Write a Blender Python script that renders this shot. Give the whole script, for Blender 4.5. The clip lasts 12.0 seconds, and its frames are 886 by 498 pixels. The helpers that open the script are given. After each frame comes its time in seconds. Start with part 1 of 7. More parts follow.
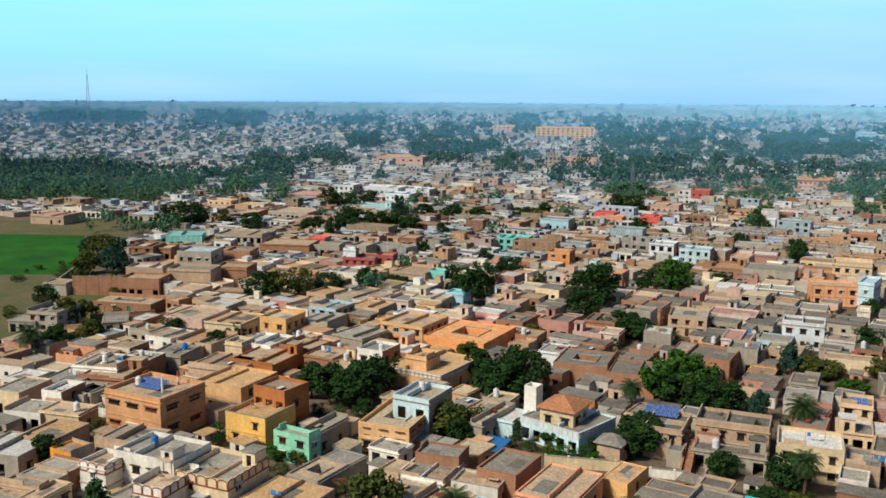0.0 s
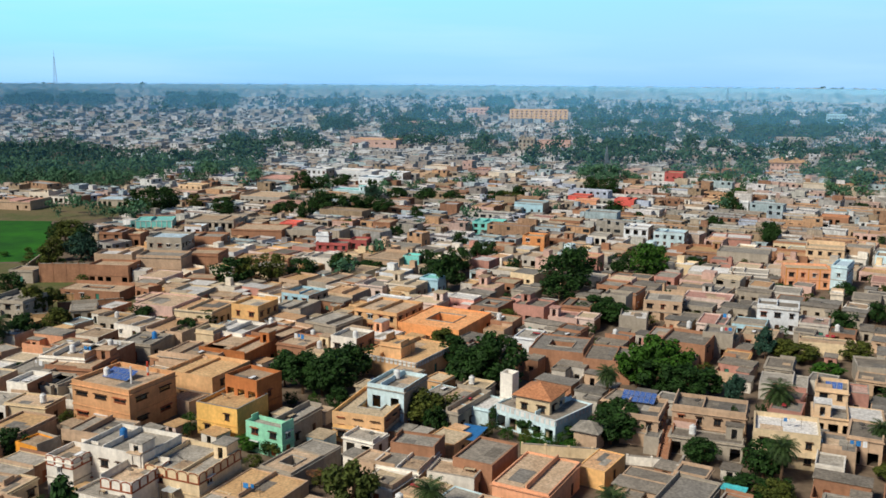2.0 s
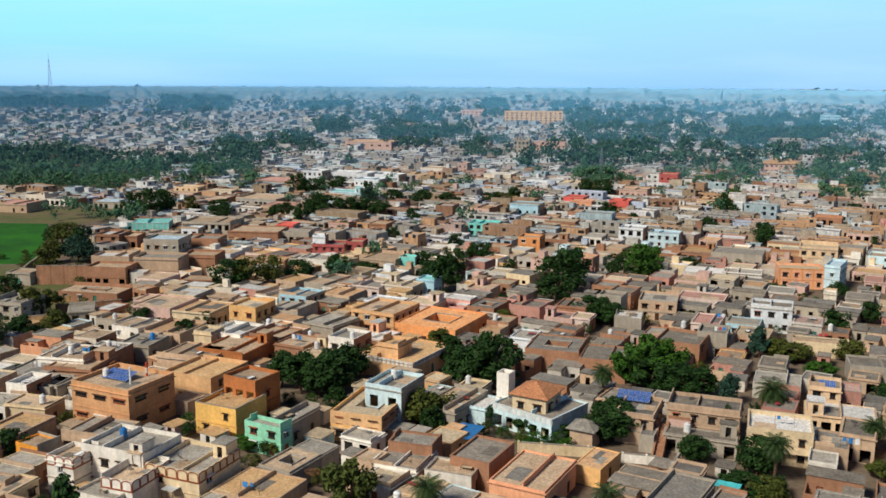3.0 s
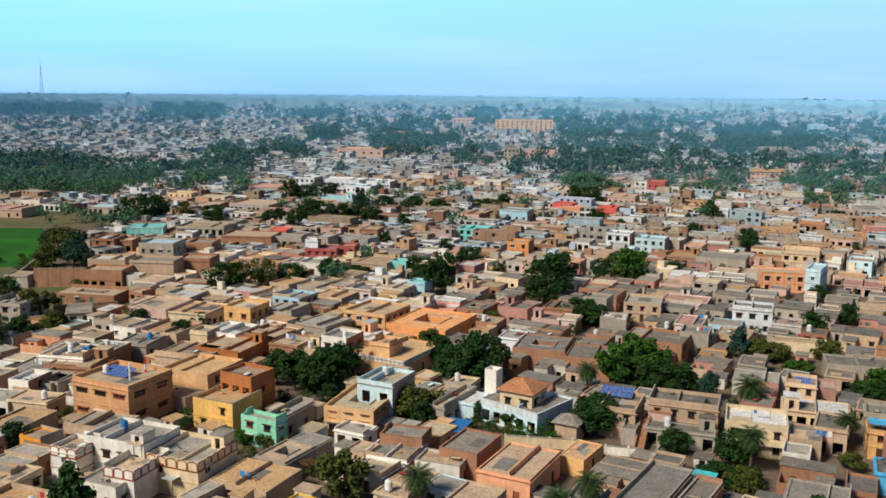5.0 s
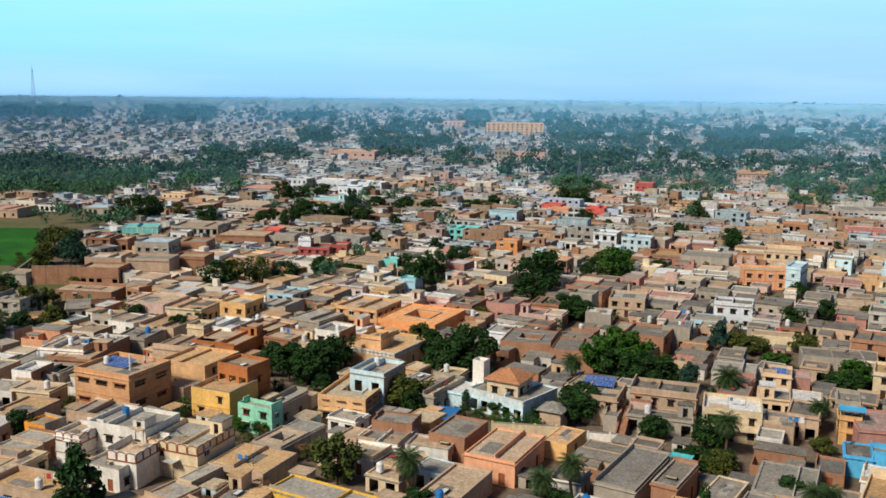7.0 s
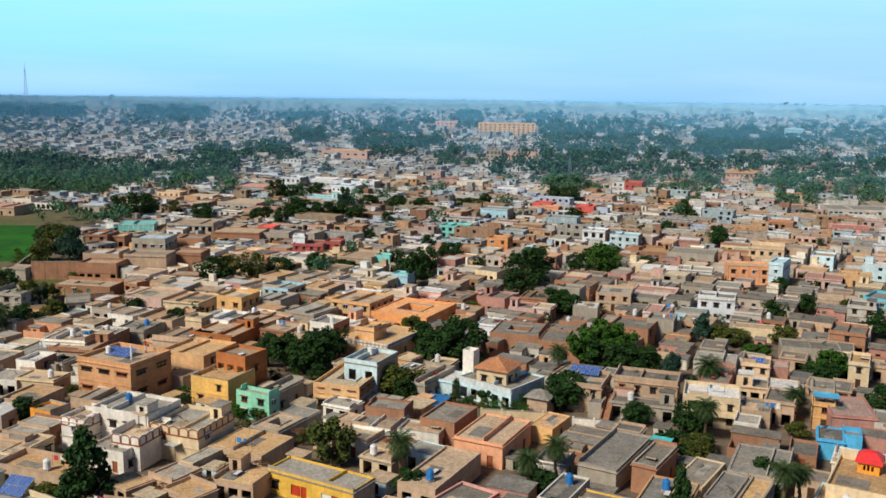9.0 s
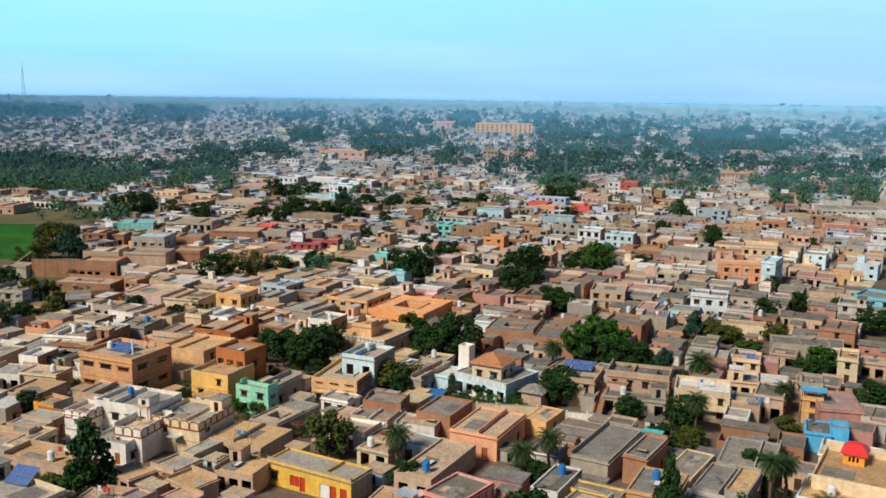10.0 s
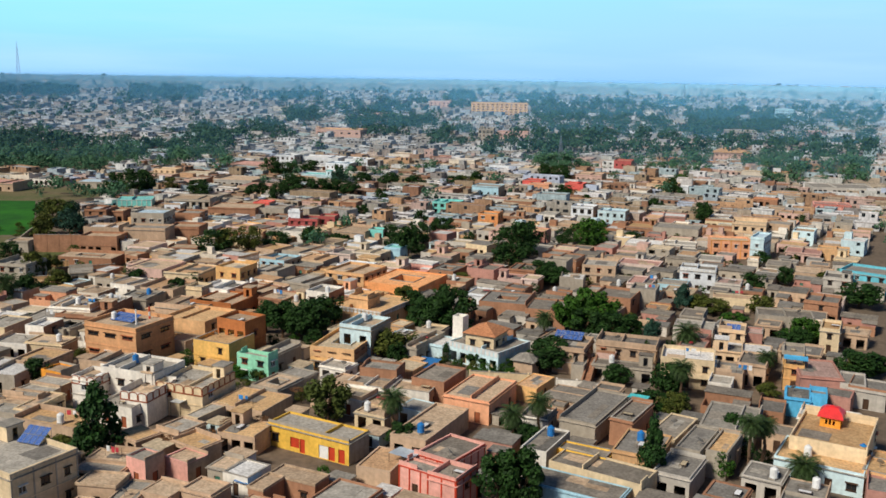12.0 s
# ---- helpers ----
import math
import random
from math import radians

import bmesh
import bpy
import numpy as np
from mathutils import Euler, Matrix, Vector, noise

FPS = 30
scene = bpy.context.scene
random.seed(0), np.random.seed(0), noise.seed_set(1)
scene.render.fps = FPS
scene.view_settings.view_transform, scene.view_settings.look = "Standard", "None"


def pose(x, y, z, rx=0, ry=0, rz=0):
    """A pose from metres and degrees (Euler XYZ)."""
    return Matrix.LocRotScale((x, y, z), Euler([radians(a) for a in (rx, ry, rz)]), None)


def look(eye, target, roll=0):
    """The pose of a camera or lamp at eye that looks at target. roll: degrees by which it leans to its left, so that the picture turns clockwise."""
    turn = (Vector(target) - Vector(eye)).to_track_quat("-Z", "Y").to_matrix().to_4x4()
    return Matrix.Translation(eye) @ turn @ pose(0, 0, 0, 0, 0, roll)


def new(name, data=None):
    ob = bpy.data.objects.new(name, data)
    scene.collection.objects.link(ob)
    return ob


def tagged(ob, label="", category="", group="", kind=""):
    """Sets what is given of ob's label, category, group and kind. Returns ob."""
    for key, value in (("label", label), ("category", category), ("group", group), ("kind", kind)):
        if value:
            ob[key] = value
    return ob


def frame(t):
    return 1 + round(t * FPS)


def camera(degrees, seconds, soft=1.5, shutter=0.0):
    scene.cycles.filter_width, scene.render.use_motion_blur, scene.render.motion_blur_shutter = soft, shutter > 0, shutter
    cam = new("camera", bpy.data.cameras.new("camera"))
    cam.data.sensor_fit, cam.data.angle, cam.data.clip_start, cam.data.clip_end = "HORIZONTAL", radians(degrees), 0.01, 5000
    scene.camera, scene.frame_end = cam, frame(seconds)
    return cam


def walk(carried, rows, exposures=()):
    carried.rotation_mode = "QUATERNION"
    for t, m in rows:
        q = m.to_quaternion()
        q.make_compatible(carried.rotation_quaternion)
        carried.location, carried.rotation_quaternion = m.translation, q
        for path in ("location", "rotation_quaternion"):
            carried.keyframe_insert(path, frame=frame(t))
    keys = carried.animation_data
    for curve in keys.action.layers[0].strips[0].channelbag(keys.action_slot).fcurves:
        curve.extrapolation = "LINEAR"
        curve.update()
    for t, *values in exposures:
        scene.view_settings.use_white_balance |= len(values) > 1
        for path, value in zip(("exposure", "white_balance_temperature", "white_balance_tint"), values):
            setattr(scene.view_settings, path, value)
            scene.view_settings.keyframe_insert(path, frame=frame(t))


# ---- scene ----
cam = camera(50.6, 12.0, soft=1.6)
PATH = [
    (0, (0.506, 1.011, 64.529), (-0.559, 141.023, 40.886), 0.4),
    (0.5, (0.493, 1.569, 64.665), (-0.643, 141.297, 39.176), 0.4),
    (1, (0.530, 2.455, 64.837), (-0.677, 141.899, 38.070), 0.4),
    (1.5, (0.436, 3.495, 64.854), (3.205, 143.010, 38.442), 0.4),
    (2, (0.382, 3.719, 64.743), (3.293, 143.305, 38.544), 0.4),
    (2.5, (0.240, 3.159, 64.792), (3.577, 142.674, 38.593), 0.3),
    (3, (0.108, 2.177, 64.812), (3.729, 141.763, 38.897), 0.3),
    (5, (0.146, -4.341, 64.478), (5.116, 135.458, 39.841), 0.5),
    (5.5, (0.153, -6.264, 64.359), (5.478, 133.464, 39.864), 0.5),
    (6, (0.214, -8.056, 64.241), (5.894, 131.672, 39.888), 0.6),
    (6.5, (0.226, -9.825, 64.164), (6.190, 129.974, 39.953), 0.6),
    (7, (0.310, -11.587, 64.073), (6.558, 128.212, 39.933), 0.6),
    (9, (0.301, -18.640, 63.828), (7.685, 121.159, 39.759), 0.7),
    (9.5, (0.328, -20.471, 63.795), (7.925, 119.328, 39.797), 0.7),
    (10, (0.328, -22.178, 63.738), (8.138, 117.621, 39.740), 0.8),
    (10.5, (0.310, -23.857, 63.664), (8.404, 115.871, 39.666), 0.8),
    (11, (0.341, -25.648, 63.610), (8.577, 114.080, 39.612), 0.8),
    (11.5, (0.382, -27.275, 63.509), (8.760, 112.311, 38.943), 0.8),
    (12, (0.287, -28.174, 63.221), (8.736, 110.986, 36.312), 0.9),
]
walk(cam, [(t, look(eye, target, lean)) for t, eye, target, lean in PATH], exposures=[(0, 0.09, 6350, 6.5), (2, 0.08, 6350, 8.5), (10, 0.08, 6350, 8.7), (12, 0.08, 6350, 9.5)])

# ---- light ----
world = bpy.data.worlds.new("sky")
scene.world = world
world.use_nodes = True
wn, wl = world.node_tree.nodes, world.node_tree.links
sky = wn.new("ShaderNodeTexSky")
sky.sky_type = "NISHITA"
sky.sun_disc = False
sky.sun_elevation = radians(42)
sky.sun_rotation = radians(231)
sky.altitude = 1500
sky.air_density = 1.0
sky.dust_density = 0.0
sky.ozone_density = 6.0
wl.new(sky.outputs[0], wn["Background"].inputs[0])
wn["Background"].inputs[1].default_value = 0.058

sun_data = bpy.data.lights.new("sun", "SUN")
sun_data.energy = 4.1
sun_data.angle = radians(14)
sun_data.color = (1.0, 0.91, 0.76)
sun = new("sun", sun_data)
sun.matrix_world = look((-105, -85, 122), (0, 0, 0))


# ---- materials ----
def shader(name, colour, rough=0.9, amount=0.35, size=0.35, grain=2.5, streak=0.0, metal=0.0, tint=0.12, bump=0.15, second=None, island=False):
    """Surface with wear at two scales, optional rain streaks and a second colour in patches."""
    m = bpy.data.materials.new(name)
    m.use_nodes = True
    n, l = m.node_tree.nodes, m.node_tree.links
    b = n["Principled BSDF"]
    b.inputs["Roughness"].default_value = rough
    b.inputs["Metallic"].default_value = metal
    b.inputs["Specular IOR Level"].default_value = 0.5 if rough < 0.6 else 0.2
    geo = n.new("ShaderNodeNewGeometry")
    big = n.new("ShaderNodeTexNoise")
    big.inputs["Scale"].default_value = size
    big.inputs["Detail"].default_value = 5
    big.inputs["Roughness"].default_value = 0.65
    fine = n.new("ShaderNodeTexNoise")
    fine.inputs["Scale"].default_value = grain
    fine.inputs["Detail"].default_value = 3
    l.new(geo.outputs["Position"], big.inputs["Vector"])
    l.new(geo.outputs["Position"], fine.inputs["Vector"])
    ramp = n.new("ShaderNodeValToRGB")
    ramp.color_ramp.elements[0].position = 0.34
    ramp.color_ramp.elements[1].position = 0.66
    dark = second or tuple(c * (1 - amount) for c in colour)
    ramp.color_ramp.elements[0].color = (*dark, 1)
    ramp.color_ramp.elements[1].color = (*colour, 1)
    l.new(big.outputs[0], ramp.inputs[0])
    mix = n.new("ShaderNodeMix")
    mix.data_type, mix.blend_type = "RGBA", "MULTIPLY"
    mix.inputs[0].default_value = 1.0
    fr = n.new("ShaderNodeMapRange")
    fr.inputs[1].default_value, fr.inputs[2].default_value = 0.3, 0.7
    fr.inputs[3].default_value, fr.inputs[4].default_value = 1 - 0.55 * amount, 1 + 0.25 * amount
    l.new(fine.outputs[0], fr.inputs[0])
    l.new(ramp.outputs[0], mix.inputs[6])
    l.new(fr.outputs[0], mix.inputs[7])
    out = mix.outputs[2]
    if streak:
        mp = n.new("ShaderNodeMapping")
        mp.inputs["Scale"].default_value = (1.6, 1.6, 0.12)
        st = n.new("ShaderNodeTexNoise")
        st.inputs["Scale"].default_value = 1.0
        st.inputs["Detail"].default_value = 4
        l.new(geo.outputs["Position"], mp.inputs[0])
        l.new(mp.outputs[0], st.inputs["Vector"])
        sr = n.new("ShaderNodeMapRange")
        sr.inputs[1].default_value, sr.inputs[2].default_value = 0.35, 0.6
        sr.inputs[3].default_value, sr.inputs[4].default_value = 1 - streak, 1.0
        l.new(st.outputs[0], sr.inputs[0])
        mx = n.new("ShaderNodeMix")
        mx.data_type, mx.blend_type = "RGBA", "MULTIPLY"
        mx.inputs[0].default_value = 1.0
        l.new(out, mx.inputs[6])
        l.new(sr.outputs[0], mx.inputs[7])
        out = mx.outputs[2]
    if tint:
        pick = geo.outputs["Random Per Island"]
        if not island:
            pick = n.new("ShaderNodeObjectInfo").outputs["Random"]
        hs = n.new("ShaderNodeHueSaturation")
        vr = n.new("ShaderNodeMapRange")
        vr.inputs[3].default_value, vr.inputs[4].default_value = 1 - tint, 1 + tint
        l.new(pick, vr.inputs[0])
        l.new(vr.outputs[0], hs.inputs["Value"])
        l.new(out, hs.inputs["Color"])
        out = hs.outputs[0]
    l.new(out, b.inputs["Base Color"])
    if bump:
        bp = n.new("ShaderNodeBump")
        bp.inputs["Strength"].default_value = bump
        bp.inputs["Distance"].default_value = 0.1
        l.new(fine.outputs[0], bp.inputs["Height"])
        l.new(bp.outputs[0], b.inputs["Normal"])
    return m


def palette_shader(name, colours, rough=0.9, amount=0.3, size=0.3):
    """One surface whose pieces each take one colour of a palette."""
    m = shader(name, (1, 1, 1), rough, amount, size, 1.2, 0.25, 0, 0, 0.0)
    n, l = m.node_tree.nodes, m.node_tree.links
    b = n["Principled BSDF"]
    old = b.inputs["Base Color"].links[0].from_socket
    geo = n.new("ShaderNodeNewGeometry")
    ramp = n.new("ShaderNodeValToRGB")
    ramp.color_ramp.interpolation = "CONSTANT"
    e = ramp.color_ramp.elements
    while len(e) < len(colours):
        e.new(0.5)
    for i, c in enumerate(colours):
        e[i].position = i / len(colours)
        e[i].color = (*c, 1)
    l.new(geo.outputs["Random Per Island"], ramp.inputs[0])
    mx = n.new("ShaderNodeMix")
    mx.data_type, mx.blend_type = "RGBA", "MULTIPLY"
    mx.inputs[0].default_value = 1.0
    l.new(ramp.outputs[0], mx.inputs[6])
    l.new(old, mx.inputs[7])
    l.new(mx.outputs[2], b.inputs["Base Color"])
    return m


WALL = {
    "greywhite": (0.60, 0.55, 0.48), "amber": (0.96, 0.58, 0.17), "mud": (0.61, 0.43, 0.29), "ochre": (0.76, 0.46, 0.23), "brick": (0.42, 0.215, 0.125), "rust": (0.50, 0.18, 0.06),
    "cream": (0.84, 0.66, 0.42), "white": (0.92, 0.86, 0.76), "cement": (0.46, 0.40, 0.32), "pink": (0.86, 0.44, 0.36),
    "green": (0.34, 0.76, 0.52), "paleblue": (0.68, 0.86, 0.90), "skyblue": (0.46, 0.70, 0.80), "blue": (0.12, 0.50, 0.82),
    "cyan": (0.20, 0.66, 0.80), "turq": (0.28, 0.80, 0.72), "yellow": (0.92, 0.56, 0.09), "orange": (0.92, 0.38, 0.05),
    "clay": (0.80, 0.43, 0.21), "deeporange": (0.90, 0.39, 0.15), "peach": (0.92, 0.54, 0.22), "salmon": (0.84, 0.42, 0.24), "rose": (0.55, 0.28, 0.22),
    # coolwhite: bluish white wall; on far houses the blue is haze in the colour
    "sand": (0.80, 0.58, 0.37), "ivory": (0.82, 0.72, 0.58), "shell": (0.80, 0.63, 0.55), "coolwhite": (0.80, 0.83, 0.85),
    "palesalmon": (0.70, 0.47, 0.39), "red": (0.48, 0.12, 0.11), "pinkred": (0.85, 0.16, 0.13),
}
ROOF = {
    "dust": ((0.31, 0.27, 0.22), (0.20, 0.175, 0.145)),
    "dusk": ((0.27, 0.25, 0.22), (0.175, 0.16, 0.14)),
    "mud": ((0.60, 0.45, 0.31), (0.44, 0.31, 0.20)), "ochre": ((0.68, 0.45, 0.23), (0.54, 0.33, 0.16)), "cement": ((0.44, 0.40, 0.34), (0.29, 0.265, 0.225)),
    "white": ((0.78, 0.76, 0.73), (0.60, 0.57, 0.53)), "peach": ((0.68, 0.43, 0.24), (0.52, 0.31, 0.17)), "terracotta": ((0.60, 0.27, 0.13), (0.45, 0.19, 0.09)),
    "rosefloor": ((0.50, 0.34, 0.29), (0.38, 0.25, 0.21)), "blue": ((0.06, 0.24, 0.50), (0.04, 0.15, 0.34)), "deeporange": ((0.86, 0.44, 0.20), (0.70, 0.32, 0.13)),
    "cream": ((0.66, 0.53, 0.36), (0.5, 0.4, 0.27)), "turq": ((0.34, 0.80, 0.76), (0.26, 0.66, 0.62)), "rose": ((0.6, 0.34, 0.28), (0.46, 0.25, 0.2)),
    "pinkred": ((0.85, 0.2, 0.15), (0.66, 0.14, 0.1)), "paleblue": ((0.55, 0.68, 0.76), (0.4, 0.52, 0.6)),
}
wall_mat = {k: shader(k + "_plaster", c, 0.88, 0.24, 0.30, 1.6, 0.10) for k, c in WALL.items()}
roof_mat = {k: shader(k + "_roof", a, 0.95, 0.62, 0.42, 2.2, 0.0, 0, 0.24, 0.25, b) for k, (a, b) in ROOF.items()}
glass = shader("window_glass", (0.02, 0.025, 0.03), 0.12, 0.2, 1.0, 4, tint=0, bump=0)
darkwood = shader("dark_wood", (0.09, 0.05, 0.03), 0.6, 0.4, 1.0, 8)
redpaint = shader("red_paint", (0.62, 0.06, 0.02), 0.5, 0.3, 0.8, 6)
whitepaint = shader("white_paint", (0.80, 0.79, 0.76), 0.5, 0.2, 0.8, 5)
brownpaint = shader("brown_paint", (0.36, 0.11, 0.05), 0.6, 0.3, 0.8, 5)
greenpaint = shader("green_paint", (0.04, 0.20, 0.14), 0.5, 0.3, 0.8, 5)
concrete = shader("concrete", (0.48, 0.43, 0.36), 0.9, 0.35, 0.5, 4, 0.2)
solar_blue = shader("solar_cell", (0.03, 0.10, 0.36), 0.25, 0.2, 0.8, 3, bump=0)
sn_, sl_ = solar_blue.node_tree.nodes, solar_blue.node_tree.links
cell = sn_.new("ShaderNodeTexBrick")
cell.offset = 0.0
cell.inputs["Scale"].default_value = 1.0
cell.inputs["Brick Width"].default_value, cell.inputs["Row Height"].default_value = 0.31, 0.318
cell.inputs["Mortar Size"].default_value = 0.012
cell.inputs["Color1"].default_value = cell.inputs["Color2"].default_value = (0.03, 0.10, 0.36, 1)
cell.inputs["Mortar"].default_value = (0.45, 0.48, 0.52, 1)
where = sn_.new("ShaderNodeTexCoord")
sl_.new(where.outputs["Object"], cell.inputs["Vector"])
sl_.new(cell.outputs["Color"], sn_["Principled BSDF"].inputs["Base Color"])
metal = shader("galvanised_metal", (0.5, 0.5, 0.5), 0.4, 0.3, 1.0, 6, metal=0.8)
tank_blue = shader("tank_blue", (0.02, 0.20, 0.55), 0.4, 0.2, 1, 5)
tank_white = shader("tank_white", (0.80, 0.80, 0.78), 0.45, 0.2, 1, 5)
red_metal = shader("red_roof", (0.80, 0.03, 0.03), 0.45, 0.2, 0.8, 4)
bark = shader("bark", (0.16, 0.10, 0.06), 0.95, 0.4, 1.5, 8)
LEAF = {
    "broad": ((0.025, 0.066, 0.011), (0.011, 0.034, 0.006)), "bright": ((0.045, 0.12, 0.010), (0.022, 0.064, 0.006)), "olive": ((0.095, 0.105, 0.016), (0.042, 0.062, 0.010)),
    "conifer": ((0.024, 0.068, 0.012), (0.011, 0.036, 0.008)), "willow": ((0.08, 0.10, 0.018), (0.04, 0.06, 0.012)), "palm": ((0.045, 0.08, 0.022), (0.024, 0.046, 0.012)),
    "teal": ((0.03, 0.08, 0.05), (0.016, 0.045, 0.03)),
}
leaf_mat = {k: shader(k + "_leaves", a, 0.7, 0.4, 0.5, 1.5, 0, 0, 0.35, 0, b, island=True) for k, (a, b) in LEAF.items()}
near_woods = shader("orchard_leaves", (0.076, 0.165, 0.085), 0.9, 0.3, 0.10, 0.6, 0, 0, 0.07, 0, (0.050, 0.125, 0.070), island=True)
# greens of the farther woods keep a slight blue tint for haze
mid_woods = shader("haze_tinted_leaves", (0.050, 0.110, 0.062), 0.9, 0.3, 0.09, 0.6, 0, 0, 0.07, 0, (0.028, 0.076, 0.050), island=True)
far_leaf = shader("far_haze_leaves", (0.050, 0.105, 0.068), 0.9, 0.3, 0.05, 0.4, 0, 0, 0.1, 0, (0.028, 0.074, 0.052), island=True)
earth = shader("earth", (0.21, 0.155, 0.11), 0.95, 0.4, 0.05, 0.8, 0, 0, 0, 0.2, (0.13, 0.10, 0.072))
grass_mat = shader("field_green", (0.03, 0.16, 0.008), 0.95, 0.3, 0.06, 1.0, 0, 0, 0, 0.3, (0.015, 0.08, 0.008))
scrub_mat = shader("scrub", (0.10, 0.12, 0.04), 0.95, 0.4, 0.06, 0.8, 0, 0, 0, 0.3, (0.19, 0.14, 0.08))
cloth_white = shader("white_cloth", (0.80, 0.80, 0.80), 0.9, 0.15, 2, 6)
cloth_red = shader("red_cloth", (0.55, 0.06, 0.08), 0.9, 0.2, 2, 6)
cloth_blue = shader("blue_cloth", (0.05, 0.25, 0.60), 0.9, 0.2, 2, 6)
rope_mat = shader("rope_webbing", (0.55, 0.45, 0.30), 0.95, 0.3, 3, 12)
brush_mat = shader("dry_brush", (0.26, 0.13, 0.06), 0.95, 0.4, 2, 8, island=True, tint=0.4)
tarp_blue = shader("blue_tarpaulin", (0.04, 0.22, 0.55), 0.5, 0.25, 1, 4)
tarp_sky = shader("sky_blue_sheet", (0.10, 0.48, 0.80), 0.5, 0.25, 1, 4)
tarp_teal = shader("teal_tarpaulin", (0.10, 0.60, 0.62), 0.5, 0.25, 1, 4)
sheet_metal = shader("pale_sheet_metal", (0.62, 0.68, 0.72), 0.45, 0.2, 1, 4, metal=0.2)
lane_mat = shader("lane_dust", (0.50, 0.37, 0.25), 0.95, 0.35, 0.12, 1.0, 0, 0, 0, 0.2)


# ---- mesh helpers ----
def mesh_of(name, verts, faces, mats, index=None, smooth=False):
    me = bpy.data.meshes.new(name)
    me.from_pydata(verts, [], faces)
    for m in mats:
        me.materials.append(m)
    if index is not None:
        me.polygons.foreach_set("material_index", index)
    if smooth:
        me.polygons.foreach_set("use_smooth", [True] * len(me.polygons))
    me.update()
    return me


class Shape:
    """Collects faces for one part."""

    def __init__(self):
        self.v, self.f, self.i = [], [], []

    def quad(self, a, b, c, d, mat=0):
        k = len(self.v)
        self.v += [a, b, c, d]
        self.f.append((k, k + 1, k + 2, k + 3))
        self.i.append(mat)

    def tri(self, a, b, c, mat=0):
        k = len(self.v)
        self.v += [a, b, c]
        self.f.append((k, k + 1, k + 2))
        self.i.append(mat)

    def box(self, x0, y0, z0, x1, y1, z1, mat=0, bottom=True):
        k = len(self.v)
        self.v += [(x0, y0, z0), (x1, y0, z0), (x1, y1, z0), (x0, y1, z0), (x0, y0, z1), (x1, y0, z1), (x1, y1, z1), (x0, y1, z1)]
        fs = [(4, 5, 6, 7), (0, 1, 5, 4), (1, 2, 6, 5), (2, 3, 7, 6), (3, 0, 4, 7)] + ([(3, 2, 1, 0)] if bottom else [])
        self.f += [tuple(k + j for j in f) for f in fs]
        self.i += [mat] * len(fs)

    def tube(self, cx, cy, z0, z1, r0, r1, n=12, mat=0, cap=True):
        k = len(self.v)
        for z, r in ((z0, r0), (z1, r1)):
            self.v += [(cx + r * math.cos(6.28318 * j / n), cy + r * math.sin(6.28318 * j / n), z) for j in range(n)]
        for j in range(n):
            self.f.append((k + j, k + (j + 1) % n, k + n + (j + 1) % n, k + n + j))
            self.i.append(mat)
        if cap:
            self.f.append(tuple(k + n + j for j in range(n)))
            self.i.append(mat)

    def mesh(self, name, *mats, smooth=False):
        return mesh_of(name, self.v, self.f, mats, self.i, smooth)


def part(name, shape, mats, parent, label="", m=None):
    me = shape.mesh(name, *(mats if isinstance(mats, (list, tuple)) else [mats])) if isinstance(shape, Shape) else shape
    ob = new(name, me)
    ob.parent = parent
    if m is not None:
        ob.matrix_basis = m
    if label:
        tagged(ob, label)
    return ob


def thing(name, m, label, category, group="", kind=""):
    ob = new(name)
    ob.empty_display_size = 0.5
    ob.matrix_basis = m
    return tagged(ob, label, category, group, kind)


# ---- houses ----
def wall_panel(s, m, length, z0, z1, holes, thick=0.24):
    """One facade in the plane y = 0 of m, facing -y, with openings (x0, z0, x1, z1) that have reveals."""
    def put(x, y, z):
        return tuple(m @ Vector((x, y, z)))
    xs = sorted({0.0, length, *[h[0] for h in holes], *[h[2] for h in holes]})
    for a, b in zip(xs, xs[1:]):
        cut = sorted((h[1], h[3]) for h in holes if h[0] < b - 1e-4 and h[2] > a + 1e-4)
        z = z0
        for c0, c1 in cut:
            if c0 > z + 1e-4:
                s.quad(put(a, 0, z), put(b, 0, z), put(b, 0, c0), put(a, 0, c0))
            z = max(z, c1)
        if z1 > z + 1e-4:
            s.quad(put(a, 0, z), put(b, 0, z), put(b, 0, z1), put(a, 0, z1))
    for x0, a, x1, b in holes:
        t = thick
        s.quad(put(x0, 0, a), put(x0, 0, b), put(x0, t, b), put(x0, t, a))
        s.quad(put(x1, 0, b), put(x1, 0, a), put(x1, t, a), put(x1, t, b))
        s.quad(put(x0, 0, b), put(x1, 0, b), put(x1, t, b), put(x0, t, b))
        s.quad(put(x1, 0, a), put(x0, 0, a), put(x0, t, a), put(x1, t, a))


UNIT = {}


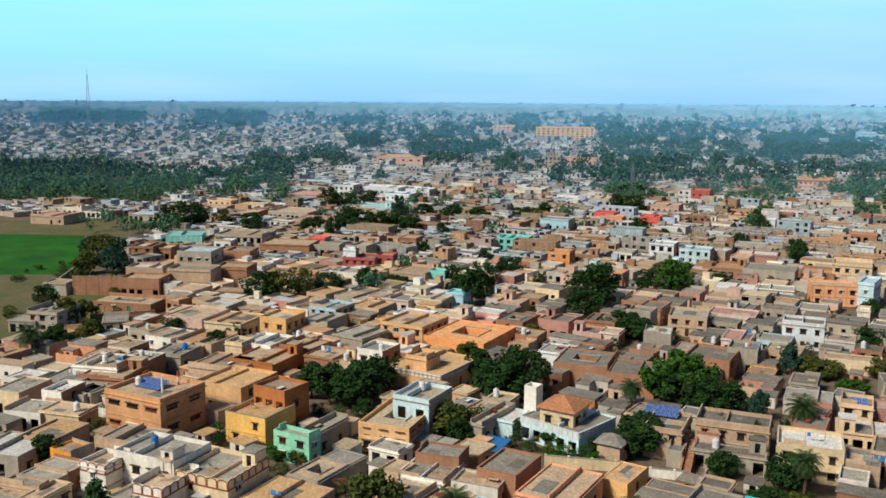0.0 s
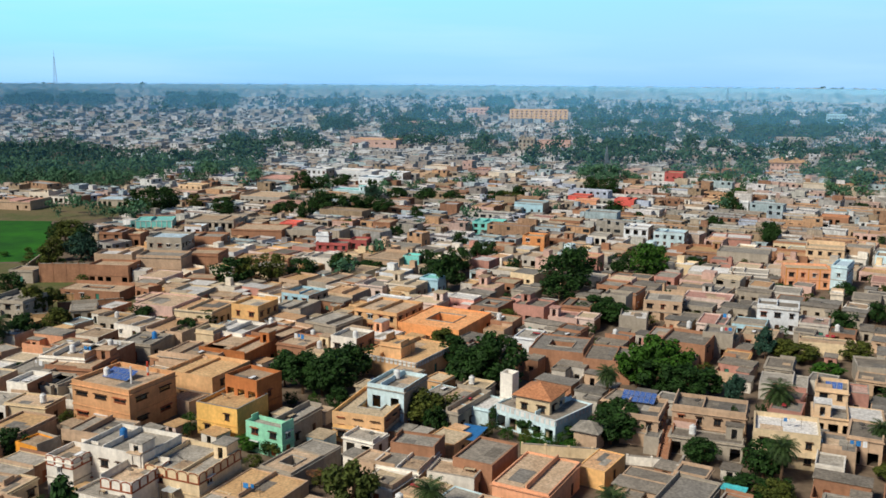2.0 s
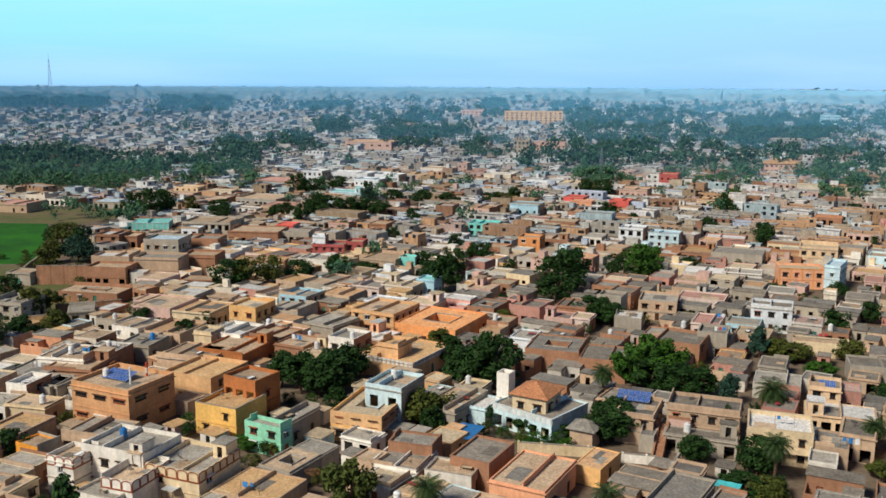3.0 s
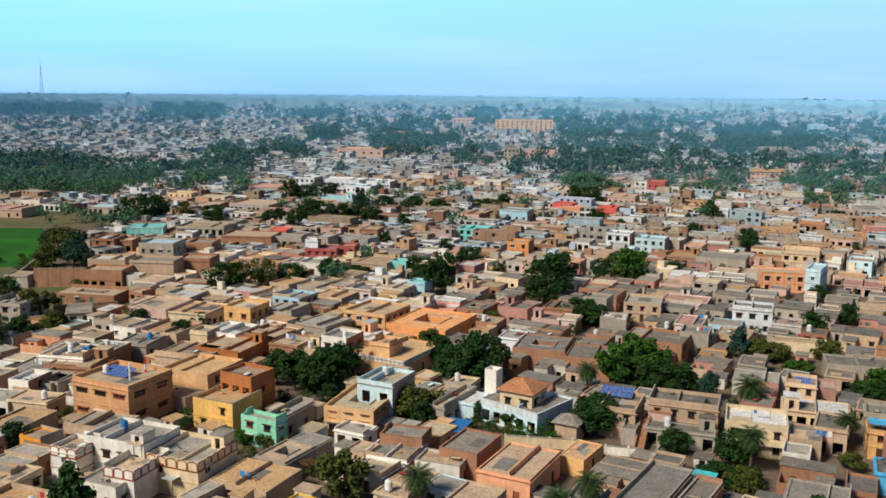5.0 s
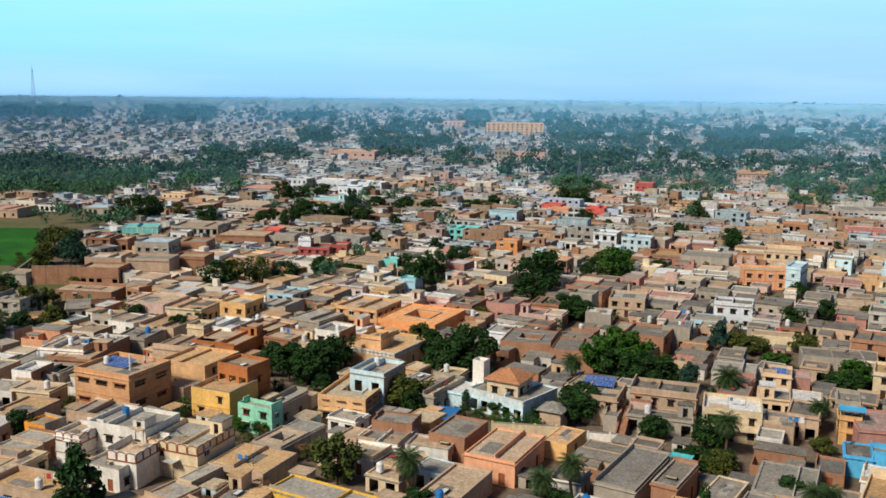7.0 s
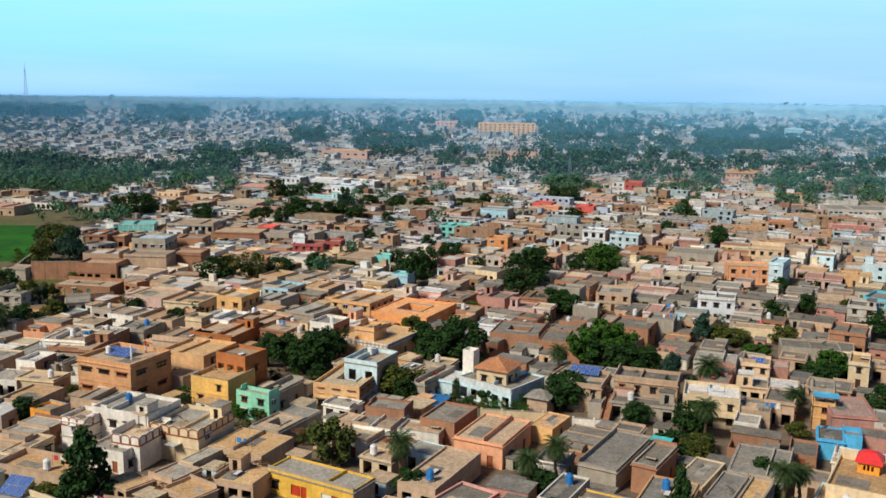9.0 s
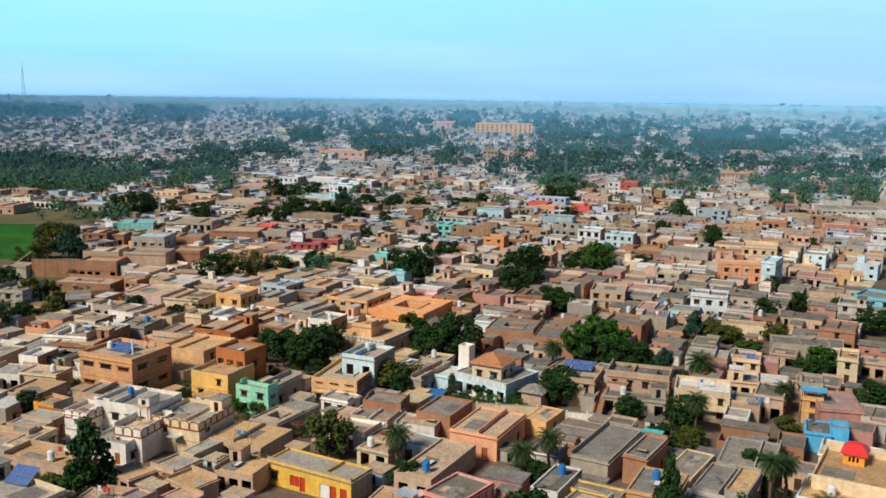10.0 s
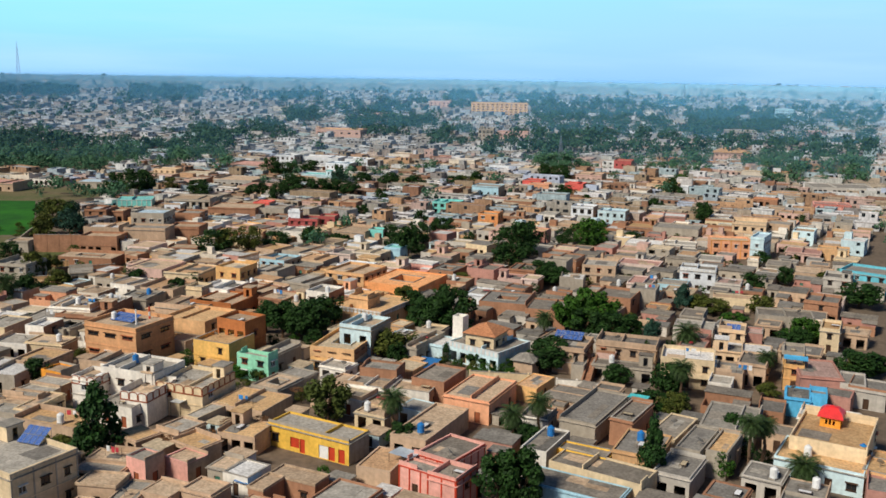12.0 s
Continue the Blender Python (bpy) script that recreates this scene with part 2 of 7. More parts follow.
def lattice(xs, ys, zs, solid):
    """One closed mesh of the cells of a grid for which solid(x, y, z) holds."""
    s = Shape()
    full = {(i, j, k) for i in range(len(xs) - 1) for j in range(len(ys) - 1) for k in range(len(zs) - 1) if solid((xs[i] + xs[i + 1]) / 2, (ys[j] + ys[j + 1]) / 2, (zs[k] + zs[k + 1]) / 2)}
    at = {}

    def corner(i, j, k):
        if (i, j, k) not in at:
            at[i, j, k] = len(s.v)
            s.v.append((xs[i], ys[j], zs[k]))
        return at[i, j, k]
    walls = (((-1, 0, 0), ((0, 0, 0), (0, 0, 1), (0, 1, 1), (0, 1, 0))), ((1, 0, 0), ((1, 0, 0), (1, 1, 0), (1, 1, 1), (1, 0, 1))), ((0, -1, 0), ((0, 0, 0), (1, 0, 0), (1, 0, 1), (0, 0, 1))), ((0, 1, 0), ((0, 1, 0), (0, 1, 1), (1, 1, 1), (1, 1, 0))), ((0, 0, -1), ((0, 0, 0), (0, 1, 0), (1, 1, 0), (1, 0, 0))), ((0, 0, 1), ((0, 0, 1), (1, 0, 1), (1, 1, 1), (0, 1, 1))))
    for i, j, k in sorted(full):
        for (di, dj, dk), face in walls:
            if (i + di, j + dj, k + dk) not in full:
                s.f.append(tuple(corner(i + p, j + q, k + r) for p, q, r in face))
                s.i.append(0)
    return s


def opening_parts(parent, m, hole, style, frame_mat, leaf_mat_, far=False):
    """Window or door in a hole: a frame with a leaf or pane of its own."""
    x0, a, x1, b = hole
    w, h = x1 - x0, b - a
    key = (style, round(w, 2), round(h, 2), frame_mat.name, leaf_mat_.name, far)
    if key not in UNIT:
        p = Shape()
        k = 0.07
        if style == "window":
            def solid(fx, fy, fz):
                if fz < 0:
                    return -0.08 < fx < w + 0.08 and fy > -0.12
                if fz > h:
                    return fy < 0.1 or 0 < fx < w
                return fy > 0.1 and 0 < fx < w and (fx < k or fx > w - k or fz < k or fz > h - k or abs(fx - w / 2) < 0.03)
            f = lattice((-0.18, -0.08, 0, k, w / 2 - 0.03, w / 2 + 0.03, w - k, w, w + 0.08, w + 0.18), (-0.42, -0.12, 0.1, 0.2), (-0.09, 0, k, h - k, h, h + 0.09), solid)
        else:
            f = lattice((0, k, w - k, w), (0.1, 0.2), (0, h - k, h), lambda fx, fy, fz: fx < k or fx > w - k or fz > h - k)
        p.box(k, 0.16, k if style == "window" else 0.01, w - k, 0.19, h - k)
        if far:
            # one mesh with the pane let into its frame
            k2 = len(f.v)
            f.v += p.v
            f.f += [tuple(k2 + q for q in face) for face in p.f]
            f.i += [1] * len(p.f)
        UNIT[key] = (f.mesh(style + "_frame", frame_mat, leaf_mat_), p.mesh("pane" if style == "window" else "leaf", leaf_mat_))
    fm, pm = UNIT[key]
    ob = part(style, fm, None, parent, "", m @ Matrix.Translation((x0, 0, a)))
    if not far:
        part("pane" if style == "window" else "door_leaf", pm, None, ob)


COURT_SIDE = 0.28
rng = random.Random(7)
taken = []
ROOFS = []


def ring(s, w, d, z0, z1, t, out=0.0, mat=0):
    """A closed band of thickness t along a rectangle."""
    x, y = w / 2 + out, d / 2 + out
    s.box(-x, -y, z0, x, -y + t, z1, mat)
    s.box(-x, y - t, z0, x, y, z1, mat)
    s.box(-x, -y + t, z0, -x + t, y - t, z1, mat)
    s.box(x - t, -y + t, z0, x, y - t, z1, mat)


def house(x, y, turn, w, d, h, wall, roof, style="", label="", category="house", group="houses of the old town", rooms=True, plain=""):
    """Flat-roofed town house; h is the top of its parapet."""
    style = style.split(",") if style and style != "-" else []
    w, d = max(w, 2.6), max(d, 2.6)
    floors = 1 if h < 5.3 else 2 if h < 9.3 else round(h / 3.6)
    m0 = pose(x, y, 0, 0, 0, turn)
    word = {"greywhite": "grey-white", "mud": "mud-brown", "brick": "brown brick", "cement": "grey cement", "paleblue": "pale blue", "skyblue": "sky-blue", "deeporange": "deep orange", "pinkred": "coral red", "turq": "turquoise", "palesalmon": "pale salmon", "clay": "orange clay", "sand": "sandy beige", "ivory": "ivory", "shell": "shell-pink", "coolwhite": "cool white"}.get(wall, wall)
    rword = {"mud": "earth-plastered", "cement": "grey concrete", "dusk": "weathered dark", "dust": "dusty brown", "ochre": "sandy plastered", "rosefloor": "tiled", "turq": "turquoise", "pinkred": "coral red", "deeporange": "orange", "paleblue": "pale blue"}.get(roof, roof)
    size = {1: "one-storey", 2: "two-storey", 3: "three-storey", 4: "four-storey"}.get(floors, "tall")
    th = thing({1: "house", 2: "two_storey_house"}.get(floors, "tall_building"), m0, label or f"{word} {size} house with a flat {rword} roof", category, group)
    taken.append((x, y, 0.5 * math.hypot(w, d) * 0.8))
    wm, rm = wall_mat[wall], roof_mat[roof]
    par = 0.7 if h > 5.3 else 0.32 if h > 3.6 else 0.14
    if "hip" in style:
        par = 0.0
    top = h - par
    storey = top / floors
    court = "court" in style and w > 5 and d > 5
    veranda = "veranda" in style or (not style and rng.random() < 0.6) or (style == ["win"] and rng.random() < 0.4)
    # facades: front, right, back, left
    sides = [(pose(-w / 2, -d / 2, 0), w), (pose(w / 2, -d / 2, 0, 0, 0, 90), d), (pose(w / 2, d / 2, 0, 0, 0, 180), w), (pose(-w / 2, d / 2, 0, 0, 0, 270), d)]
    if not plain and wall not in ("mud", "brick", "cement", "ochre", "rust", "deeporange", "rose") and h < 12 and not {"hip", "balus", "pil", "same", "scallop"} & set(style) and rng.random() < 0.75:
        plain = rng.choice(("mud", "mud", "brick", "cement"))
    s = Shape()
    for k, (m, length) in enumerate(sides):
        first = len(s.i)
        holes, kinds = [], []
        for fl in range(floors):
            z = fl * storey
            if "shopdoors" in style and k == 0:
                u = length / 14
                for j, (wd, hh, zz, kd) in enumerate(((1.5, 1.5, 1.1, "window"), (0, 0, 0, ""), (1.9, 1.8, 0.7, "redwindow"), (1.1, 2.5, 0.05, "red"), (0, 0, 0, ""), (1.9, 2.3, 0.1, "white"), (1.3, 2.4, 0.05, "red"), (1.3, 2.4, 0.05, "red"))):
                    if wd:
                        xx = 0.6 * u + j * 1.66 * u
                        holes.append((xx, zz, xx + wd, zz + hh))
                        kinds.append(kd)
                continue
            if "slits" in style and k in (0, 1):
                n = max(2, int(length / 4.2))
                for j in range(n):
                    c = length * (j + 0.5) / n
                    holes.append((c - 1.4, z + storey * 0.50, c + 1.4, z + storey * 0.72))
                    kinds.append("window")
                continue
            if "arch" in style and k == 0 and fl == floors - 1:
                n = max(2, int(length / 2.6))
                for j in range(n):
                    c = length * (j + 0.5) / n
                    holes.append((c - 0.85, z + 0.25, c + 0.85, z + min(2.5, storey - 0.5)))
                    kinds.append("open")
                continue
            if fl == 0 and k == 0 and veranda and length > 5.5:
                n = max(2, int(length / 2.4))
                for j in range(n):
                    c = length * (j + 0.5) / n
                    if j % 4 == 3:
                        continue
                    holes.append((c - 0.85, 0.05, c + 0.85, min(2.35, storey - 0.4)))
                    kinds.append("open")
                continue
            if k == 2 or (k == 3 and turn < -16):
                continue
            many = "win" in style and (k < 2 or rng.random() < 0.3)
            some = many or rng.random() < (0.7 if k < 2 else 0.3)
            if not some or length < 3.2:
                continue
            n = max(1, int(length / ((2.9 if length < 30 else 6.5) if many else 4.5)))
            wide = 1.0 if length < 30 else 2.2
            for j in range(n):
                if not many and rng.random() < 0.45:
                    continue
                c = length * (j + 0.5) / n
                if fl == 0 and j == n // 2 and k in (0, 1):
                    holes.append((c - 0.55, 0.05, c + 0.55, 2.15))
                    kinds.append("door")
                elif storey > 2.2:
                    ww = rng.choice((0.5, 0.6, 0.75)) * wide
                    zs = z + 0.95
                    holes.append((c - ww, zs, c + ww, min(zs + 1.25, z + storey - 0.25)))
                    kinds.append("window")
            if "door" in style and fl == 0 and k in (0, 1) and not holes:
                holes.append((length * 0.4, 0.05, length * 0.4 + 1.2, 2.2))
                kinds.append("door")
        wall_panel(s, m, length, 0, h, holes)
        if plain and k:
            s.i[first:] = [1] * (len(s.i) - first)
        for hole, kd in zip(holes, kinds):
            if kd == "open" or (y > 420 and h < 9):
                continue
            fmat = whitepaint if rng.random() < 0.15 else darkwood if rng.random() < 0.7 else brownpaint
            if kd == "window":
                opening_parts(th, m, hole, "window", fmat, glass, far=y > 225)
            elif kd == "redwindow":
                opening_parts(th, m, hole, "door", redpaint, redpaint, far=y > 225)
            elif kd == "red":
                opening_parts(th, m, hole, "door", redpaint, redpaint, far=y > 225)
            elif kd == "white":
                opening_parts(th, m, hole, "door", whitepaint, whitepaint, far=y > 225)
            else:
                opening_parts(th, m, hole, "door", fmat, rng.choice((darkwood, brownpaint, greenpaint, darkwood)), far=y > 225)
    t = 0.22
    if par:
        # parapet top and inner faces
        for a, b in (((-w / 2, -d / 2), (w / 2, -d / 2 + t)), ((-w / 2, d / 2 - t), (w / 2, d / 2)), ((-w / 2, -d / 2 + t), (-w / 2 + t, d / 2 - t)), ((w / 2 - t, -d / 2 + t), (w / 2, d / 2 - t))):
            s.quad((a[0], a[1], h), (b[0], a[1], h), (b[0], b[1], h), (a[0], b[1], h))
        xi, yi = w / 2 - t, d / 2 - t
        for a, b in (((-xi, -yi), (xi, -yi)), ((xi, -yi), (xi, yi)), ((xi, yi), (-xi, yi)), ((-xi, yi), (-xi, -yi))):
            s.quad((b[0], b[1], top), (a[0], a[1], top), (a[0], a[1], h), (b[0], b[1], h))
    part("wall", s, [wm, wall_mat[plain] if plain else wm], th)
    # roof
    r = Shape()
    if "hip" in style:
        o = 0.6
        x1, y1 = w / 2 + o, d / 2 + o
        rise = 0.22 * min(w, d) + 0.5
        if w >= d:
            ra, rb = (-(w - d) / 2 - 0.2, 0, h + rise), ((w - d) / 2 + 0.2, 0, h + rise)
        else:
            ra, rb = (0, -(d - w) / 2 - 0.2, h + rise), (0, (d - w) / 2 + 0.2, h + rise)
        r.box(-x1, -y1, h - 0.05, x1, y1, h + 0.10)
        c = [(-x1, -y1, h + 0.1), (x1, -y1, h + 0.1), (x1, y1, h + 0.1), (-x1, y1, h + 0.1)]
        if w >= d:
            r.quad(c[0], c[1], rb, ra); r.tri(c[1], c[2], rb); r.quad(c[2], c[3], ra, rb); r.tri(c[3], c[0], ra)
        else:
            r.tri(c[0], c[1], ra); r.quad(c[1], c[2], rb, ra); r.tri(c[2], c[3], rb); r.quad(c[3], c[0], ra, rb)
        part("roof", r, rm, th)
        return th
    zi = top - 0.22
    xi, yi = w / 2 - t - 0.002, d / 2 - t - 0.002
    if court:
        cx0, cx1 = -w * 0.22, w * (0.5 - COURT_SIDE)
        cy0, cy1 = -d * 0.18, d * 0.22
        r.box(-xi, -yi, zi, xi, cy0, top)
        r.box(-xi, cy1, zi, xi, yi, top)
        r.box(-xi, cy0, zi, cx0, cy1, top)
        r.box(cx1, cy0, zi, xi, cy1, top)
        q = Shape()
        for (m, length) in ((pose(cx1, cy1, 0, 0, 0, 180), cx1 - cx0), (pose(cx0, cy1, 0, 0, 0, 270), cy1 - cy0), (pose(cx0, cy0, 0), cx1 - cx0), (pose(cx1, cy0, 0, 0, 0, 90), cy1 - cy0)):
            mm = m @ pose(length, 0, 0, 0, 0, 180)
            wall_panel(q, mm, length, 0, zi, [(length * 0.15, 0.05, length * 0.45, 2.3), (length * 0.55, 0.05, length * 0.85, 2.3)] if length > 2 else [], 0.2)
        part("court_wall", q, wm, th)
        q = Shape()
        q.box(cx0 - 0.02, cy0 - 0.02, 0, cx1 + 0.02, cy1 + 0.02, 0.12)
        part("court_floor", q, roof_mat["cement"], th)
        q = Shape()
        k = 0.12
        q.box(cx0 - k, cy0 - k, top, cx1 + k, cy0, top + 0.25); q.box(cx0 - k, cy1, top, cx1 + k, cy1 + k, top + 0.25)
        q.box(cx0 - k, cy0, top, cx0, cy1, top + 0.25); q.box(cx1, cy0, top, cx1 + k, cy1, top + 0.25)
        part("court_kerb", q, concrete, th)
    else:
        r.box(-xi, -yi, zi, xi, yi, top)
    part("roof", r, rm, th)
    # eave slab or coping
    q = Shape()
    if rng.random() < 0.5:
        e = Shape()
        ring(e, w, d, top - 0.16, top - 0.05, 0.3, 0.26)
        part("eave_slab", e, concrete if rng.random() < 0.25 else wm, th)
    if floors > 1 and rng.random() < 0.7:
        e = Shape()
        ring(e, w, d, storey - 0.08, storey + 0.08, 0.15, 0.13)
        part("string_course", e, concrete if rng.random() < 0.3 else wm, th)
    if par and rng.random() < 0.35:
        ring(q, w, d, h + 0.003, h + 0.08, 0.30, 0.04)
        part("coping", q, concrete if rng.random() < 0.2 else wm, th)
    if "band" in style:
        for k, (m, length) in enumerate(sides[:2]):
            e = Shape()
            e.box(-0.04, -0.045, h - 2.3, length + 0.04, -0.003, h + 0.02)
            part("painted_band", e, wall_mat["ochre"] if k == 0 else wall_mat["brick"], th, "", m)
    if "scallop" in style:
        for k, (m, length) in enumerate(sides[:2] + [sides[3]]):
            n = max(2, int(length / 1.7))
            u = length / n
            key = ("scallop", round(u, 2))
            if key not in UNIT:
                a = Shape()
                hh = 1.5
                pts = [(0.10 * u, 0.1)] + [(u / 2 - 0.4 * u * math.cos(math.pi * j / 8), hh - 0.38 + 0.3 * math.sin(math.pi * j / 8)) for j in range(9)] + [(0.90 * u, 0.1)]
                for (p0, p1) in zip(pts, pts[1:]):
                    dx, dz = p1[0] - p0[0], p1[1] - p0[1]
                    ll = math.hypot(dx, dz) or 1
                    nx, nz = -dz / ll * 0.17, dx / ll * 0.17
                    A, B, C, D = (p0[0], p0[1]), (p1[0], p1[1]), (p1[0] + nx, p1[1] + nz), (p0[0] + nx, p0[1] + nz)
                    a.quad((A[0], -0.06, A[1]), (B[0], -0.06, B[1]), (C[0], -0.06, C[1]), (D[0], -0.06, D[1]))
                    a.quad((D[0], -0.06, D[1]), (C[0], -0.06, C[1]), (C[0], 0, C[1]), (D[0], 0, D[1]))
                    a.quad((B[0], -0.06, B[1]), (A[0], -0.06, A[1]), (A[0], 0, A[1]), (B[0], 0, B[1]))
                UNIT[key] = a.mesh("arch_trim", brownpaint)
            for j in range(n):
                part("arch_trim", UNIT[key], None, th, "", m @ Matrix.Translation((u * j, 0, h - 1.5)))
            e = Shape()
            e.box(-0.03, -0.09, h - 1.66, length + 0.03, -0.003, h - 1.44)
            part("trim_band", e, brownpaint, th, "", m)
    if "pil" in style:
        pm = {"pink": redpaint, "salmon": wall_mat["orange"], "turq": wall_mat["white"], "cream": wall_mat["cement"]}.get(wall, brownpaint)
        for k, (m, length) in enumerate(sides[:2]):
            n = max(2, int(length / (2.9 if "win" in style else 1.9)))
            for j in range(n + 1):
                e = Shape()
                xx = min(max(length * j / n, 0.12), length - 0.12)
                e.box(xx - 0.11, -0.09, 0.0, xx + 0.11, -0.003, h - 0.15)
                part("pilaster", e, pm, th, "", m)
            e = Shape()
            e.box(-0.02, -0.14, h - 0.16, length + 0.02, -0.003, h - 0.02)
            part("cornice", e, pm, th, "", m)
    if "balus" in style:
        for k, (m, length) in enumerate(sides[:2]):
            n = max(4, int(length / 1.1))
            for j in range(n):
                e = Shape()
                xx = length * (j + 0.5) / n
                e.box(xx - 0.36, -0.08, h - 1.15, xx + 0.36, -0.003, h - 0.15)
                part("baluster", e, whitepaint, th, "", m)
            e = Shape()
            e.box(-0.1, -0.12, h - 0.15, length + 0.1, -0.003, h + 0.02)
            part("rail", e, whitepaint, th, "", m)
    if "balcony" in style:
        m, length = sides[0]
        e = Shape()
        e.box(0.1, -1.2, storey - 0.15, length - 0.1, -0.003, storey)
        e.box(0.1, -1.2, storey, length - 0.1, -1.08, storey + 0.9)
        e.box(0.1, -1.08, storey, 0.22, -0.003, storey + 0.9)
        e.box(length - 0.22, -1.08, storey, length - 0.1, -0.003, storey + 0.9)
        part("balcony", e, wm, th, "", m)
    ROOFS.append((x, y, turn, w, d, top, court))
    # raised parapet lengths and repaired patches
    if par and h < 9 and rng.random() < 0.45:
        for k in rng.sample(range(4), rng.choice((1, 2))):
            m, length = sides[k]
            e = Shape()
            a0, a1 = (0.0, length) if rng.random() < 0.6 else (0.0, length * rng.uniform(0.35, 0.7))
            e.box(a0 + 0.01, 0.01, h + 0.003, a1 - 0.01, 0.2, h + rng.uniform(0.35, 0.9))
            part("parapet", e, wm if not plain else wall_mat[plain], th, "", m)
    if not court and w * d > 30 and y < 260:
        for _ in range(rng.choice((0, 1, 1, 2))):
            pw, pd = rng.uniform(0.2, 0.45) * w, rng.uniform(0.2, 0.45) * d
            cx, cy = rng.uniform(-0.25, 0.25) * w, rng.uniform(-0.25, 0.25) * d
            e = Shape()
            e.box(cx - pw / 2, cy - pd / 2, top + 0.001, cx + pw / 2, cy + pd / 2, top + rng.uniform(0.02, 0.05))
            part("roof_patch", e, roof_mat[rng.choice(("mud", "cement", "dusk", "dust", "dust"))], th)
    # rooms and low walls on the roof
    if rooms and not court and w * d > 45 and rng.random() < 0.16:
        rw, rd, rh = min(w * 0.4, rng.uniform(2.2, 3.4)), min(d * 0.4, rng.uniform(2.4, 3.6)), rng.uniform(2.0, 2.5)
        sx, sy = rng.choice((-1, 1)), rng.choice((1, 1, -1))
        cx, cy = sx * (w / 2 - t - rw / 2 - 0.05), sy * (d / 2 - t - rd / 2 - 0.05)
        e = Shape()
        wall_panel(e, pose(cx - rw / 2, cy - rd / 2, top), rw, 0, rh, [(rw / 2 - 0.45, 0.03, rw / 2 + 0.45, 1.9)], 0.2)
        wall_panel(e, pose(cx + rw / 2, cy - rd / 2, top, 0, 0, 90), rd, 0, rh, [])
        wall_panel(e, pose(cx + rw / 2, cy + rd / 2, top, 0, 0, 180), rw, 0, rh, [])
        wall_panel(e, pose(cx - rw / 2, cy + rd / 2, top, 0, 0, 270), rd, 0, rh, [])
        ob = part("stair_room", e, wm, th)
        e = Shape()
        e.box(cx - rw / 2 - 0.2, cy - rd / 2 - 0.2, top + rh, cx + rw / 2 + 0.2, cy + rd / 2 + 0.2, top + rh + 0.16)
        part("roof_slab", e, rm, ob)
    if rooms and not court and w * d > 70 and rng.random() < 0.6:
        e = Shape()
        xx = rng.uniform(-0.2, 0.2) * w
        e.box(xx - 0.1, -yi, top, xx + 0.1, yi, top + rng.uniform(0.5, 1.0))
        part("roof_wall", e, wm, th)
    return th


def plain_house(x, y, turn, w, d, h, wall, roof):
    """Flat-roofed house with open dark doors and windows, for the rows farther off."""
    word = {"greywhite": "grey-white", "mud": "mud-brown", "brick": "brown brick", "cement": "grey cement", "paleblue": "pale blue", "skyblue": "sky-blue"}.get(wall, wall)
    size = "two-storey" if h > 4.4 else "one-storey"
    th = thing("town_house", pose(x, y, 0, 0, 0, turn), f"{word} {size} house in the crowded rows of the town", "house", "houses of the old town")
    s = Shape()
    for k, (m, length) in enumerate(((pose(-w / 2, -d / 2, 0), w), (pose(w / 2, -d / 2, 0, 0, 0, 90), d), (pose(w / 2, d / 2, 0, 0, 0, 180), w), (pose(-w / 2, d / 2, 0, 0, 0, 270), d))):
        holes = []
        if k != 2:
            n = max(1, int(length / 2.8))
            for fl in range(2 if h > 4.4 else 1):
                for j in range(n):
                    q = length * (j + 0.5) / n
                    z = fl * 2.9
                    pickd = rng.random()
                    if pickd < 0.25:
                        holes.append((q - 1.05, z + 0.1, q + 1.05, z + 2.1))
                    elif pickd < 0.65:
                        holes.append((q - 0.6, z + 0.9, q + 0.6, z + 2.0))
        wall_panel(s, m, length, 0, h, holes, 0.3)
    t, top = 0.22, h - rng.choice((0.15, 0.3, 0.6))
    x2, y2 = w / 2 - t, d / 2 - t
    for p, q in (((-w / 2, -d / 2), (w / 2, -y2)), ((-w / 2, y2), (w / 2, d / 2)), ((-w / 2, -y2), (-x2, y2)), ((x2, -y2), (w / 2, y2))):
        s.quad((p[0], p[1], h), (q[0], p[1], h), (q[0], q[1], h), (p[0], q[1], h))
    for p, q in (((-x2, -y2), (x2, -y2)), ((x2, -y2), (x2, y2)), ((x2, y2), (-x2, y2)), ((-x2, y2), (-x2, -y2))):
        s.quad((q[0], q[1], top), (p[0], p[1], top), (p[0], p[1], h), (q[0], q[1], h))
    part("wall", s, wall_mat[wall], th)
    r = Shape()
    r.box(-x2 + 0.002, -y2 + 0.002, top - 0.2, x2 - 0.002, y2 - 0.002, top)
    part("roof", r, roof_mat[roof], th)
    if rng.random() < 0.3:
        e = Shape()
        rw, rd = w * rng.uniform(0.25, 0.45), d * rng.uniform(0.25, 0.45)
        cx, cy = rng.choice((-1, 1)) * (x2 - rw / 2 - 0.05), y2 - rd / 2 - 0.05
        e.box(cx - rw / 2, cy - rd / 2, top + 0.002, cx + rw / 2, cy + rd / 2, top + 2.2)
        part("stair_room", e, wall_mat[wall], th)
    return th


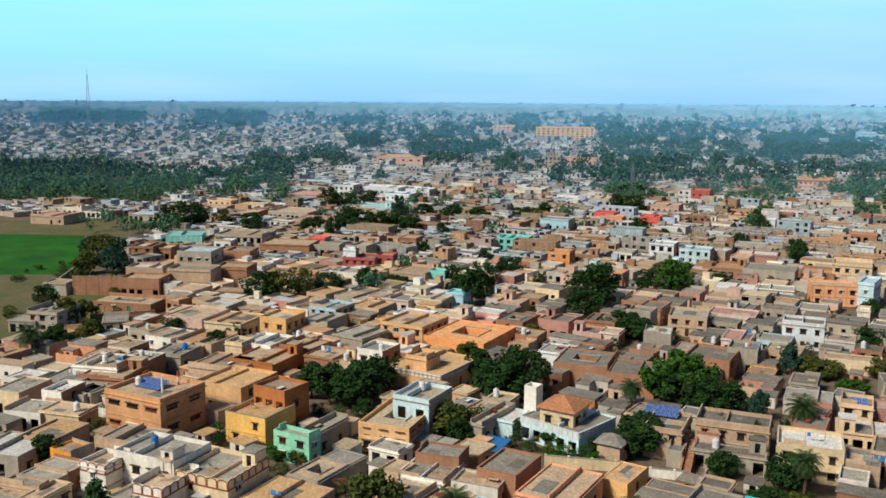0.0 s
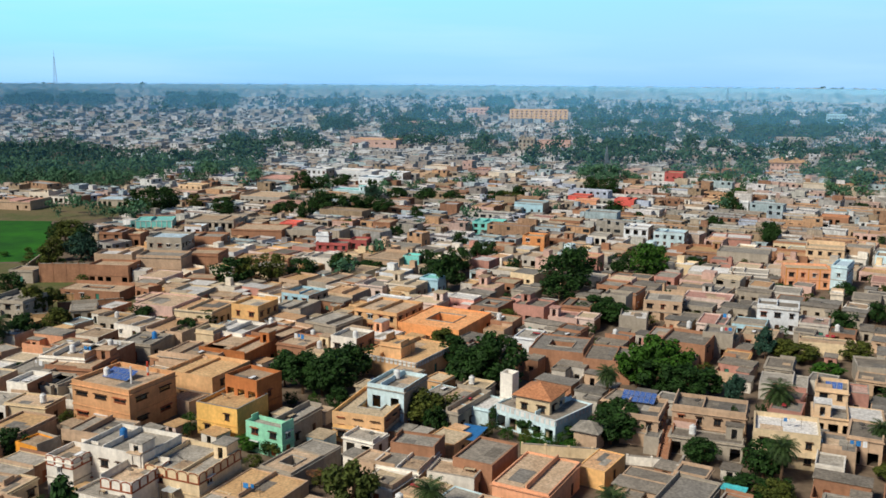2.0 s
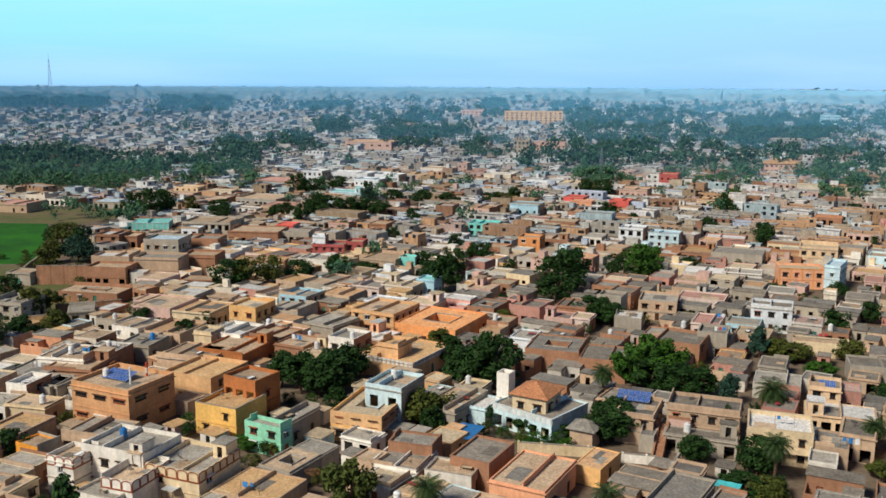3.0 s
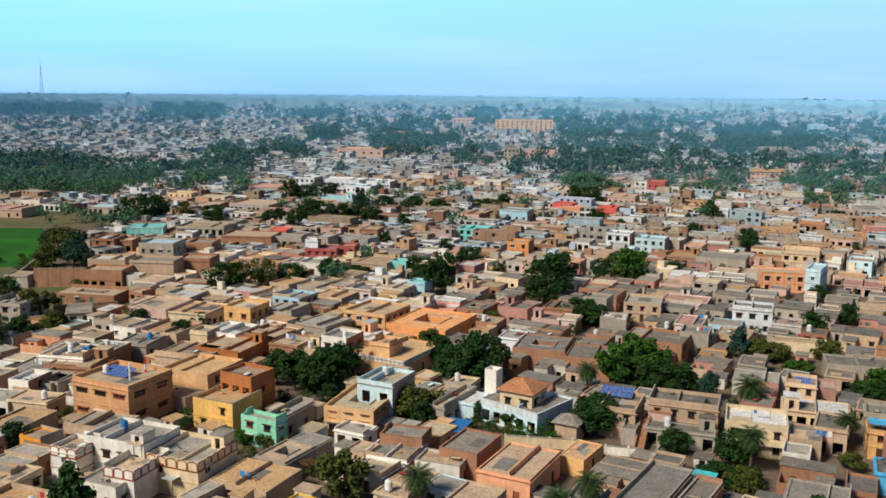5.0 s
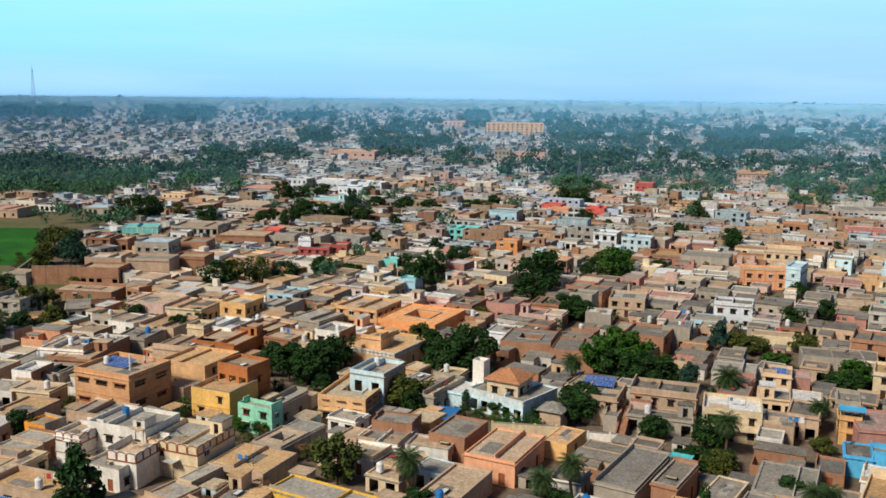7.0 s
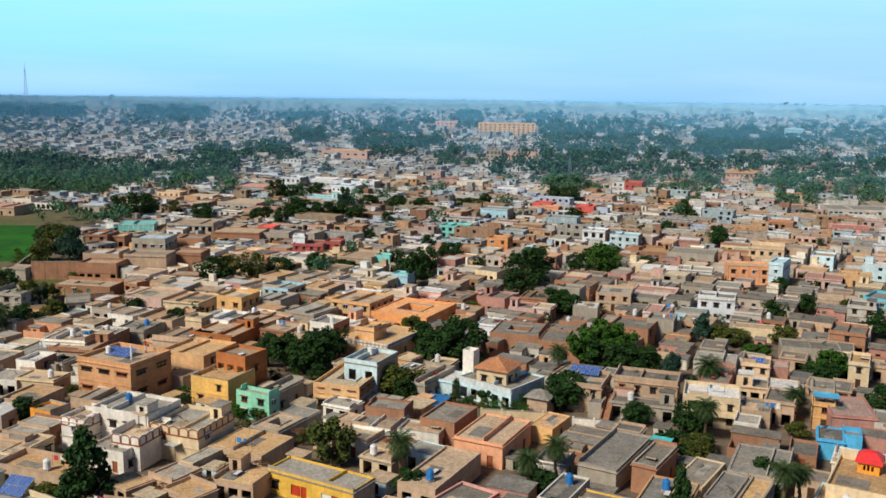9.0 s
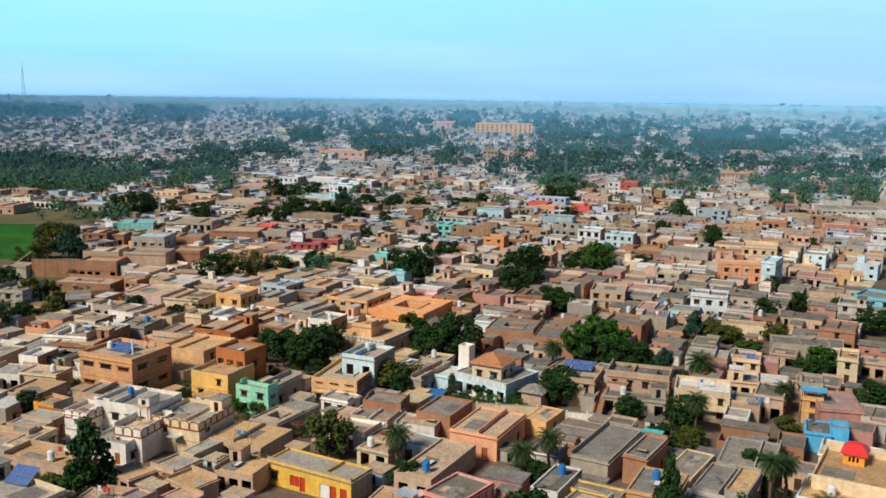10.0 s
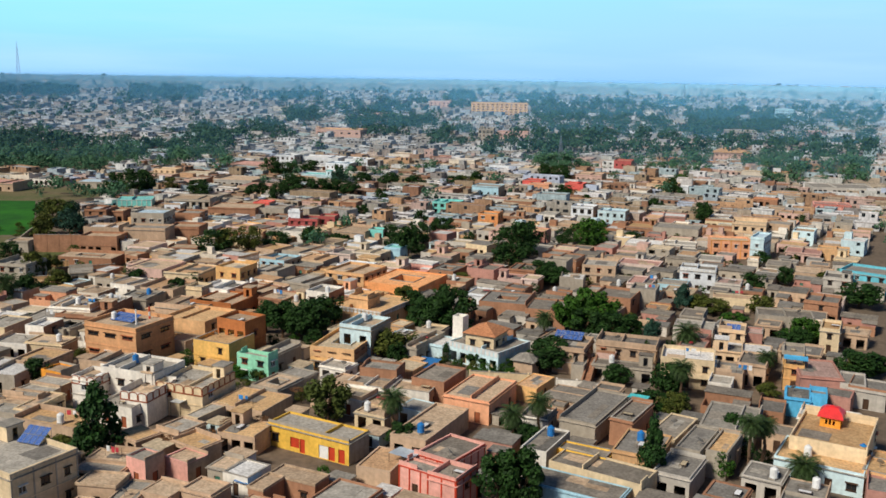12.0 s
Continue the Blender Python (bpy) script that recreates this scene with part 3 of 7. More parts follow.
def compound(x, y, turn, w, d, wall, roof):
    """Low rooms round a walled yard."""
    word = {"greywhite": "grey-white", "mud": "mud-brown", "brick": "brown brick", "cement": "grey cement", "paleblue": "pale blue"}.get(wall, wall)
    th = thing("courtyard_house", pose(x, y, 0, 0, 0, turn), f"low {word} house with rooms round a walled yard", "house", "houses of the old town")
    wm, rm = wall_mat[wall], roof_mat[roof]
    e = Shape()
    hy = rng.uniform(1.8, 2.5)
    ring(e, w, d, 0, hy, 0.22)
    part("yard_wall", e, wall_mat[rng.choice((wall, wall, "mud", "brick"))], th)
    e = Shape()
    e.box(-w / 2 + 0.23, -d / 2 + 0.23, 0, w / 2 - 0.23, d / 2 - 0.23, 0.08)
    part("yard_floor", e, rng.choice((lane_mat, lane_mat, roof_mat["cement"], roof_mat["mud"])), th)
    bd = rng.uniform(3.4, 4.4)
    boxes = [(-w / 2 + 0.01, d / 2 - bd, w / 2 - 0.01, d / 2 - 0.01, rng.uniform(2.9, 3.7))]
    if rng.random() < 0.85:
        sw = rng.uniform(2.6, 3.4)
        ln = rng.uniform(0.45, 1.0) * (d - bd)
        if rng.random() < 0.5:
            boxes.append((-w / 2 + 0.01, d / 2 - bd - ln + 0.01, -w / 2 + sw, d / 2 - bd - 0.01, rng.uniform(2.6, 3.2)))
        else:
            boxes.append((w / 2 - sw, d / 2 - bd - ln + 0.01, w / 2 - 0.01, d / 2 - bd - 0.01, rng.uniform(2.6, 3.2)))
    if rng.random() < 0.4:
        boxes.append((-1.2, -d / 2 + 0.01, 1.1, -d / 2 + 2.0, rng.uniform(2.3, 2.8)))
    for x0, y0, x1, y1, hh in boxes:
        s = Shape()
        lx, ly = x1 - x0, y1 - y0
        n = max(1, int(lx / 3.0))
        holes = []
        for j in range(n):
            c = lx * (j + 0.5) / n
            holes.append((c - 0.5, 0.05, c + 0.5, 2.0) if j % 2 == 0 else (c - 0.55, 0.9, c + 0.55, 1.9))
        wall_panel(s, pose(x0, y0, 0), lx, 0, hh, holes)
        wall_panel(s, pose(x1, y0, 0, 0, 0, 90), ly, 0, hh, [])
        wall_panel(s, pose(x1, y1, 0, 0, 0, 180), lx, 0, hh, [])
        wall_panel(s, pose(x0, y1, 0, 0, 0, 270), ly, 0, hh, [])
        ob = part("room", s, wm, th)
        for j, hole in enumerate(holes):
            if rng.random() < 0.6:
                opening_parts(th, pose(x0, y0, 0), hole, "door" if j % 2 == 0 else "window", darkwood, rng.choice((darkwood, brownpaint, greenpaint)) if j % 2 == 0 else glass)
        r = Shape()
        o = rng.choice((0.12, 0.2, 0.3))
        r.box(x0 - o, y0 - o, hh + 0.002, x1 + o, y1 + o, hh + 0.16)
        if rng.random() < 0.4:
            ring_z = hh + 0.16
            for q in ((x0 - o, y0 - o, x1 + o, y0 - o + 0.18), (x0 - o, y1 + o - 0.18, x1 + o, y1 + o), (x0 - o, y0 - o + 0.18, x0 - o + 0.18, y1 + o - 0.18), (x1 + o - 0.18, y0 - o + 0.18, x1 + o, y1 + o - 0.18)):
                r.box(q[0], q[1], ring_z, q[2], q[3], ring_z + 0.28)
        part("roof", r, rm, ob)
    return th


# ---- roof things ----
def water_tank(x, y, z, colour, r=0.6):
    key = ("tank", colour)
    if key not in UNIT:
        s = Shape()
        prof = [(0.62, 0.0), (0.62, 0.12)]
        for j in range(4):
            prof += [(0.60, 0.15 + j * 0.3), (0.60, 0.36 + j * 0.3), (0.56, 0.40 + j * 0.3)]
        prof += [(0.58, 1.36), (0.42, 1.48), (0.22, 1.55)]
        for q, z2 in prof:
            s.v += [(q * math.cos(6.28318 * j / 16), q * math.sin(6.28318 * j / 16), z2) for j in range(16)]
        for e in range(len(prof) - 1):
            for j in range(16):
                s.f.append((e * 16 + j, e * 16 + (j + 1) % 16, e * 16 + 16 + (j + 1) % 16, e * 16 + 16 + j))
                s.i.append(0)
        lid = Shape()
        lid.tube(0, 0, 1.55, 1.66, 0.25, 0.23, 12)
        st = Shape()
        st.box(-0.52, -0.52, -0.3, 0.52, 0.52, 0.0)
        UNIT[key] = (s.mesh("tank_body", tank_blue if colour == "blue" else tank_white, smooth=False), lid.mesh("tank_lid", tank_blue if colour == "blue" else tank_white), st.mesh("tank_stand", concrete))
    b, c, st = UNIT[key]
    th = thing("water_tank", pose(x, y, z + 0.3, 0, 0, rng.uniform(0, 90)), f"{colour} ribbed plastic water tank on a flat roof", "water tank", "roof water tanks")
    part("tank_body", b, None, th)
    part("lid", c, None, th)
    part("stand", st, None, th)


def solar_array(x, y, z, turn, cols, rows, tilt=18):
    key = "solar_panel"
    if key not in UNIT:
        f, c = Shape(), Shape()
        f.box(0, 0, 0, 1.0, 1.65, 0.035)
        c.box(0.04, 0.04, 0.036, 0.96, 1.61, 0.042, bottom=False)
        UNIT[key] = (f.mesh("panel_frame", metal), c.mesh("cells", solar_blue))
        g = Shape()
        g.box(-0.03, -0.03, 0, 0.03, 0.03, 1.0)
        UNIT["solar_leg"] = g.mesh("leg", metal)
    th = thing("solar_array", pose(x, y, z, 0, 0, turn), "blue solar panels on metal legs on a flat roof", "solar panel", "roof solar panels")
    sn, cs = math.sin(radians(tilt)), math.cos(radians(tilt))
    for i in range(cols):
        for j in range(rows):
            m = pose((i - cols / 2) * 1.04, (j - rows / 2) * 1.7 * cs, 0.25 + j * 1.7 * sn, tilt, 0, 0)
            p = part("panel", UNIT[key][0], None, th, "", m)
            part("cell_sheet", UNIT[key][1], None, p)
    for i in (-0.48, 0.48):
        for j in (0.02, 0.95):
            hgt = 0.25 + j * rows * 1.7 * sn
            part("leg", UNIT["solar_leg"], None, th, "", pose(i * cols * 1.0, (j - 0.5) * rows * 1.7 * cs, 0) @ Matrix.Diagonal((1, 1, hgt, 1)))


# ---- plants ----
def leaf_cloud(seed, kind, count):
    """Leaves of a crown that is 1 wide and 1 high, as small bent quads in uneven clumps."""
    r = random.Random(seed)
    v, f = [], []
    clumps = []
    n = {"conifer": 42, "willow": 30}.get(kind, 34)
    for _ in range(n):
        a, u = r.uniform(0, 6.283), r.random()
        if kind == "conifer":
            z = r.random() ** 1.2
            rad = 0.46 * (1 - z) ** 0.6 * math.sqrt(u)
            clumps.append((rad * math.cos(a), rad * math.sin(a), z, 0.13))
        else:
            z = r.uniform(0.05, 0.95)
            rad = (0.30 + 0.18 * r.random()) * math.sqrt(max(0.05, 1 - (2 * z - 0.9) ** 2)) * (0.5 + 0.5 * math.sqrt(u))
            clumps.append((rad * math.cos(a), rad * math.sin(a), z * 0.92, r.uniform(0.11, 0.19)))
    for _ in range(count):
        cx, cy, cz, cr = r.choice(clumps)
        d = Vector((r.gauss(0, 1), r.gauss(0, 1), r.gauss(0, 0.8)))
        d.normalize()
        rr = cr * r.uniform(0.65, 1.05)
        p = Vector((cx, cy, cz)) + d * rr
        if kind == "willow":
            p.z -= 0.10 * r.random()
        nrm = (d + Vector((r.gauss(0, 0.5), r.gauss(0, 0.5), r.gauss(0, 0.5) + 0.3))).normalized()
        t1 = nrm.orthogonal().normalized()
        t1.rotate(Matrix.Rotation(r.uniform(0, 6.28), 3, nrm))
        t2 = nrm.cross(t1)
        l = r.uniform(0.03, 0.062)
        k = len(v)
        v += [tuple(p - t1 * l), tuple(p - t2 * l * 0.6 + nrm * l * 0.2), tuple(p + t1 * l), tuple(p + t2 * l * 0.6 + nrm * l * 0.2)]
        f.append((k, k + 1, k + 2, k + 3))
    return v, f


def tree_meshes(kind, leaves):
    out = []
    for seed in (1, 2, 3):
        v, f = leaf_cloud(seed * 17 + len(kind), kind, leaves)
        crown = mesh_of("crown", v, f, [leaf_mat[kind]])
        s = Shape()
        r = random.Random(seed)
        s.tube(0, 0, -0.42, 0.05, 0.045, 0.03, 8, cap=False)
        for j in range(6):
            a = j * 1.05 + r.random()
            p, q = Vector((0, 0, r.uniform(-0.1, 0.1))), Vector((0.28 * math.cos(a), 0.28 * math.sin(a), r.uniform(0.3, 0.75)))
            k = len(s.v)
            side = Vector((-math.sin(a), math.cos(a), 0))
            up = (q - p).cross(side).normalized()
            for c, rad in ((p, 0.022), (q, 0.007)):
                s.v += [tuple(c + side * rad), tuple(c + up * rad), tuple(c - side * rad), tuple(c - up * rad)]
            for e in range(4):
                s.f.append((k + e, k + (e + 1) % 4, k + 4 + (e + 1) % 4, k + 4 + e))
                s.i.append(0)
        out.append((crown, s.mesh("trunk", bark)))
    return out


TREES = {}
TREEWORD = {"broad": "dark green broadleaf tree with a dense crown", "bright": "bright green leafy tree among the houses", "olive": "olive-green bushy tree beside the walls", "conifer": "tall dark green tree with a narrow crown", "willow": "olive-green tree with drooping foliage", "teal": "dusky green leafy tree between roofs"}


def tree(kind, x, y, width, height, z=0.0):
    leaves = 800 if width < 3.8 else 2600 if y < 260 else 1500
    if (kind, leaves) not in TREES:
        TREES[kind, leaves] = tree_meshes(kind, leaves)
    crown, trunk = rng.choice(TREES[kind, leaves])
    stem = min(height * 0.28, 2.6)
    th = thing("tree", pose(x, y, z, 0, 0, rng.uniform(0, 360)), TREEWORD[kind], "tree", "trees of the town")
    ch = height - stem * 0.8
    m = Matrix.Translation((0, 0, stem * 0.7)) @ Matrix.Diagonal((width * 1.2, width * 1.2, ch * 1.05, 1))
    part("crown", crown, None, th, "", m)
    part("trunk", trunk, None, th, "", Matrix.Translation((0, 0, stem)) @ Matrix.Diagonal((width * 0.8, width * 0.8, stem / 0.42, 1)))
    taken.append((x, y, width * 0.42))


PALM = []


def palm(x, y, width, height):
    if not PALM:
        for seed in (3, 5):
            r = random.Random(seed)
            tr = Shape()
            for j in range(10):
                tr.tube(0.02 * math.sin(j), 0.02 * math.cos(j * 1.3), j / 10, (j + 1) / 10, 0.05, 0.042, 8, cap=j == 9)
            fr = Shape()
            for j in range(60):
                a = j * 2.39996
                lift = 1.3 - 2.0 * (j / 60)
                pts = []
                p, ang = Vector((0, 0, 0)), lift
                for q in range(9):
                    pts.append(p.copy())
                    p = p + Vector((math.cos(a) * math.cos(ang), math.sin(a) * math.cos(ang), math.sin(ang))) * 0.065
                    ang -= 0.16 + 0.03 * r.random()
                side = Vector((-math.sin(a), math.cos(a), 0))
                for q in range(8):
                    ll = 0.13 * math.sin(math.pi * (q + 1.2) / 10)
                    for sg in (-1, 1):
                        for h2 in (0.0, 0.5):
                            b0 = pts[q].lerp(pts[q + 1], h2)
                            b1 = pts[q].lerp(pts[q + 1], h2 + 0.42)
                            tip = b0 + side * sg * ll + (pts[q + 1] - pts[q]) * 1.0 - Vector((0, 0, ll * 0.45))
                            fr.tri(tuple(b0), tuple(b1), tuple(tip))
                    fr.tri(tuple(pts[q] - side * 0.006), tuple(pts[q] + side * 0.006), tuple(pts[q + 1]))
            PALM.append((tr.mesh("trunk", bark), fr.mesh("fronds", leaf_mat["palm"])))
    tr, fr = rng.choice(PALM)
    th = thing("palm_tree", pose(x, y, 0, 0, 0, rng.uniform(0, 360)), "date palm with a slim trunk and drooping grey-green fronds", "palm tree", "date palms")
    stem = height * 0.72
    part("trunk", tr, None, th, "", Matrix.Diagonal((5.5, 5.5, stem, 1)))
    part("frond_crown", fr, None, th, "", Matrix.Translation((0, 0, stem)) @ Matrix.Scale(width * 1.1, 4))
    taken.append((x, y, 1.5))


def lattice_mast(x, y, height, base, label):
    """Steel lattice tower with four legs and crossed bracing."""
    th = thing("lattice_mast", pose(x, y, 0, 0, 0, 20), label, "mast", "masts on the plain")
    def corner(k, z):
        q = (base * (1 - z / height) + 0.12 * base) / 2
        return Vector((q * (1, 1, -1, -1)[k], q * (1, -1, -1, 1)[k], z))
    def bar(s, p, q, r):
        d = (q - p).normalized()
        u = d.orthogonal().normalized() * r
        w = d.cross(u)
        k = len(s.v)
        for c in (p, q):
            s.v += [tuple(c + u), tuple(c + w), tuple(c - u), tuple(c - w)]
        for e in range(4):
            s.f.append((k + e, k + (e + 1) % 4, k + 4 + (e + 1) % 4, k + 4 + e))
            s.i.append(0)
    r = 0.035 * base
    for k in range(4):
        s = Shape()
        bar(s, corner(k, 0), corner(k, height), r)
        part("leg", s, metal, th)
    n = 10
    for k in range(4):
        s = Shape()
        for j in range(n):
            z0, z1 = height * j / n, height * (j + 1) / n
            bar(s, corner(k, z0), corner((k + 1) % 4, z1), r * 0.6)
            bar(s, corner((k + 1) % 4, z0), corner(k, z1), r * 0.6)
            bar(s, corner(k, z1), corner((k + 1) % 4, z1), r * 0.6)
        part("bracing", s, metal, th)
    s = Shape()
    s.tube(0, 0, height, height * 1.12, r, r * 0.5, 6)
    part("antenna", s, metal, th)


def pole(x, y, z, height, banded=False):
    th = thing("utility_pole", pose(x, y, z), "red and white banded pole beside a house" if banded else "slim white pole on a roof", "pole")
    n = 10 if banded else 1
    for j in range(n):
        s = Shape()
        s.tube(0, 0, height * j / n, height * (j + 1) / n, 0.22 if banded else 0.2, 0.22 if banded else 0.18, 8)
        part("band" if banded else "shaft", s, (redpaint if j % 2 else whitepaint), th)


def red_hut(x, y, z, turn):
    """Roof pavilion with an eight-sided red hipped roof."""
    th = thing("roof_pavilion", pose(x, y, z, 0, 0, turn), "small orange pavilion with a bright red hipped roof", "pavilion")
    s = Shape()
    w, d, h = 3.2, 2.8, 2.1
    sides = [(pose(-w / 2, -d / 2, 0), w), (pose(w / 2, -d / 2, 0, 0, 0, 90), d), (pose(w / 2, d / 2, 0, 0, 0, 180), w), (pose(-w / 2, d / 2, 0, 0, 0, 270), d)]
    for m, l in sides:
        holes = [(l / 2 - 0.78 + 0.58 * j, 0.5, l / 2 - 0.42 + 0.58 * j, 1.35 + (0.2 if j == 1 else 0)) for j in range(3)]
        wall_panel(s, m, l, 0, h, holes, 0.3)
    part("wall", s, wall_mat["orange"], th)
    s = Shape()
    o = 0.45
    lo = [(-w / 2 - o, -d / 2 - o), (w / 2 + o, -d / 2 - o), (w / 2 + o, d / 2 + o), (-w / 2 - o, d / 2 + o)]
    hi = [(-1.05, -0.7), (1.05, -0.7), (1.05, 0.7), (-1.05, 0.7)]
    for (z0, z1, A, B) in ((h - 0.3, h + 0.4, lo, [(p * 0.92, q * 0.92) for p, q in lo]), (h + 0.4, h + 1.2, [(p * 0.92, q * 0.92) for p, q in lo], hi)):
        for k in range(4):
            n = (k + 1) % 4
            s.quad((*A[k], z0), (*A[n], z0), (*B[n], z1), (*B[k], z1))
    for k in range(4):
        n = (k + 1) % 4
        s.tri((*hi[k], h + 1.2), (*hi[n], h + 1.2), (0, 0, h + 1.5))
    s.quad(*[(*p, h - 0.3) for p in reversed(lo)])
    part("roof", s, red_metal, th)


def stair_ramp(x, y, turn, length, rise, width):
    th = thing("outer_stair", pose(x, y, 0, 0, 0, turn), "long brick stair with side walls up to a gate", "stairs")
    n = int(rise / 0.18)
    for j in range(n):
        s = Shape()
        s.box(-width / 2, length * j / n, 0, width / 2, length * (j + 1) / n, rise * (j + 1) / n)
        part("step", s, wall_mat["brick"], th)
    for sx in (-1, 1):
        s = Shape()
        a, b = sorted((sx * width / 2, sx * (width / 2 + 0.3)))
        k = len(s.v)
        s.v += [(a, 0, 0), (b, 0, 0), (b, length, 0), (a, length, 0), (a, 0, 0.8), (b, 0, 0.8), (b, length, rise + 0.9), (a, length, rise + 0.9)]
        for f in ((4, 5, 6, 7), (0, 1, 5, 4), (1, 2, 6, 5), (2, 3, 7, 6), (3, 0, 4, 7)):
            s.f.append(tuple(k + q for q in f))
            s.i.append(0)
        part("side_wall", s, wall_mat["brick"], th)


def garden_wall(x0, y0, x1, y1, h, colour, label):
    l = math.hypot(x1 - x0, y1 - y0)
    th = thing("garden_wall", pose(x0, y0, 0, 0, 0, math.degrees(math.atan2(y1 - y0, x1 - x0))), label, "wall")
    s = Shape()
    s.box(0, -0.14, 0, l, 0.14, h)
    part("wall", s, wall_mat[colour], th)
    s = Shape()
    s.box(-0.05, -0.2, h + 0.002, l + 0.05, 0.2, h + 0.1)
    part("coping", s, concrete, th)
    for j in range(int(l / 4) + 1):
        s = Shape()
        s.box(j * 4 - 0.2, -0.2, 0, j * 4 + 0.2, 0.2, h + 0.25)
        part("pier", s, wall_mat[colour], th)


def shed(x, y, turn, w, d, h, wall, roof):
    """Small outbuilding with an overhanging slab roof."""
    th = thing("shed", pose(x, y, 0, 0, 0, turn), "small plastered outbuilding with a slab roof", "shed", "sheds between the houses")
    s = Shape()
    holes = [(w / 2 - 0.5, 0.04, w / 2 + 0.5, min(2.0, h - 0.3))]
    wall_panel(s, pose(-w / 2, -d / 2, 0), w, 0, h, holes, 0.2)
    wall_panel(s, pose(w / 2, -d / 2, 0, 0, 0, 90), d, 0, h, [])
    wall_panel(s, pose(w / 2, d / 2, 0, 0, 0, 180), w, 0, h, [])
    wall_panel(s, pose(-w / 2, d / 2, 0, 0, 0, 270), d, 0, h, [])
    part("wall", s, wall_mat[wall], th)
    s = Shape()
    s.box(-w / 2 - 0.2, -d / 2 - 0.25, h + 0.002, w / 2 + 0.2, d / 2 + 0.2, h + 0.14)
    part("roof", s, roof_mat[roof], th)


def charpoy(x, y, z, turn):
    th = thing("charpoy", pose(x, y, z, 0, 0, turn), "low wooden rope bed on a flat roof", "bed", "rope beds on roofs")
    s = Shape()
    for q in ((-0.95, -0.48, -0.89, 0.48), (0.89, -0.48, 0.95, 0.48), (-0.89, -0.48, 0.89, -0.42), (-0.89, 0.42, 0.89, 0.48)):
        s.box(q[0], q[1], 0.40, q[2], q[3], 0.47)
    part("frame", s, darkwood, th)
    s = Shape()
    s.box(-0.885, -0.415, 0.42, 0.885, 0.415, 0.445)
    part("webbing", s, rng.choice((rope_mat, rope_mat, rope_mat, cloth_white, cloth_white, cloth_red)), th)
    for lx in (-0.92, 0.92):
        for ly in (-0.45, 0.45):
            s = Shape()
            s.tube(lx, ly, 0, 0.5, 0.045, 0.035, 8)
            part("leg", s, darkwood, th)


def satellite_dish(x, y, z, turn):
    if "dish" not in UNIT:
        s = Shape()
        n, rings = 14, 4
        for i in range(rings):
            r0, r1 = 0.6 * i / rings, 0.6 * (i + 1) / rings
            for j in range(n):
                a0, a1 = 6.28318 * j / n, 6.28318 * (j + 1) / n
                p = [(r0, a0), (r1, a0), (r1, a1), (r0, a1)]
                for off in (0.0, -0.03):
                    q = [(r * math.cos(a), r * math.sin(a), 0.45 * r * r + off) for r, a in p]
                    s.quad(*(q if off == 0 else q[::-1]))
        UNIT["dish"] = s.mesh("dish", metal)
    th = thing("satellite_dish", pose(x, y, z, 0, 0, turn), "grey satellite dish on a roof post", "satellite dish", "satellite dishes")
    part("dish", UNIT["dish"], None, th, "", pose(0, 0, 0.9, 50, 0, 0))
    s = Shape()
    s.tube(0, 0, 0, 0.9, 0.04, 0.04, 8)
    part("post", s, metal, th)
    s = Shape()
    s.tube(0, 0, 0, 0.55, 0.015, 0.015, 6)
    part("arm", s, metal, th, "", pose(0, 0, 0.9, 50, 0, 0))


def laundry_line(x, y, z, turn, length):
    th = thing("laundry_line", pose(x, y, z, 0, 0, turn), "washing line with hanging cloths on a roof", "laundry", "washing lines")
    for sx in (0, length):
        s = Shape()
        s.tube(sx, 0, 0, 1.8, 0.03, 0.03, 6)
        part("post", s, darkwood, th)
    s = Shape()
    s.box(0, -0.008, 1.70, length, 0.008, 1.716)
    part("line", s, rope_mat, th)
    xx = 0.3
    while xx < length - 0.9:
        cw = rng.uniform(0.5, 0.95)
        hh = rng.uniform(0.6, 1.1)
        s = Shape()
        n = 6
        for j in range(n):
            u0, u1 = xx + cw * j / n, xx + cw * (j + 1) / n
            o0, o1 = 0.05 * math.sin(j * 1.7), 0.05 * math.sin((j + 1) * 1.7)
            s.quad((u0, o0 * 0.2 - 0.02, 1.72), (u0, o0 - 0.02, 1.72 - hh), (u1, o1 - 0.02, 1.72 - hh), (u1, o1 * 0.2 - 0.02, 1.72))
            s.quad((u1, o1 * 0.2 + 0.02, 1.72), (u1, o1 + 0.02, 1.72 - hh), (u0, o0 + 0.02, 1.72 - hh), (u0, o0 * 0.2 + 0.02, 1.72))
        part("cloth", s, rng.choice((cloth_white, cloth_white, cloth_red, cloth_blue)), th)
        xx += cw + rng.uniform(0.15, 0.5)


def brick_pile(x, y, z, turn):
    if "brick" not in UNIT:
        s = Shape()
        s.box(-0.23, -0.11, 0, 0.23, 0.11, 0.15)
        UNIT["brick"] = s.mesh("brick", wall_mat["brick"])
    th = thing("brick_pile", pose(x, y, z, 0, 0, turn), "loose pile of brown bricks on a roof", "bricks", "brick piles")
    for k in range(3):
        for i in range(4 - k):
            for j in range(3):
                part("brick", UNIT["brick"], None, th, "", pose(i * 0.5 + k * 0.25 - 0.8, j * 0.24, k * 0.151, 0, 0, rng.uniform(-8, 8)))


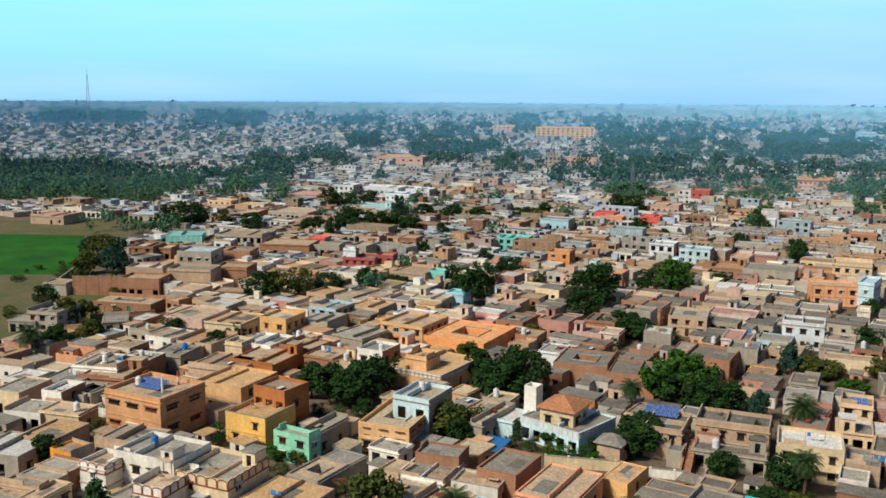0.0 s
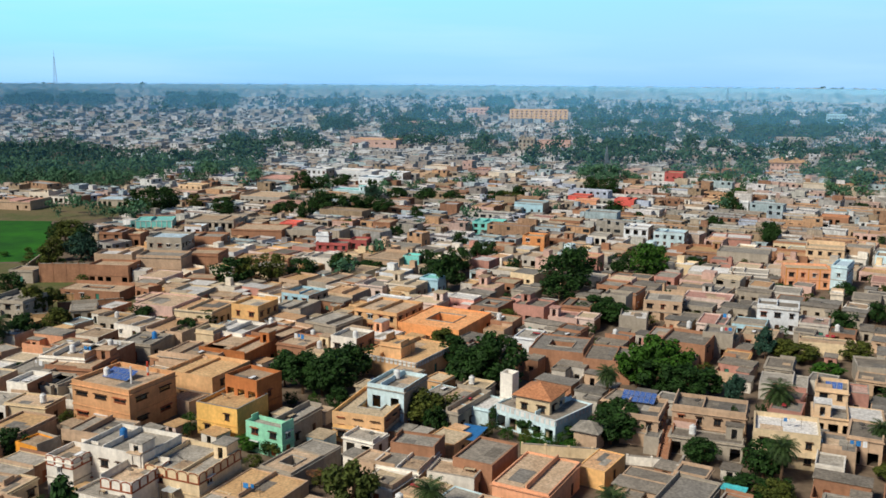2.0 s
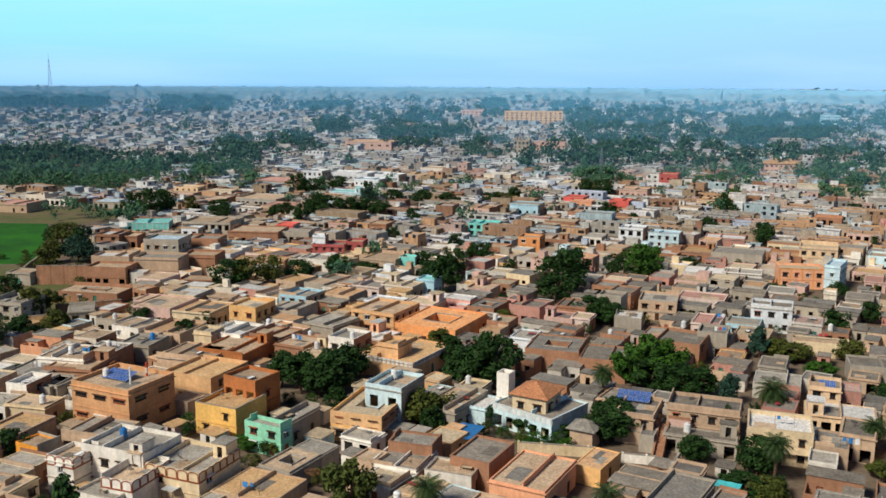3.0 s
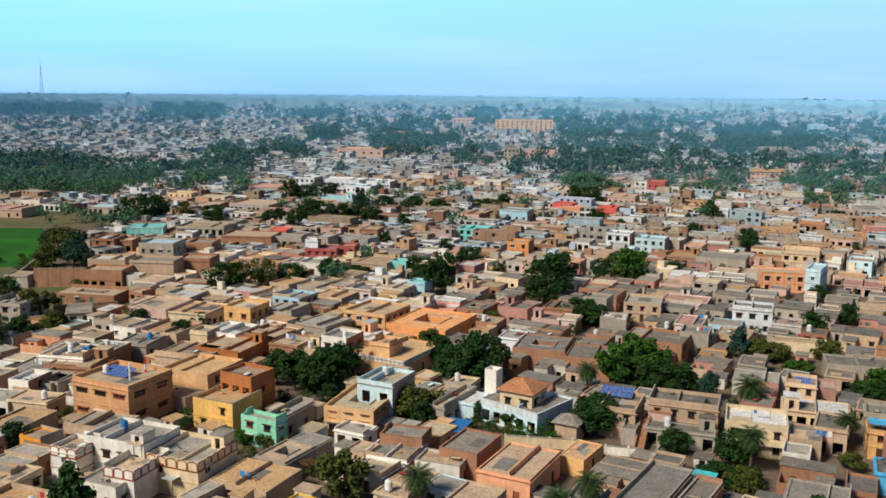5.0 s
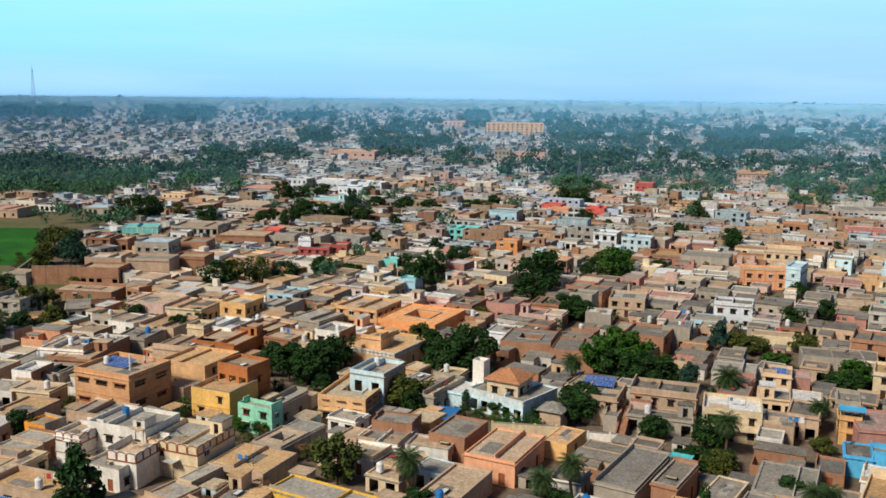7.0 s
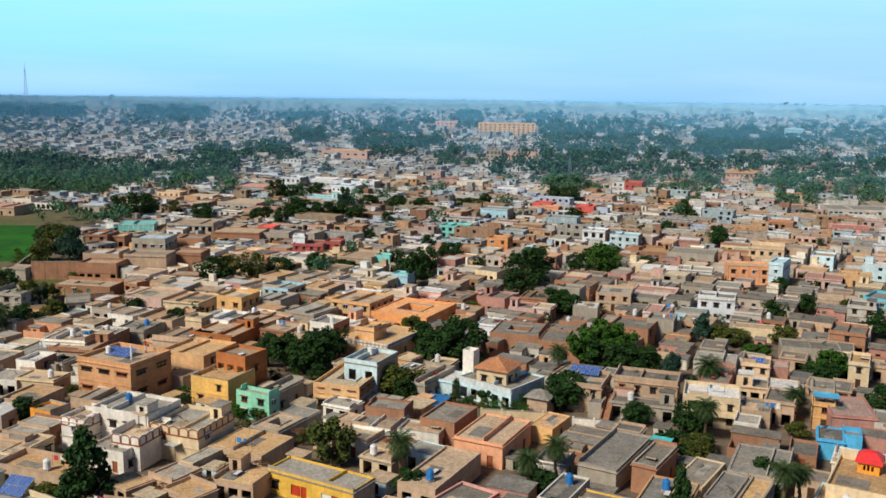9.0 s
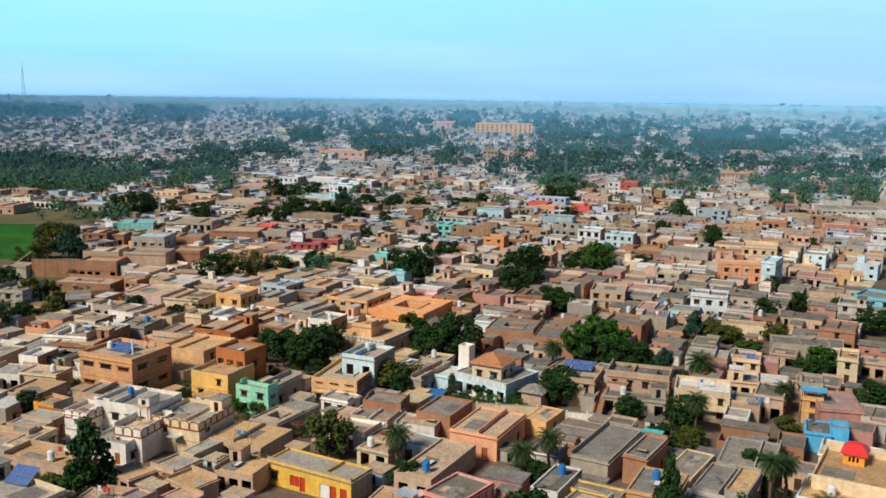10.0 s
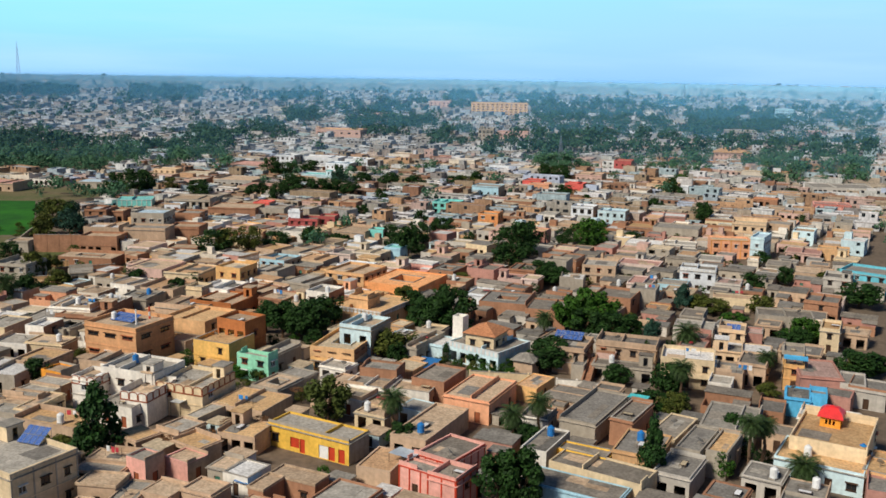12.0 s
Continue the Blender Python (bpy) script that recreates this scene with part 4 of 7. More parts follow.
def brush_pile(x, y, z, size):
    """Heap of dry twigs."""
    r = random.Random(int(x * 10 + y))
    s = Shape()
    for _ in range(160):
        a, q = r.uniform(0, 6.283), math.sqrt(r.random()) * size
        hz = (size - q) * 0.35 * r.random()
        b2, l = r.uniform(0, 6.283), r.uniform(0.2, 0.55)
        p = Vector((q * math.cos(a), q * math.sin(a), hz + 0.03))
        d = Vector((math.cos(b2), math.sin(b2), r.uniform(-0.15, 0.3))) * l
        n = Vector((-math.sin(b2), math.cos(b2), 0)) * 0.025
        s.quad(tuple(p - n), tuple(p + n), tuple(p + d + n), tuple(p + d - n))
        s.quad(tuple(p + Vector((0, 0, 0.05))), tuple(p), tuple(p + d), tuple(p + d + Vector((0, 0, 0.05))))
    th = thing("brush_pile", pose(x, y, z), "heap of dry reddish-brown brushwood on a flat roof", "brushwood", "brushwood heaps")
    part("brushwood", s, brush_mat, th)


def awning(x, y, z, turn, w, d, mat, label):
    """Sagging sheet on four posts."""
    th = thing("awning", pose(x, y, 0, 0, 0, turn), label, "awning")
    s = Shape()
    n = 6
    for i in range(n):
        for j in range(n):
            def sag(a, b):
                u, v = a / n - 0.5, b / n - 0.5
                return (u * w, v * d, z - 0.22 * (1 - 4 * u * u) * (1 - 4 * v * v) + 0.04 * math.sin(a * 2.3 + b))
            c = [sag(i, j), sag(i + 1, j), sag(i + 1, j + 1), sag(i, j + 1)]
            s.quad(*c)
            s.quad(*[(p[0], p[1], p[2] - 0.02) for p in reversed(c)])
    part("sheet", s, mat, th)
    for sx in (-0.48, 0.48):
        for sy in (-0.48, 0.48):
            s = Shape()
            s.tube(sx * w, sy * d, 0, z, 0.05, 0.05, 6)
            part("post", s, darkwood, th)


# ---- ground ----
def sheet(name, pts, z, mat, label, category, kind="structure"):
    me = mesh_of(name, [(x, y, z) for x, y in pts], [tuple(range(len(pts)))], [mat])
    return tagged(new(name, me), label, category, kind=kind)


sheet("ground", [(-6000, -3000), (6000, -3000), (6000, 6000), (-6000, 6000)], 0.0, earth, "dusty brown earth of the plain under the town", "ground")

# ---- houses and trees that stand out ----
house(-53.8, 102.8, 56.0, 10.9, 14.5, 8.0, "cream", "cement", "win,panels,pil")
solar_array(-52.3, 107.6, 7.3, -22, 4, 2, 30)
house(-55.9, 126.6, -24.2, 12.6, 5.8, 3.8, "mud", "ochre", "")
house(-45.8, 145.1, -23.5, 12.1, 9.3, 7.5, "white", "cement", "win,same")
house(-54.3, 142.8, -24.1, 5.3, 5.8, 6.5, "white", "mud", "scallop")
house(-42.8, 137.0, -22.1, 5.6, 9.0, 6.0, "white", "mud", "scallop")
house(-35.1, 141.1, -24.1, 9.9, 10.6, 6.2, "cream", "cement", "scallop")
house(-45.9, 135.2, -26.1, 7.4, 7.4, 4.0, "white", "cement", "win")
house(-31.4, 131.6, -31.3, 2.9, 8.1, 3.2, "cream", "cement", "")
house(-36.6, 109.2, -33.6, 4.1, 3.8, 4.5, "pink", "cement", "")
house(-30.7, 111.0, -36.3, 5.1, 4.4, 3.4, "pink", "mud", "door")
house(-43.2, 108.5, -15.4, 7.5, 3.5, 2.7, "mud", "cement", "")
house(-42.1, 112.2, -15.4, 7.5, 4.1, 3.0, "mud", "mud", "")
house(-40.8, 121.2, -41.3, 5.7, 4.8, 3.2, "mud", "ochre", "")
house(-30.4, 117.4, -39.0, 6.3, 4.9, 3.4, "mud", "ochre", "")
house(62.6, 154.8, -20, 10.6, 9.0, 6.2, "cream", "white", "win,balcony,same")
house(66.2, 145.0, -26, 4.4, 6.0, 3.6, "white", "cement", "door")
house(70.5, 151.6, -26, 5.5, 8.0, 4.2, "mud", "dusk", "")
house(76.9, 155.4, -28, 5.6, 9.0, 4.8, "mud", "dust", "")
house(78.8, 166.9, -22, 12.2, 8.0, 3.6, "sand", "white", "")
house(80.5, 177.7, -24, 5.8, 7.0, 5.6, "sand", "dust", "win")
house(85.5, 177.8, -24, 4.2, 6.0, 4.5, "rose", "rosefloor", "")
house(100.0, 194.5, -18, 13.3, 8.0, 4.2, "cement", "dust", "win")
house(105.0, 182.8, -28, 5.8, 8.0, 4.5, "ivory", "mud", "")
house(83.6, 151.4, -22, 3.8, 6.0, 5.6, "peach", "dusk", "win")
house(86.4, 158.0, -24, 4.2, 7.0, 6.4, "cement", "dusk", "")
house(86.8, 147.8, -16, 7.8, 12.0, 5.2, "rose", "rosefloor", "same")
house(78.4, 137.3, -24, 4.4, 7.0, 3.8, "blue", "dusk", "same")
house(81.1, 134.8, -24, 3.1, 4.0, 4.6, "blue", "dusk", "same")
house(92.1, 143.5, -26, 4.6, 8.0, 4.4, "greywhite", "dusk", "win")
house(61.2, 125.5, -28, 8.9, 13.0, 3.6, "greywhite", "cement", "")
house(52.8, 115.5, -28, 4.4, 8.0, 3.8, "white", "dusk", "win")
house(57.0, 115.8, -28, 4.0, 8.0, 3.6, "mud", "ochre", "")
house(52.4, 164.2, -22, 12.6, 8.0, 6.4, "mud", "dusk", "win")
house(49.5, 156.4, -22, 12.3, 4.0, 3.3, "cement", "dust", "veranda")
house(40.5, 164.5, -24, 6.7, 10.0, 5.8, "mud", "dusk", "win,solar")
house(40.6, 157.9, -24, 2.6, 4.0, 3.2, "cement", "dusk", "door")
house(47.6, 162.4, -24, 3.9, 5.0, 4.4, "palesalmon", "dust", "door")
house(74.3, 186.1, -24, 9.2, 8.0, 3.6, "greywhite", "cement", "")
house(-24.2, 136.7, -26.9, 10.8, 9.8, 3.3, "mud", "ochre", "")
house(-23.1, 122.8, -23.5, 7.2, 7.2, 3.3, "mud", "ochre", "")
house(-64.2, 153.6, -31.1, 5.6, 4.6, 3.8, "orange", "mud", "door")
house(-70.2, 160.8, -20.2, 7.4, 9.3, 4.2, "mud", "ochre", "")
house(-74.5, 154.4, -15.1, 9.7, 10.0, 4.0, "cement", "white", "")
house(-64.8, 143.5, -23.7, 7.2, 3.4, 3.1, "cream", "cement", "")
house(-63.3, 147.0, -23.7, 7.2, 4.2, 3.4, "cream", "cement", "")
house(-61.9, 136.0, -20.8, 3.4, 9.1, 3.4, "cream", "mud", "win")
house(-66.8, 135.7, -17.7, 7.5, 4.5, 3.1, "mud", "mud", "")
house(-65.6, 139.4, -17.7, 7.5, 3.2, 3.7, "mud", "cement", "")
house(-66.8, 127.5, -18.8, 7.1, 4.3, 3.0, "cement", "cement", "")
house(-65.3, 131.8, -18.8, 7.1, 4.6, 3.3, "cement", "cement", "")
compound(-41.3, 99.8, -12.0, 5.9, 8.8, "mud", "mud")
house(-36.4, 98.8, -12.0, 4.0, 8.7, 3.0, "mud", "cement", "")
house(-31.4, 99.5, -27.1, 5.0, 4.7, 3.5, "mud", "mud", "door")
house(-25.5, 99.1, -28.3, 5.3, 4.5, 4.0, "mud", "mud", "")
house(-24.2, 108.1, -26.8, 3.5, 4.6, 3.5, "cement", "mud", "door")
house(-55.8, 173.4, -26.9, 14.0, 12.1, 8.5, "clay", "mud", "slits,solar,same")
solar_array(-56.8, 174.4, 7.8, -26.9, 6, 2)
house(-75.4, 201.8, -12.4, 10.8, 10.4, 5.0, "white", "mud", "")
house(-69.4, 204.9, -16.2, 7.8, 8.9, 5.0, "white", "cement", "")
house(-72.1, 196.7, -12.0, 10.9, 10.5, 4.2, "brick", "mud", "")
house(-86.5, 184.1, -16.3, 6.6, 9.7, 5.0, "cream", "cement", "win")
house(-80.1, 193.9, -13.8, 8.9, 10.2, 4.0, "cement", "cement", "")
house(-77.0, 181.6, -17.1, 4.7, 7.2, 5.5, "white", "white", "")
house(-74.2, 185.1, -15.6, 5.8, 8.3, 4.0, "cement", "cement", "")
house(-80.1, 174.8, -12.6, 7.9, 7.2, 3.6, "white", "cement", "")
house(-72.6, 173.1, -15.7, 8.8, 5.9, 4.0, "cream", "mud", "door")
house(-34.6, 168.3, -26.5, 9.1, 9.2, 6.0, "amber", "ochre", "same")
house(-31.7, 173.9, -31.7, 7.8, 7.0, 9.0, "rust", "mud", "arch")
house(-43.5, 187.8, -25.6, 11.8, 12.4, 6.0, "ochre", "ochre", "")
house(-48.9, 201.9, -20.0, 12.2, 11.4, 5.0, "mud", "mud", "")
house(-26.1, 157.6, -30.9, 8.0, 3.2, 5.5, "green", "cement", "win,same")
house(-21.9, 163.8, -27.6, 2.9, 10.5, 4.6, "cement", "cement", "")
house(-8.5, 167.9, -20.4, 9.9, 15.1, 5.6, "peach", "cream", "court,win,band")
house(-4.4, 171.6, -27.6, 7.7, 9.3, 8.6, "paleblue", "cement", "arch")
house(6.9, 172.5, -32.8, 7.7, 12.9, 4.2, "cement", "mud", "win")
house(-0.5, 150.3, -19.8, 7.7, 5.3, 5.2, "brick", "cement", "")
house(-2.4, 145.9, -23.7, 8.3, 8.6, 3.8, "white", "cement", "win")
house(5.6, 142.0, -22.2, 7.8, 5.4, 3.8, "white", "mud", "door")
house(-7.9, 146.2, -30.5, 4.1, 5.2, 4.0, "mud", "mud", "")
house(-20.6, 145.3, -30.6, 6.2, 8.4, 3.8, "cement", "mud", "court")
house(-11.1, 121.0, -32.9, 16.6, 5.8, 4.2, "yellow", "cement", "shopdoors")
house(-0.0, 109.5, -24.5, 5.7, 8.3, 3.2, "mud", "peach", "")
house(5.6, 104.0, -37.0, 6.0, 3.4, 4.5, "pink", "cement", "pil")
house(10.0, 100.0, -35.2, 4.9, 6.1, 5.5, "pink", "dust", "pil")
house(10.3, 110.4, -38.9, 6.7, 9.9, 4.5, "pink", "dust", "pil")
house(7.9, 123.8, -29.7, 6.6, 16.7, 3.8, "mud", "mud", "")
house(18.0, 139.1, -29.4, 9.1, 13.4, 4.5, "salmon", "mud", "same")
house(10.5, 146.1, -29.1, 6.9, 10.0, 5.0, "brick", "dust", "")
house(29.4, 146.4, -33.8, 4.6, 8.4, 3.2, "peach", "peach", "same")
compound(33.2, 136.3, -31.4, 7.6, 5.4, "mud", "dust")
house(35.7, 140.3, -31.4, 7.5, 4.0, 3.4, "mud", "dust", "")
house(22.9, 169.4, -43.0, 13.4, 11.9, 4.5, "paleblue", "dust", "balus,arch")
house(22.1, 168.7, -30.9, 6.7, 7.1, 7.0, "cream", "terracotta", "hip,win")
house(16.8, 174.4, -33.7, 2.4, 2.4, 9.0, "white", "white", "")
house(11.5, 172.2, -30.6, 6.3, 7.2, 4.0, "paleblue", "white", "")
house(37.9, 130.2, -33.5, 6.6, 17.6, 4.0, "cement", "dusk", "")
house(43.2, 125.3, -34.4, 4.0, 10.7, 5.0, "brick", "dust", "door")
house(25.9, 112.8, -32.0, 4.4, 10.2, 5.0, "white", "dusk", "door")
house(33.2, 104.1, -37.2, 15.1, 6.3, 4.2, "cream", "dust", "")
house(31.8, 110.5, -31.8, 8.1, 3.6, 4.2, "yellow", "dust", "")
house(28.1, 99.3, -33.4, 14.7, 6.1, 3.5, "skyblue", "dust", "door")
house(41.2, 111.0, -29.1, 7.1, 10.1, 5.0, "ochre", "dusk", "")
house(51.1, 113.7, -34.5, 4.0, 11.1, 4.6, "cement", "dusk", "win")
house(55.0, 112.0, -34.1, 3.4, 10.1, 4.6, "cement", "ochre", "")
house(49.4, 121.4, -36.3, 4.8, 11.9, 3.5, "cream", "dust", "")
house(45.4, 104.8, -33.9, 5.7, 8.9, 4.0, "greywhite", "dusk", "")
house(73.9, 113.6, -33.9, 11.6, 14.1, 6.0, "cream", "ochre", "same")
house(69.7, 108.1, -34.4, 13.2, 10.0, 4.0, "paleblue", "ochre", "win")
house(76.6, 102.9, -36.7, 4.9, 6.2, 4.1, "ochre", "ochre", "")
house(79.9, 107.4, -36.7, 4.9, 4.8, 3.5, "ochre", "ochre", "")
house(94.2, 140.9, -34.1, 6.8, 7.6, 4.0, "greywhite", "dusk", "door")
house(103.8, 177.5, -28.8, 4.2, 9.0, 6.0, "cream", "ochre", "")
house(145.9, 237.5, -43.0, 17.0, 12.0, 6.0, "cyan", "dusk", "win")
house(5.9, 231.7, -27.9, 16.7, 19.2, 4.6, "deeporange", "deeporange", "court")
house(-5.3, 201.7, -28.6, 5.3, 6.1, 7.4, "ochre", "ochre", "")
house(-3.1, 204.9, -31.3, 14.5, 16.7, 4.5, "ochre", "ochre", "balus")
house(-8.5, 238.8, -29.2, 12.6, 13.4, 6.0, "ochre", "mud", "win")
house(-42.9, 238.5, -24.1, 8.0, 9.2, 7.0, "peach", "cream", "win,same")
house(-43.3, 219.4, -24.3, 9.0, 10.3, 5.5, "white", "white", "win")
house(-49.1, 215.8, -21.2, 4.7, 5.4, 6.2, "cream", "cement", "")
house(-32.4, 256.7, -27.9, 9.0, 9.4, 5.5, "skyblue", "cement", "win")
house(-33.1, 244.5, -24.9, 8.7, 10.0, 4.4, "cement", "cement", "")
house(-22.0, 231.7, -33.1, 9.6, 11.0, 4.2, "cement", "cement", "")
house(-15.6, 208.6, -27.8, 6.8, 7.8, 7.0, "white", "cement", "win")
house(-33.7, 217.2, -28.8, 8.3, 9.5, 5.0, "brick", "mud", "")
house(-27.2, 210.0, -26.6, 7.7, 8.9, 5.0, "brick", "mud", "")
house(-20.9, 204.9, -31.0, 7.0, 8.1, 4.4, "cream", "mud", "win")
house(-110.1, 388.1, 6.7, 14.5, 11.6, 5.0, "turq", "turq", "pil")
house(-84.3, 384.8, -9.5, 20.3, 16.2, 6.2, "cement", "mud", "arch")
house(31.7, 207.5, -20.4, 12.2, 12.7, 5.0, "brick", "dusk", "court")
house(41.2, 199.9, -19.2, 10.0, 11.5, 5.0, "brick", "dust", "")
house(61.5, 211.3, -28.9, 10.2, 11.7, 5.5, "brick", "dust", "")
house(70.1, 215.7, -23.8, 6.8, 7.8, 6.0, "cement", "dusk", "")
house(41.8, 245.5, -23.5, 8.0, 9.2, 5.0, "brick", "dust", "")
house(52.4, 248.0, -26.3, 6.6, 7.6, 7.0, "cement", "dust", "")
house(66.0, 250.9, -19.0, 10.1, 11.7, 5.5, "mud", "cement", "win")
house(54.2, 235.2, -17.2, 6.8, 7.8, 4.5, "cement", "white", "")
house(-94.2, 271.0, -12.6, 18.8, 8.7, 3.0, "brick", "mud", "court")
house(-89.6, 247.0, 18.0, 6.6, 7.6, 3.4, "cement", "cement", "")
house(-106.6, 247.7, -13.2, 9.0, 10.3, 6.0, "cement", "cement", "win")
house(-123.5, 292.6, -10.9, 8.0, 6.4, 4.0, "cement", "mud", "")
house(-64.0, 214.3, -14.9, 8.0, 9.2, 4.0, "cement", "cement", "")
house(-59.4, 225.9, -20.4, 10.0, 11.5, 4.0, "mud", "peach", "")
house(-63.9, 259.9, -18.9, 8.4, 9.7, 5.0, "cream", "white", "")
house(-67.9, 247.8, -19.5, 11.9, 12.8, 5.0, "palesalmon", "mud", "win")
house(-57.1, 244.4, -19.2, 11.8, 12.7, 4.5, "cream", "peach", "win")
house(-40.9, 206.7, -22.6, 11.7, 13.5, 5.0, "rust", "mud", "")
house(-115.8, 356.4, -8, 9.0, 11.0, 5.6, "brick", "white", "")
house(-108.8, 357.2, -8, 6.4, 8.0, 4.6, "brick", "cream", "")
house(-100.1, 309.5, -8, 13.0, 9.0, 6.2, "mud", "white", "")
house(-96.3, 292.8, -8, 13.1, 9.0, 6.0, "brick", "mud", "")
house(-88.9, 331.4, -8, 12.6, 12.0, 8.2, "cement", "paleblue", "win")
house(-82.7, 300.1, -8, 14.7, 9.0, 7.6, "mud", "cement", "same")
house(-87.0, 290.8, -8, 4.5, 5.0, 4.2, "greywhite", "white", "")
house(-81.2, 277.9, -8, 7.0, 6.0, 3.4, "mud", "cement", "")
house(-88.0, 365.7, -8, 6.8, 8.0, 6.0, "coolwhite", "paleblue", "win")
house(-78.8, 343.9, -8, 13.6, 10.0, 6.2, "brick", "cement", "")
house(-71.4, 309.3, -8, 11.5, 10.0, 6.6, "brick", "mud", "")
house(-67.3, 285.7, -8, 10.0, 6.0, 3.2, "brick", "mud", "")
house(-63.3, 369.1, -9, 20.2, 14.0, 4.9, "brick", "mud", "")
house(-53.0, 314.7, -9, 18.5, 9.0, 3.6, "brick", "ochre", "court")
house(-54.0, 387.2, -14, 7.3, 8.0, 4.2, "pinkred", "pinkred", "")
house(-47.7, 368.0, -10, 11.2, 8.0, 4.2, "cement", "cement", "")
house(-31.3, 333.8, -12, 11.6, 8.0, 5.6, "red", "cement", "win,balcony")
house(-22.3, 334.9, -12, 6.3, 7.0, 6.4, "red", "mud", "win")
house(-35.3, 335.0, -12, 4.7, 4.0, 8.4, "coolwhite", "white", "")
house(-33.9, 314.8, -20, 10.8, 9.0, 4.2, "white", "cement", "")
house(-40.2, 314.2, -20, 4.1, 8.0, 4.0, "cement", "cement", "")
house(-10.5, 313.6, -26, 12.5, 13.0, 4.6, "mud", "mud", "")
house(-3.0, 310.1, -20, 5.6, 5.0, 5.4, "turq", "turq", "")
house(-15.7, 390.9, -20, 7.7, 9.0, 4.1, "brick", "mud", "win")
house(-32.0, 391.6, -20, 9.2, 8.0, 4.1, "palesalmon", "mud", "win")
house(-70.5, 394.1, -14, 10.4, 9.0, 3.4, "ivory", "mud", "win")
house(-176.8, 473.2, -14, 16.1, 11.0, 3.4, "white", "cement", "arch")
house(-192.7, 483.8, -14, 11.4, 12.0, 3.8, "ivory", "mud", "win")
house(-191.1, 452.9, -14, 18.4, 16.0, 4.0, "mud", "rose", "")
house(-147.4, 463.9, -10, 21.0, 12.0, 3.4, "cement", "paleblue", "win")
house(-125.5, 500.9, -16, 20.1, 14.0, 3.4, "palesalmon", "mud", "win")
house(-123.1, 507.7, -16, 13.7, 9.0, 5.4, "sand", "cream", "win")
house(-105.8, 506.0, -16, 17.2, 12.0, 3.4, "ivory", "cream", "win")
house(-99.2, 470.8, -16, 11.9, 9.0, 4, "palesalmon", "cream", "arch")
house(-81.6, 561.3, -20, 25.8, 18.0, 3.4, "palesalmon", "rose", "")
house(-77.9, 476.8, -18, 21.7, 20.0, 4, "greywhite", "mud", "")
house(-61.7, 448.5, -18, 22.8, 16.0, 3.6, "mud", "rose", "")
house(-195.7, 702.8, -10, 27.7, 14.0, 5, "paleblue", "white", "win")
house(-128.8, 613.8, -10, 22.5, 10.0, 3.4, "greywhite", "white", "win")
house(-166.0, 560.5, -10, 8.6, 7.0, 3.8, "coolwhite", "white", "")
house(-88.0, 649.0, -20, 18.7, 11.0, 3.4, "coolwhite", "paleblue", "")
house(-60.3, 555.8, -22, 12.7, 11.0, 9.5, "coolwhite", "white", "win")
house(-39.9, 560.5, -22, 27.0, 15.0, 8, "coolwhite", "white", "win")
house(-27.0, 529.5, -22, 15.2, 12.0, 7.5, "coolwhite", "paleblue", "win")
house(-16.7, 555.5, -22, 15.2, 12.0, 7.5, "coolwhite", "white", "win")
house(-43.8, 538.2, -22, 15.5, 9.0, 3.7, "white", "cement", "win")
house(-37.8, 498.5, -18, 17.9, 9.0, 4.2, "paleblue", "turq", "")
house(-18.8, 508.8, -22, 19.4, 9.0, 4, "greywhite", "white", "")
house(30.7, 628.8, -24, 6.7, 9.0, 7.5, "palesalmon", "cream", "win")
house(38.4, 606.9, -24, 12.1, 12.0, 4.1, "palesalmon", "rose", "win")
house(50.8, 585.8, -24, 17.6, 11.0, 4.8, "ivory", "white", "win")
house(13.3, 629.3, -24, 20.9, 14.0, 4.1, "ivory", "mud", "win")
house(-0.6, 589.0, -24, 15.7, 10.0, 4.1, "mud", "mud", "win")
house(76.7, 564.1, -26, 21.1, 12.0, 3.4, "coolwhite", "white", "win")
house(89.6, 542.5, -26, 14.8, 11.0, 4.1, "greywhite", "cream", "win")
house(27.4, 382.8, -20, 12.0, 10.0, 5.6, "turq", "turq", "win")
house(42.5, 349.1, -22, 8.4, 8.0, 5.6, "deeporange", "cream", "win")
house(53.2, 357.1, -24, 11.2, 8.0, 3.4, "brick", "mud", "")
house(85.5, 368.9, -26, 9.7, 9.0, 6, "coolwhite", "white", "arch")
house(95.2, 356.3, -26, 11.6, 9.0, 6, "paleblue", "paleblue", "win")
house(51.7, 444.4, -24, 14.0, 11.0, 5.2, "skyblue", "cement", "win")
house(80.1, 474.4, -26, 10.4, 11.0, 4.6, "pinkred", "pinkred", "win")
house(81.4, 463.2, -26, 10.8, 6.0, 4, "salmon", "rose", "win")
house(99.1, 456.0, -26, 9.7, 9.0, 5.2, "pinkred", "pinkred", "win")
house(118.8, 510.6, -26, 15.4, 12.0, 4.1, "palesalmon", "mud", "win")
house(53.1, 409.1, -24, 11.1, 9.0, 3.4, "white", "rose", "win")
house(62.3, 402.6, -24, 13.6, 9.0, 3.4, "brick", "cream", "")
house(75.1, 426.6, -26, 10.8, 11.0, 3.7, "brick", "mud", "")
house(30.1, 443.2, -24, 11.3, 12.0, 3.4, "palesalmon", "peach", "")
house(69.3, 363.2, -26, 7.5, 9.0, 3.4, "white", "cement", "win")
house(118.0, 354.9, -22, 14.8, 10.0, 4.4, "rose", "white", "")
house(112.1, 322.2, -26, 17.0, 12.0, 4.9, "cement", "cement", "win")
house(100.5, 330.9, -26, 10.6, 11.0, 3.8, "brick", "ochre", "")
